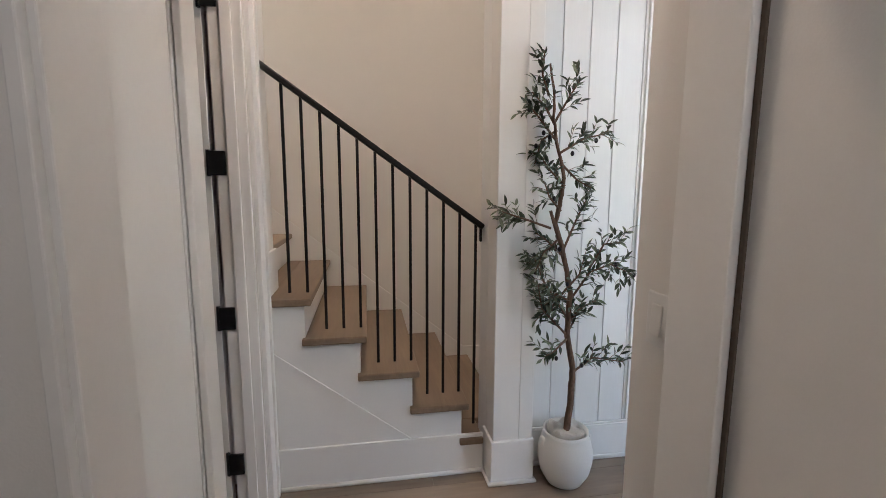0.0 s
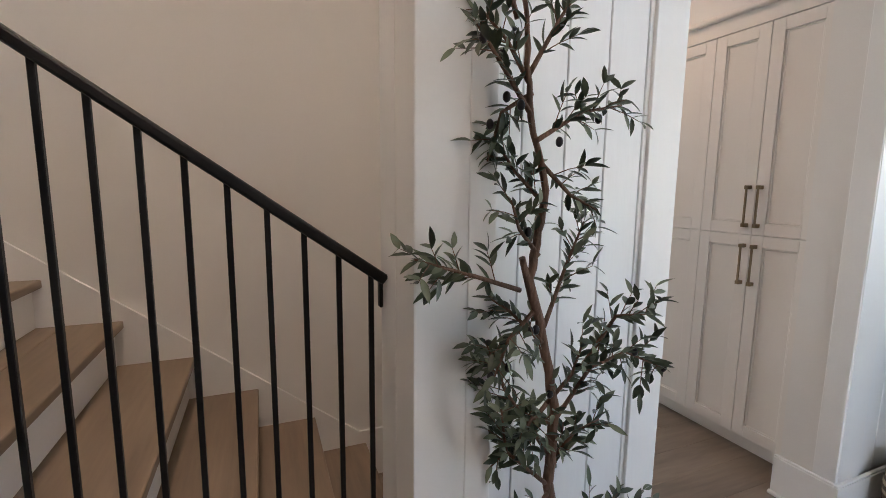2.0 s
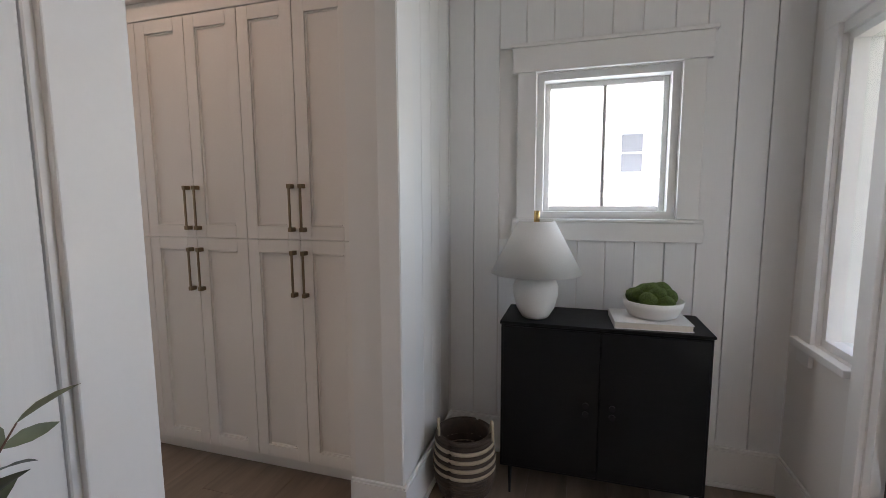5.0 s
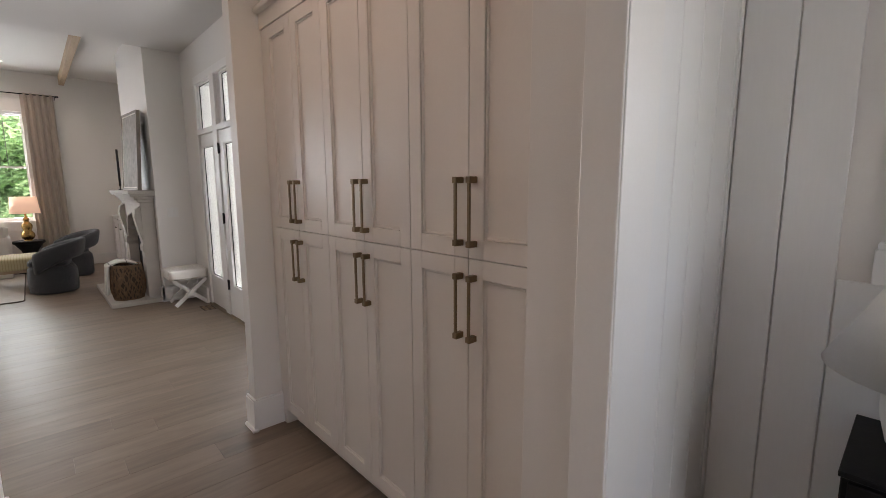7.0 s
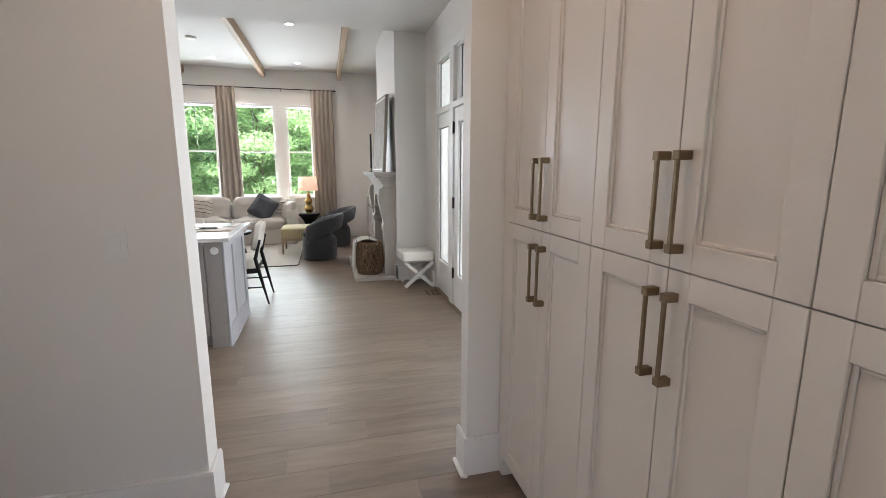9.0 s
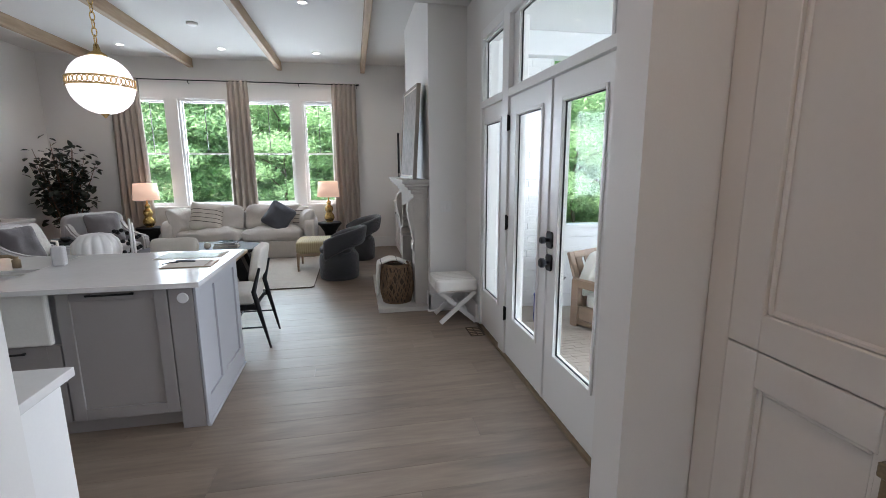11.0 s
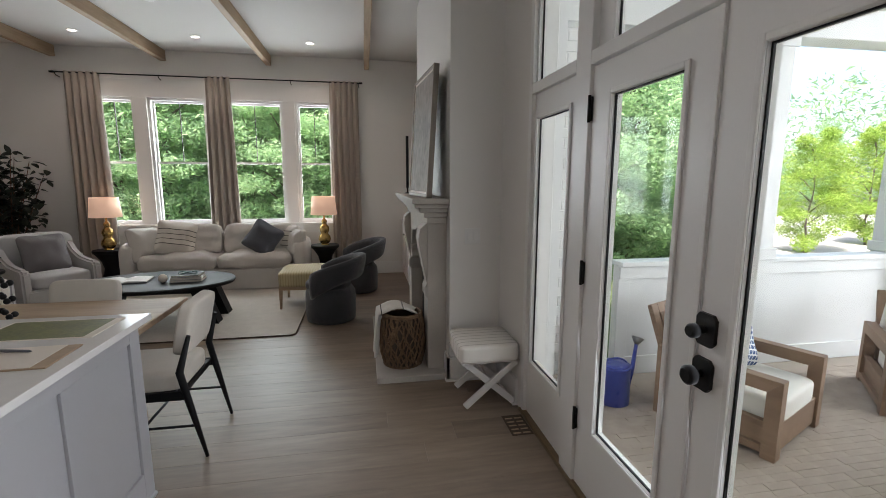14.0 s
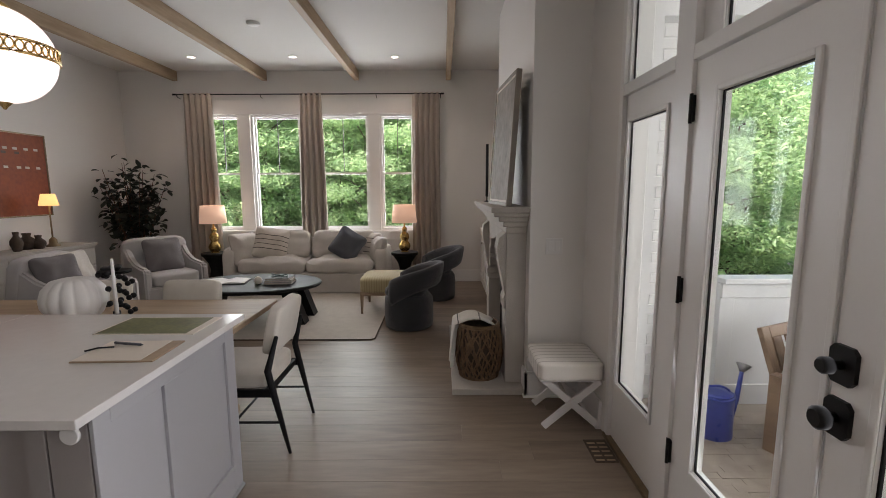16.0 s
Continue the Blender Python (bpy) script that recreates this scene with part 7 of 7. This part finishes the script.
def tree(label, material, height, spread, lobes, leaves, size, seed, low=0.25):
    rg = random.Random(seed)
    t = thing("tree", label, "tree", pose(0, 0, 0), group="woodland trees")
    pts = [Vector((0.12 * math.sin(i * 1.7 + seed), 0.12 * math.cos(i * 1.3), height * 0.93 * i / 8)) for i in range(9)]
    part("trunk", tube(B(), pts, [0.010 * height * (1 - 0.88 * i / 8) for i in range(9)], 8), M['trunk'], t)
    bm = B()
    br = B()
    for k in range(lobes):
        u = (k + 0.5) / lobes
        z = height * (low + (1 - low) * u)
        w = spread * (0.35 + 0.65 * math.sin(math.pi * min(u * 0.85 + 0.12, 1)))
        a = k * 2.4 + rg.uniform(-0.5, 0.5)
        c = Vector((w * 0.62 * math.cos(a), w * 0.62 * math.sin(a), z))
        base = Vector((0, 0, z - 0.12 * height))
        if k % 2 == 0:
            tube(br, [base, base.lerp(c, 0.5) + Vector((0, 0, 0.15)), c], [0.006 * height, 0.004 * height, 0.0015 * height], 5)
        clump(bm, c, Vector((w * 0.55, w * 0.55, height * 0.075)) * rg.uniform(0.8, 1.3), leaves, rg, size)
    part("limbs", br, M['trunk'], t)
    part("crown", bm, M[material], t)
    return t


rg = random.Random(77)
kinds = [tree("tall green woodland tree behind the house", 'woods', 13, 2.6, 24, 800, 0.10, 1, 0.10), tree("tall green woodland tree with open crown", 'woods', 15, 2.8, 26, 760, 0.105, 2, 0.16),
         tree("bright young tree at the wood's edge", 'bright', 7.5, 2.0, 20, 900, 0.085, 3, 0.08), tree("thick green understorey tree", 'woods', 6, 2.3, 18, 900, 0.08, 4, 0.02)]
spots = []
for k in range(13):
    spots.append((rg.choice((0, 1)), -8.5 + 1.7 * k + rg.uniform(-0.6, 0.6), 22 + rg.uniform(-1.5, 3.5)))
for k in range(12):
    spots.append((rg.choice((3, 3, 3)), -8 + 1.75 * k + rg.uniform(-0.6, 0.6), 18.5 + rg.uniform(-0.8, 1.6)))
for k in range(16):
    spots.append((rg.choice((0, 1)), -16 + 2.1 * k, 29 + rg.uniform(-2, 3)))
for k in range(4):
    spots.append((rg.choice((0, 1, 3)), 10.5 + 1.3 * k + rg.uniform(-0.5, 0.5), 24 - 0.6 * k + rg.uniform(-1.5, 1.5)))
for k in range(14):
    spots.append((rg.choice((0, 1, 0, 3)), 27 + 3.2 * k + rg.uniform(-1, 1), 46 - 1.4 * k + rg.uniform(-3, 3)))
for x, y in ((4.6, 13.6), (5.7, 14.4), (6.9, 14.0), (8.2, 14.8), (9.4, 15.6)):
    spots.append((3, x, y))
for x, y in ((5.0, 17.0), (6.6, 16.4), (8.0, 17.6), (9.6, 18.4)):
    spots.append((rg.choice((0, 1)), x, y))
for x, y in ((13.9, 15.0), (17.6, 16.2), (20.5, 15.0), (14.6, 11.4)):
    spots.append((2, x, y))
used = set()
for kind, x, y in spots:
    m = Matrix.Translation((x, y, -0.6)) @ Euler((0, 0, rg.uniform(0, 6.28))).to_matrix().to_4x4()
    c = kinds[kind]
    if kind in used:
        c = copy_thing(kinds[kind], m)
    else:
        c.matrix_world = m
        used.add(kind)
    ratio = (x - 1.2) / (y - 4.2)
    c.scale = [rg.uniform(0.85, 1.15) * (1.0 if ratio < 0.7 else 0.6 if kind != 2 else 0.5)] * 3
# far woods as a ragged band of foliage
bm = B()
for k in range(150):
    a = radians(rg.uniform(-30, 140))
    d = rg.uniform(60, 85)
    clump(bm, Vector((d * math.cos(a), d * math.sin(a), rg.uniform(0, 9))), Vector((5, 5, 4.5)), 900, rg, 0.33)
solo("far_woods", bm, M['woods'], "distant green woods", "woods", kind="stuff")

# drive with parked vehicles and a lamp post in the distance
setting("road", box(B(), 10.5, 60, 11.5, 27.0, -0.598, -0.58), M['road'], "pale concrete drive beyond the trees", "road")
for x, y, r in ((33.0, 23.5, 10), (37.0, 25.0, -20)):
    car = thing("car", "dark parked car far beyond the porch", "car", pose(x, y, -0.58, 0, 0, r), group="parked cars")
    part("body", box(B(), -2.2, 2.2, -0.9, 0.9, 0.28, 0.95, 0.14, 3), M['redroof'], car)
    part("cabin", box(B(), -1.1, 1.2, -0.78, 0.78, 0.95, 1.48, 0.18, 3), M['black'], car)
    for wx, wy in ((-1.4, -0.9), (-1.4, 0.9), (1.4, -0.9), (1.4, 0.9)):
        part("wheel", tube(B(), [(wx, wy - 0.1, 0.33), (wx, wy + 0.1, 0.33)], 0.33, 18), M['black'], car)

# neighbouring white house seen from the foyer window
nh = thing("house", "bright white neighbouring house with blue-grey windows", "house", pose(18.0, 0, -0.6))
part("wall", prism(B(), [(-3.0, 0), (12.0, 0), (12.0, 4.78), (4.5, 11.53), (-3.0, 4.78)], 0, 9, 'x'), M['extwhite'], nh)
part("rake_board", prism(B(), [(-3.3, 4.51), (-3.3, 4.75), (4.5, 11.77), (4.5, 11.53)], -0.12, 0.0, 'x'), M['extwhite'], nh)
part("wing", box(B(), 0.9, 9, -12, -3.001, 0, 5.0), M['extwhite'], nh)
bm = B()
prism(bm, [(-3.4, 4.66), (-3.4, 4.78), (4.5, 11.92), (12.4, 4.78), (12.4, 4.66), (4.5, 11.77)], -0.4, 9.4, 'x')
part("roof", bm, M['stone'], nh)
bm = B()
prism(bm, [(0.5, 5.0), (0.2, 5.1), (5, 8.0), (9, 5.0)], -12.3, -3.42, 'y')
part("wing_roof", bm, M['road'], nh)
part("porch_roof", box(B(), -1.6, 0, -2.0, 12, 2.62, 2.78, 0.02, 1), M['extwhite'], nh)
part("beam", box(B(), -1.5, -1.3, -2.0, 12, 2.0, 2.2, 0.01, 1), M['extwhite'], nh)
bm = B()
prism(bm, [(-2.2, 1.95), (-3.7, 4.2), (-6.5, 1.95)], -2.4, -2.2, 'x')
part("gable", bm, M['celadon'], nh, "pale blue-green sheathed gable")
for y0, y1, z0, z1 in ((-1.56, -0.82, 2.95, 4.35),):
    w = part("window", box(B(), -0.03, 0.02, y0, y1, z0, z1), M['slate'], nh, "dark blue-grey window")
    part("bar", box(B(), -0.05, -0.03, y0, y1, (z0 + z1) / 2 - 0.03, (z0 + z1) / 2 + 0.03), M['greycloth'], w)
w = part("window", box(B(), 0.86, 0.91, -3.9, -3.2, 3.15, 4.25), M['slate'], nh, "dark blue-grey window")
setting("road", box(B(), 2.6, 17.9, -30, 1.5, -0.598, -0.585), M['road'], "pale driveway beside the house", "road")

# ---- running-bond brick paving on the porch ----
pav = new("porch_paving")
tagged(pav, "weathered tan brick porch paving in running bond", "paving", kind="structure")
BL, BW = 0.17, 0.055
shared = mesh_of("brick", box(B(), 0.0008, BL - 0.0008, 0.0008, BW - 0.0008, -0.012, 0.0, 0.0015, 1), M['brickpave'])
rest = B()
rg = random.Random(8)
cells = []
for j in range(int(5.05 / BW)):
    y = 2.1 + BW * j
    x = 2.42 - rg.uniform(0.02, 0.18)
    while x < 7.95:
        cells.append((x, y))
        x += BL
cells.sort(key=lambda c: (c[0] - 3.4) ** 2 * 0.7 + (c[1] - 5.6) ** 2)
for k, (x, y) in enumerate(cells):
    m = pose(x, y, PZF + rg.uniform(-0.0008, 0.0012), rg.uniform(-0.5, 0.5), rg.uniform(-0.3, 0.3), rg.uniform(-0.5, 0.5))
    if k < 300:
        ob = new("brick", shared)
        ob.matrix_basis = m
        ob.parent = pav
    else:
        box(rest, 0.0008, BL - 0.0008, 0.0008, BW - 0.0008, -0.012, 0.0, 0, 1, m)
ob = part("bricks", rest, M['brickpave'], pav)
ob["kind"] = "stuff"

# ---- oak floor boards ----
planks = new("floor_boards")
tagged(planks, "wide greige oak floor boards", "floor", kind="structure")
plank_mesh = {}
rng = random.Random(5)


def plank(x0, x1, y, w=0.19):
    key = round(x1 - x0, 2)
    if key not in plank_mesh:
        plank_mesh[key] = mesh_of("floor_plank", box(B(), 0, key - 0.001, 0.0004, w - 0.0004, -0.006, 0.0, 0.0008, 1), M['floor'])
    ob = new("floor_plank", plank_mesh[key])
    ob.location = (x0, y, 0)
    ob.parent = planks


row, y = 0, -2.6
while y < 11.45:
    x = -3.9 if y > 3.4 else -3.1
    end = 2.19 if y > 3.5 else 2.3
    x += rng.choice((0, -0.6, -1.2))
    while x < end - 0.05:
        length = rng.choice((1.6, 2.0, 2.4, 2.8))
        length = min(length, end + 0.01 - x)
        plank(x, x + length, y)
        x += length
    y += 0.19
    row += 1
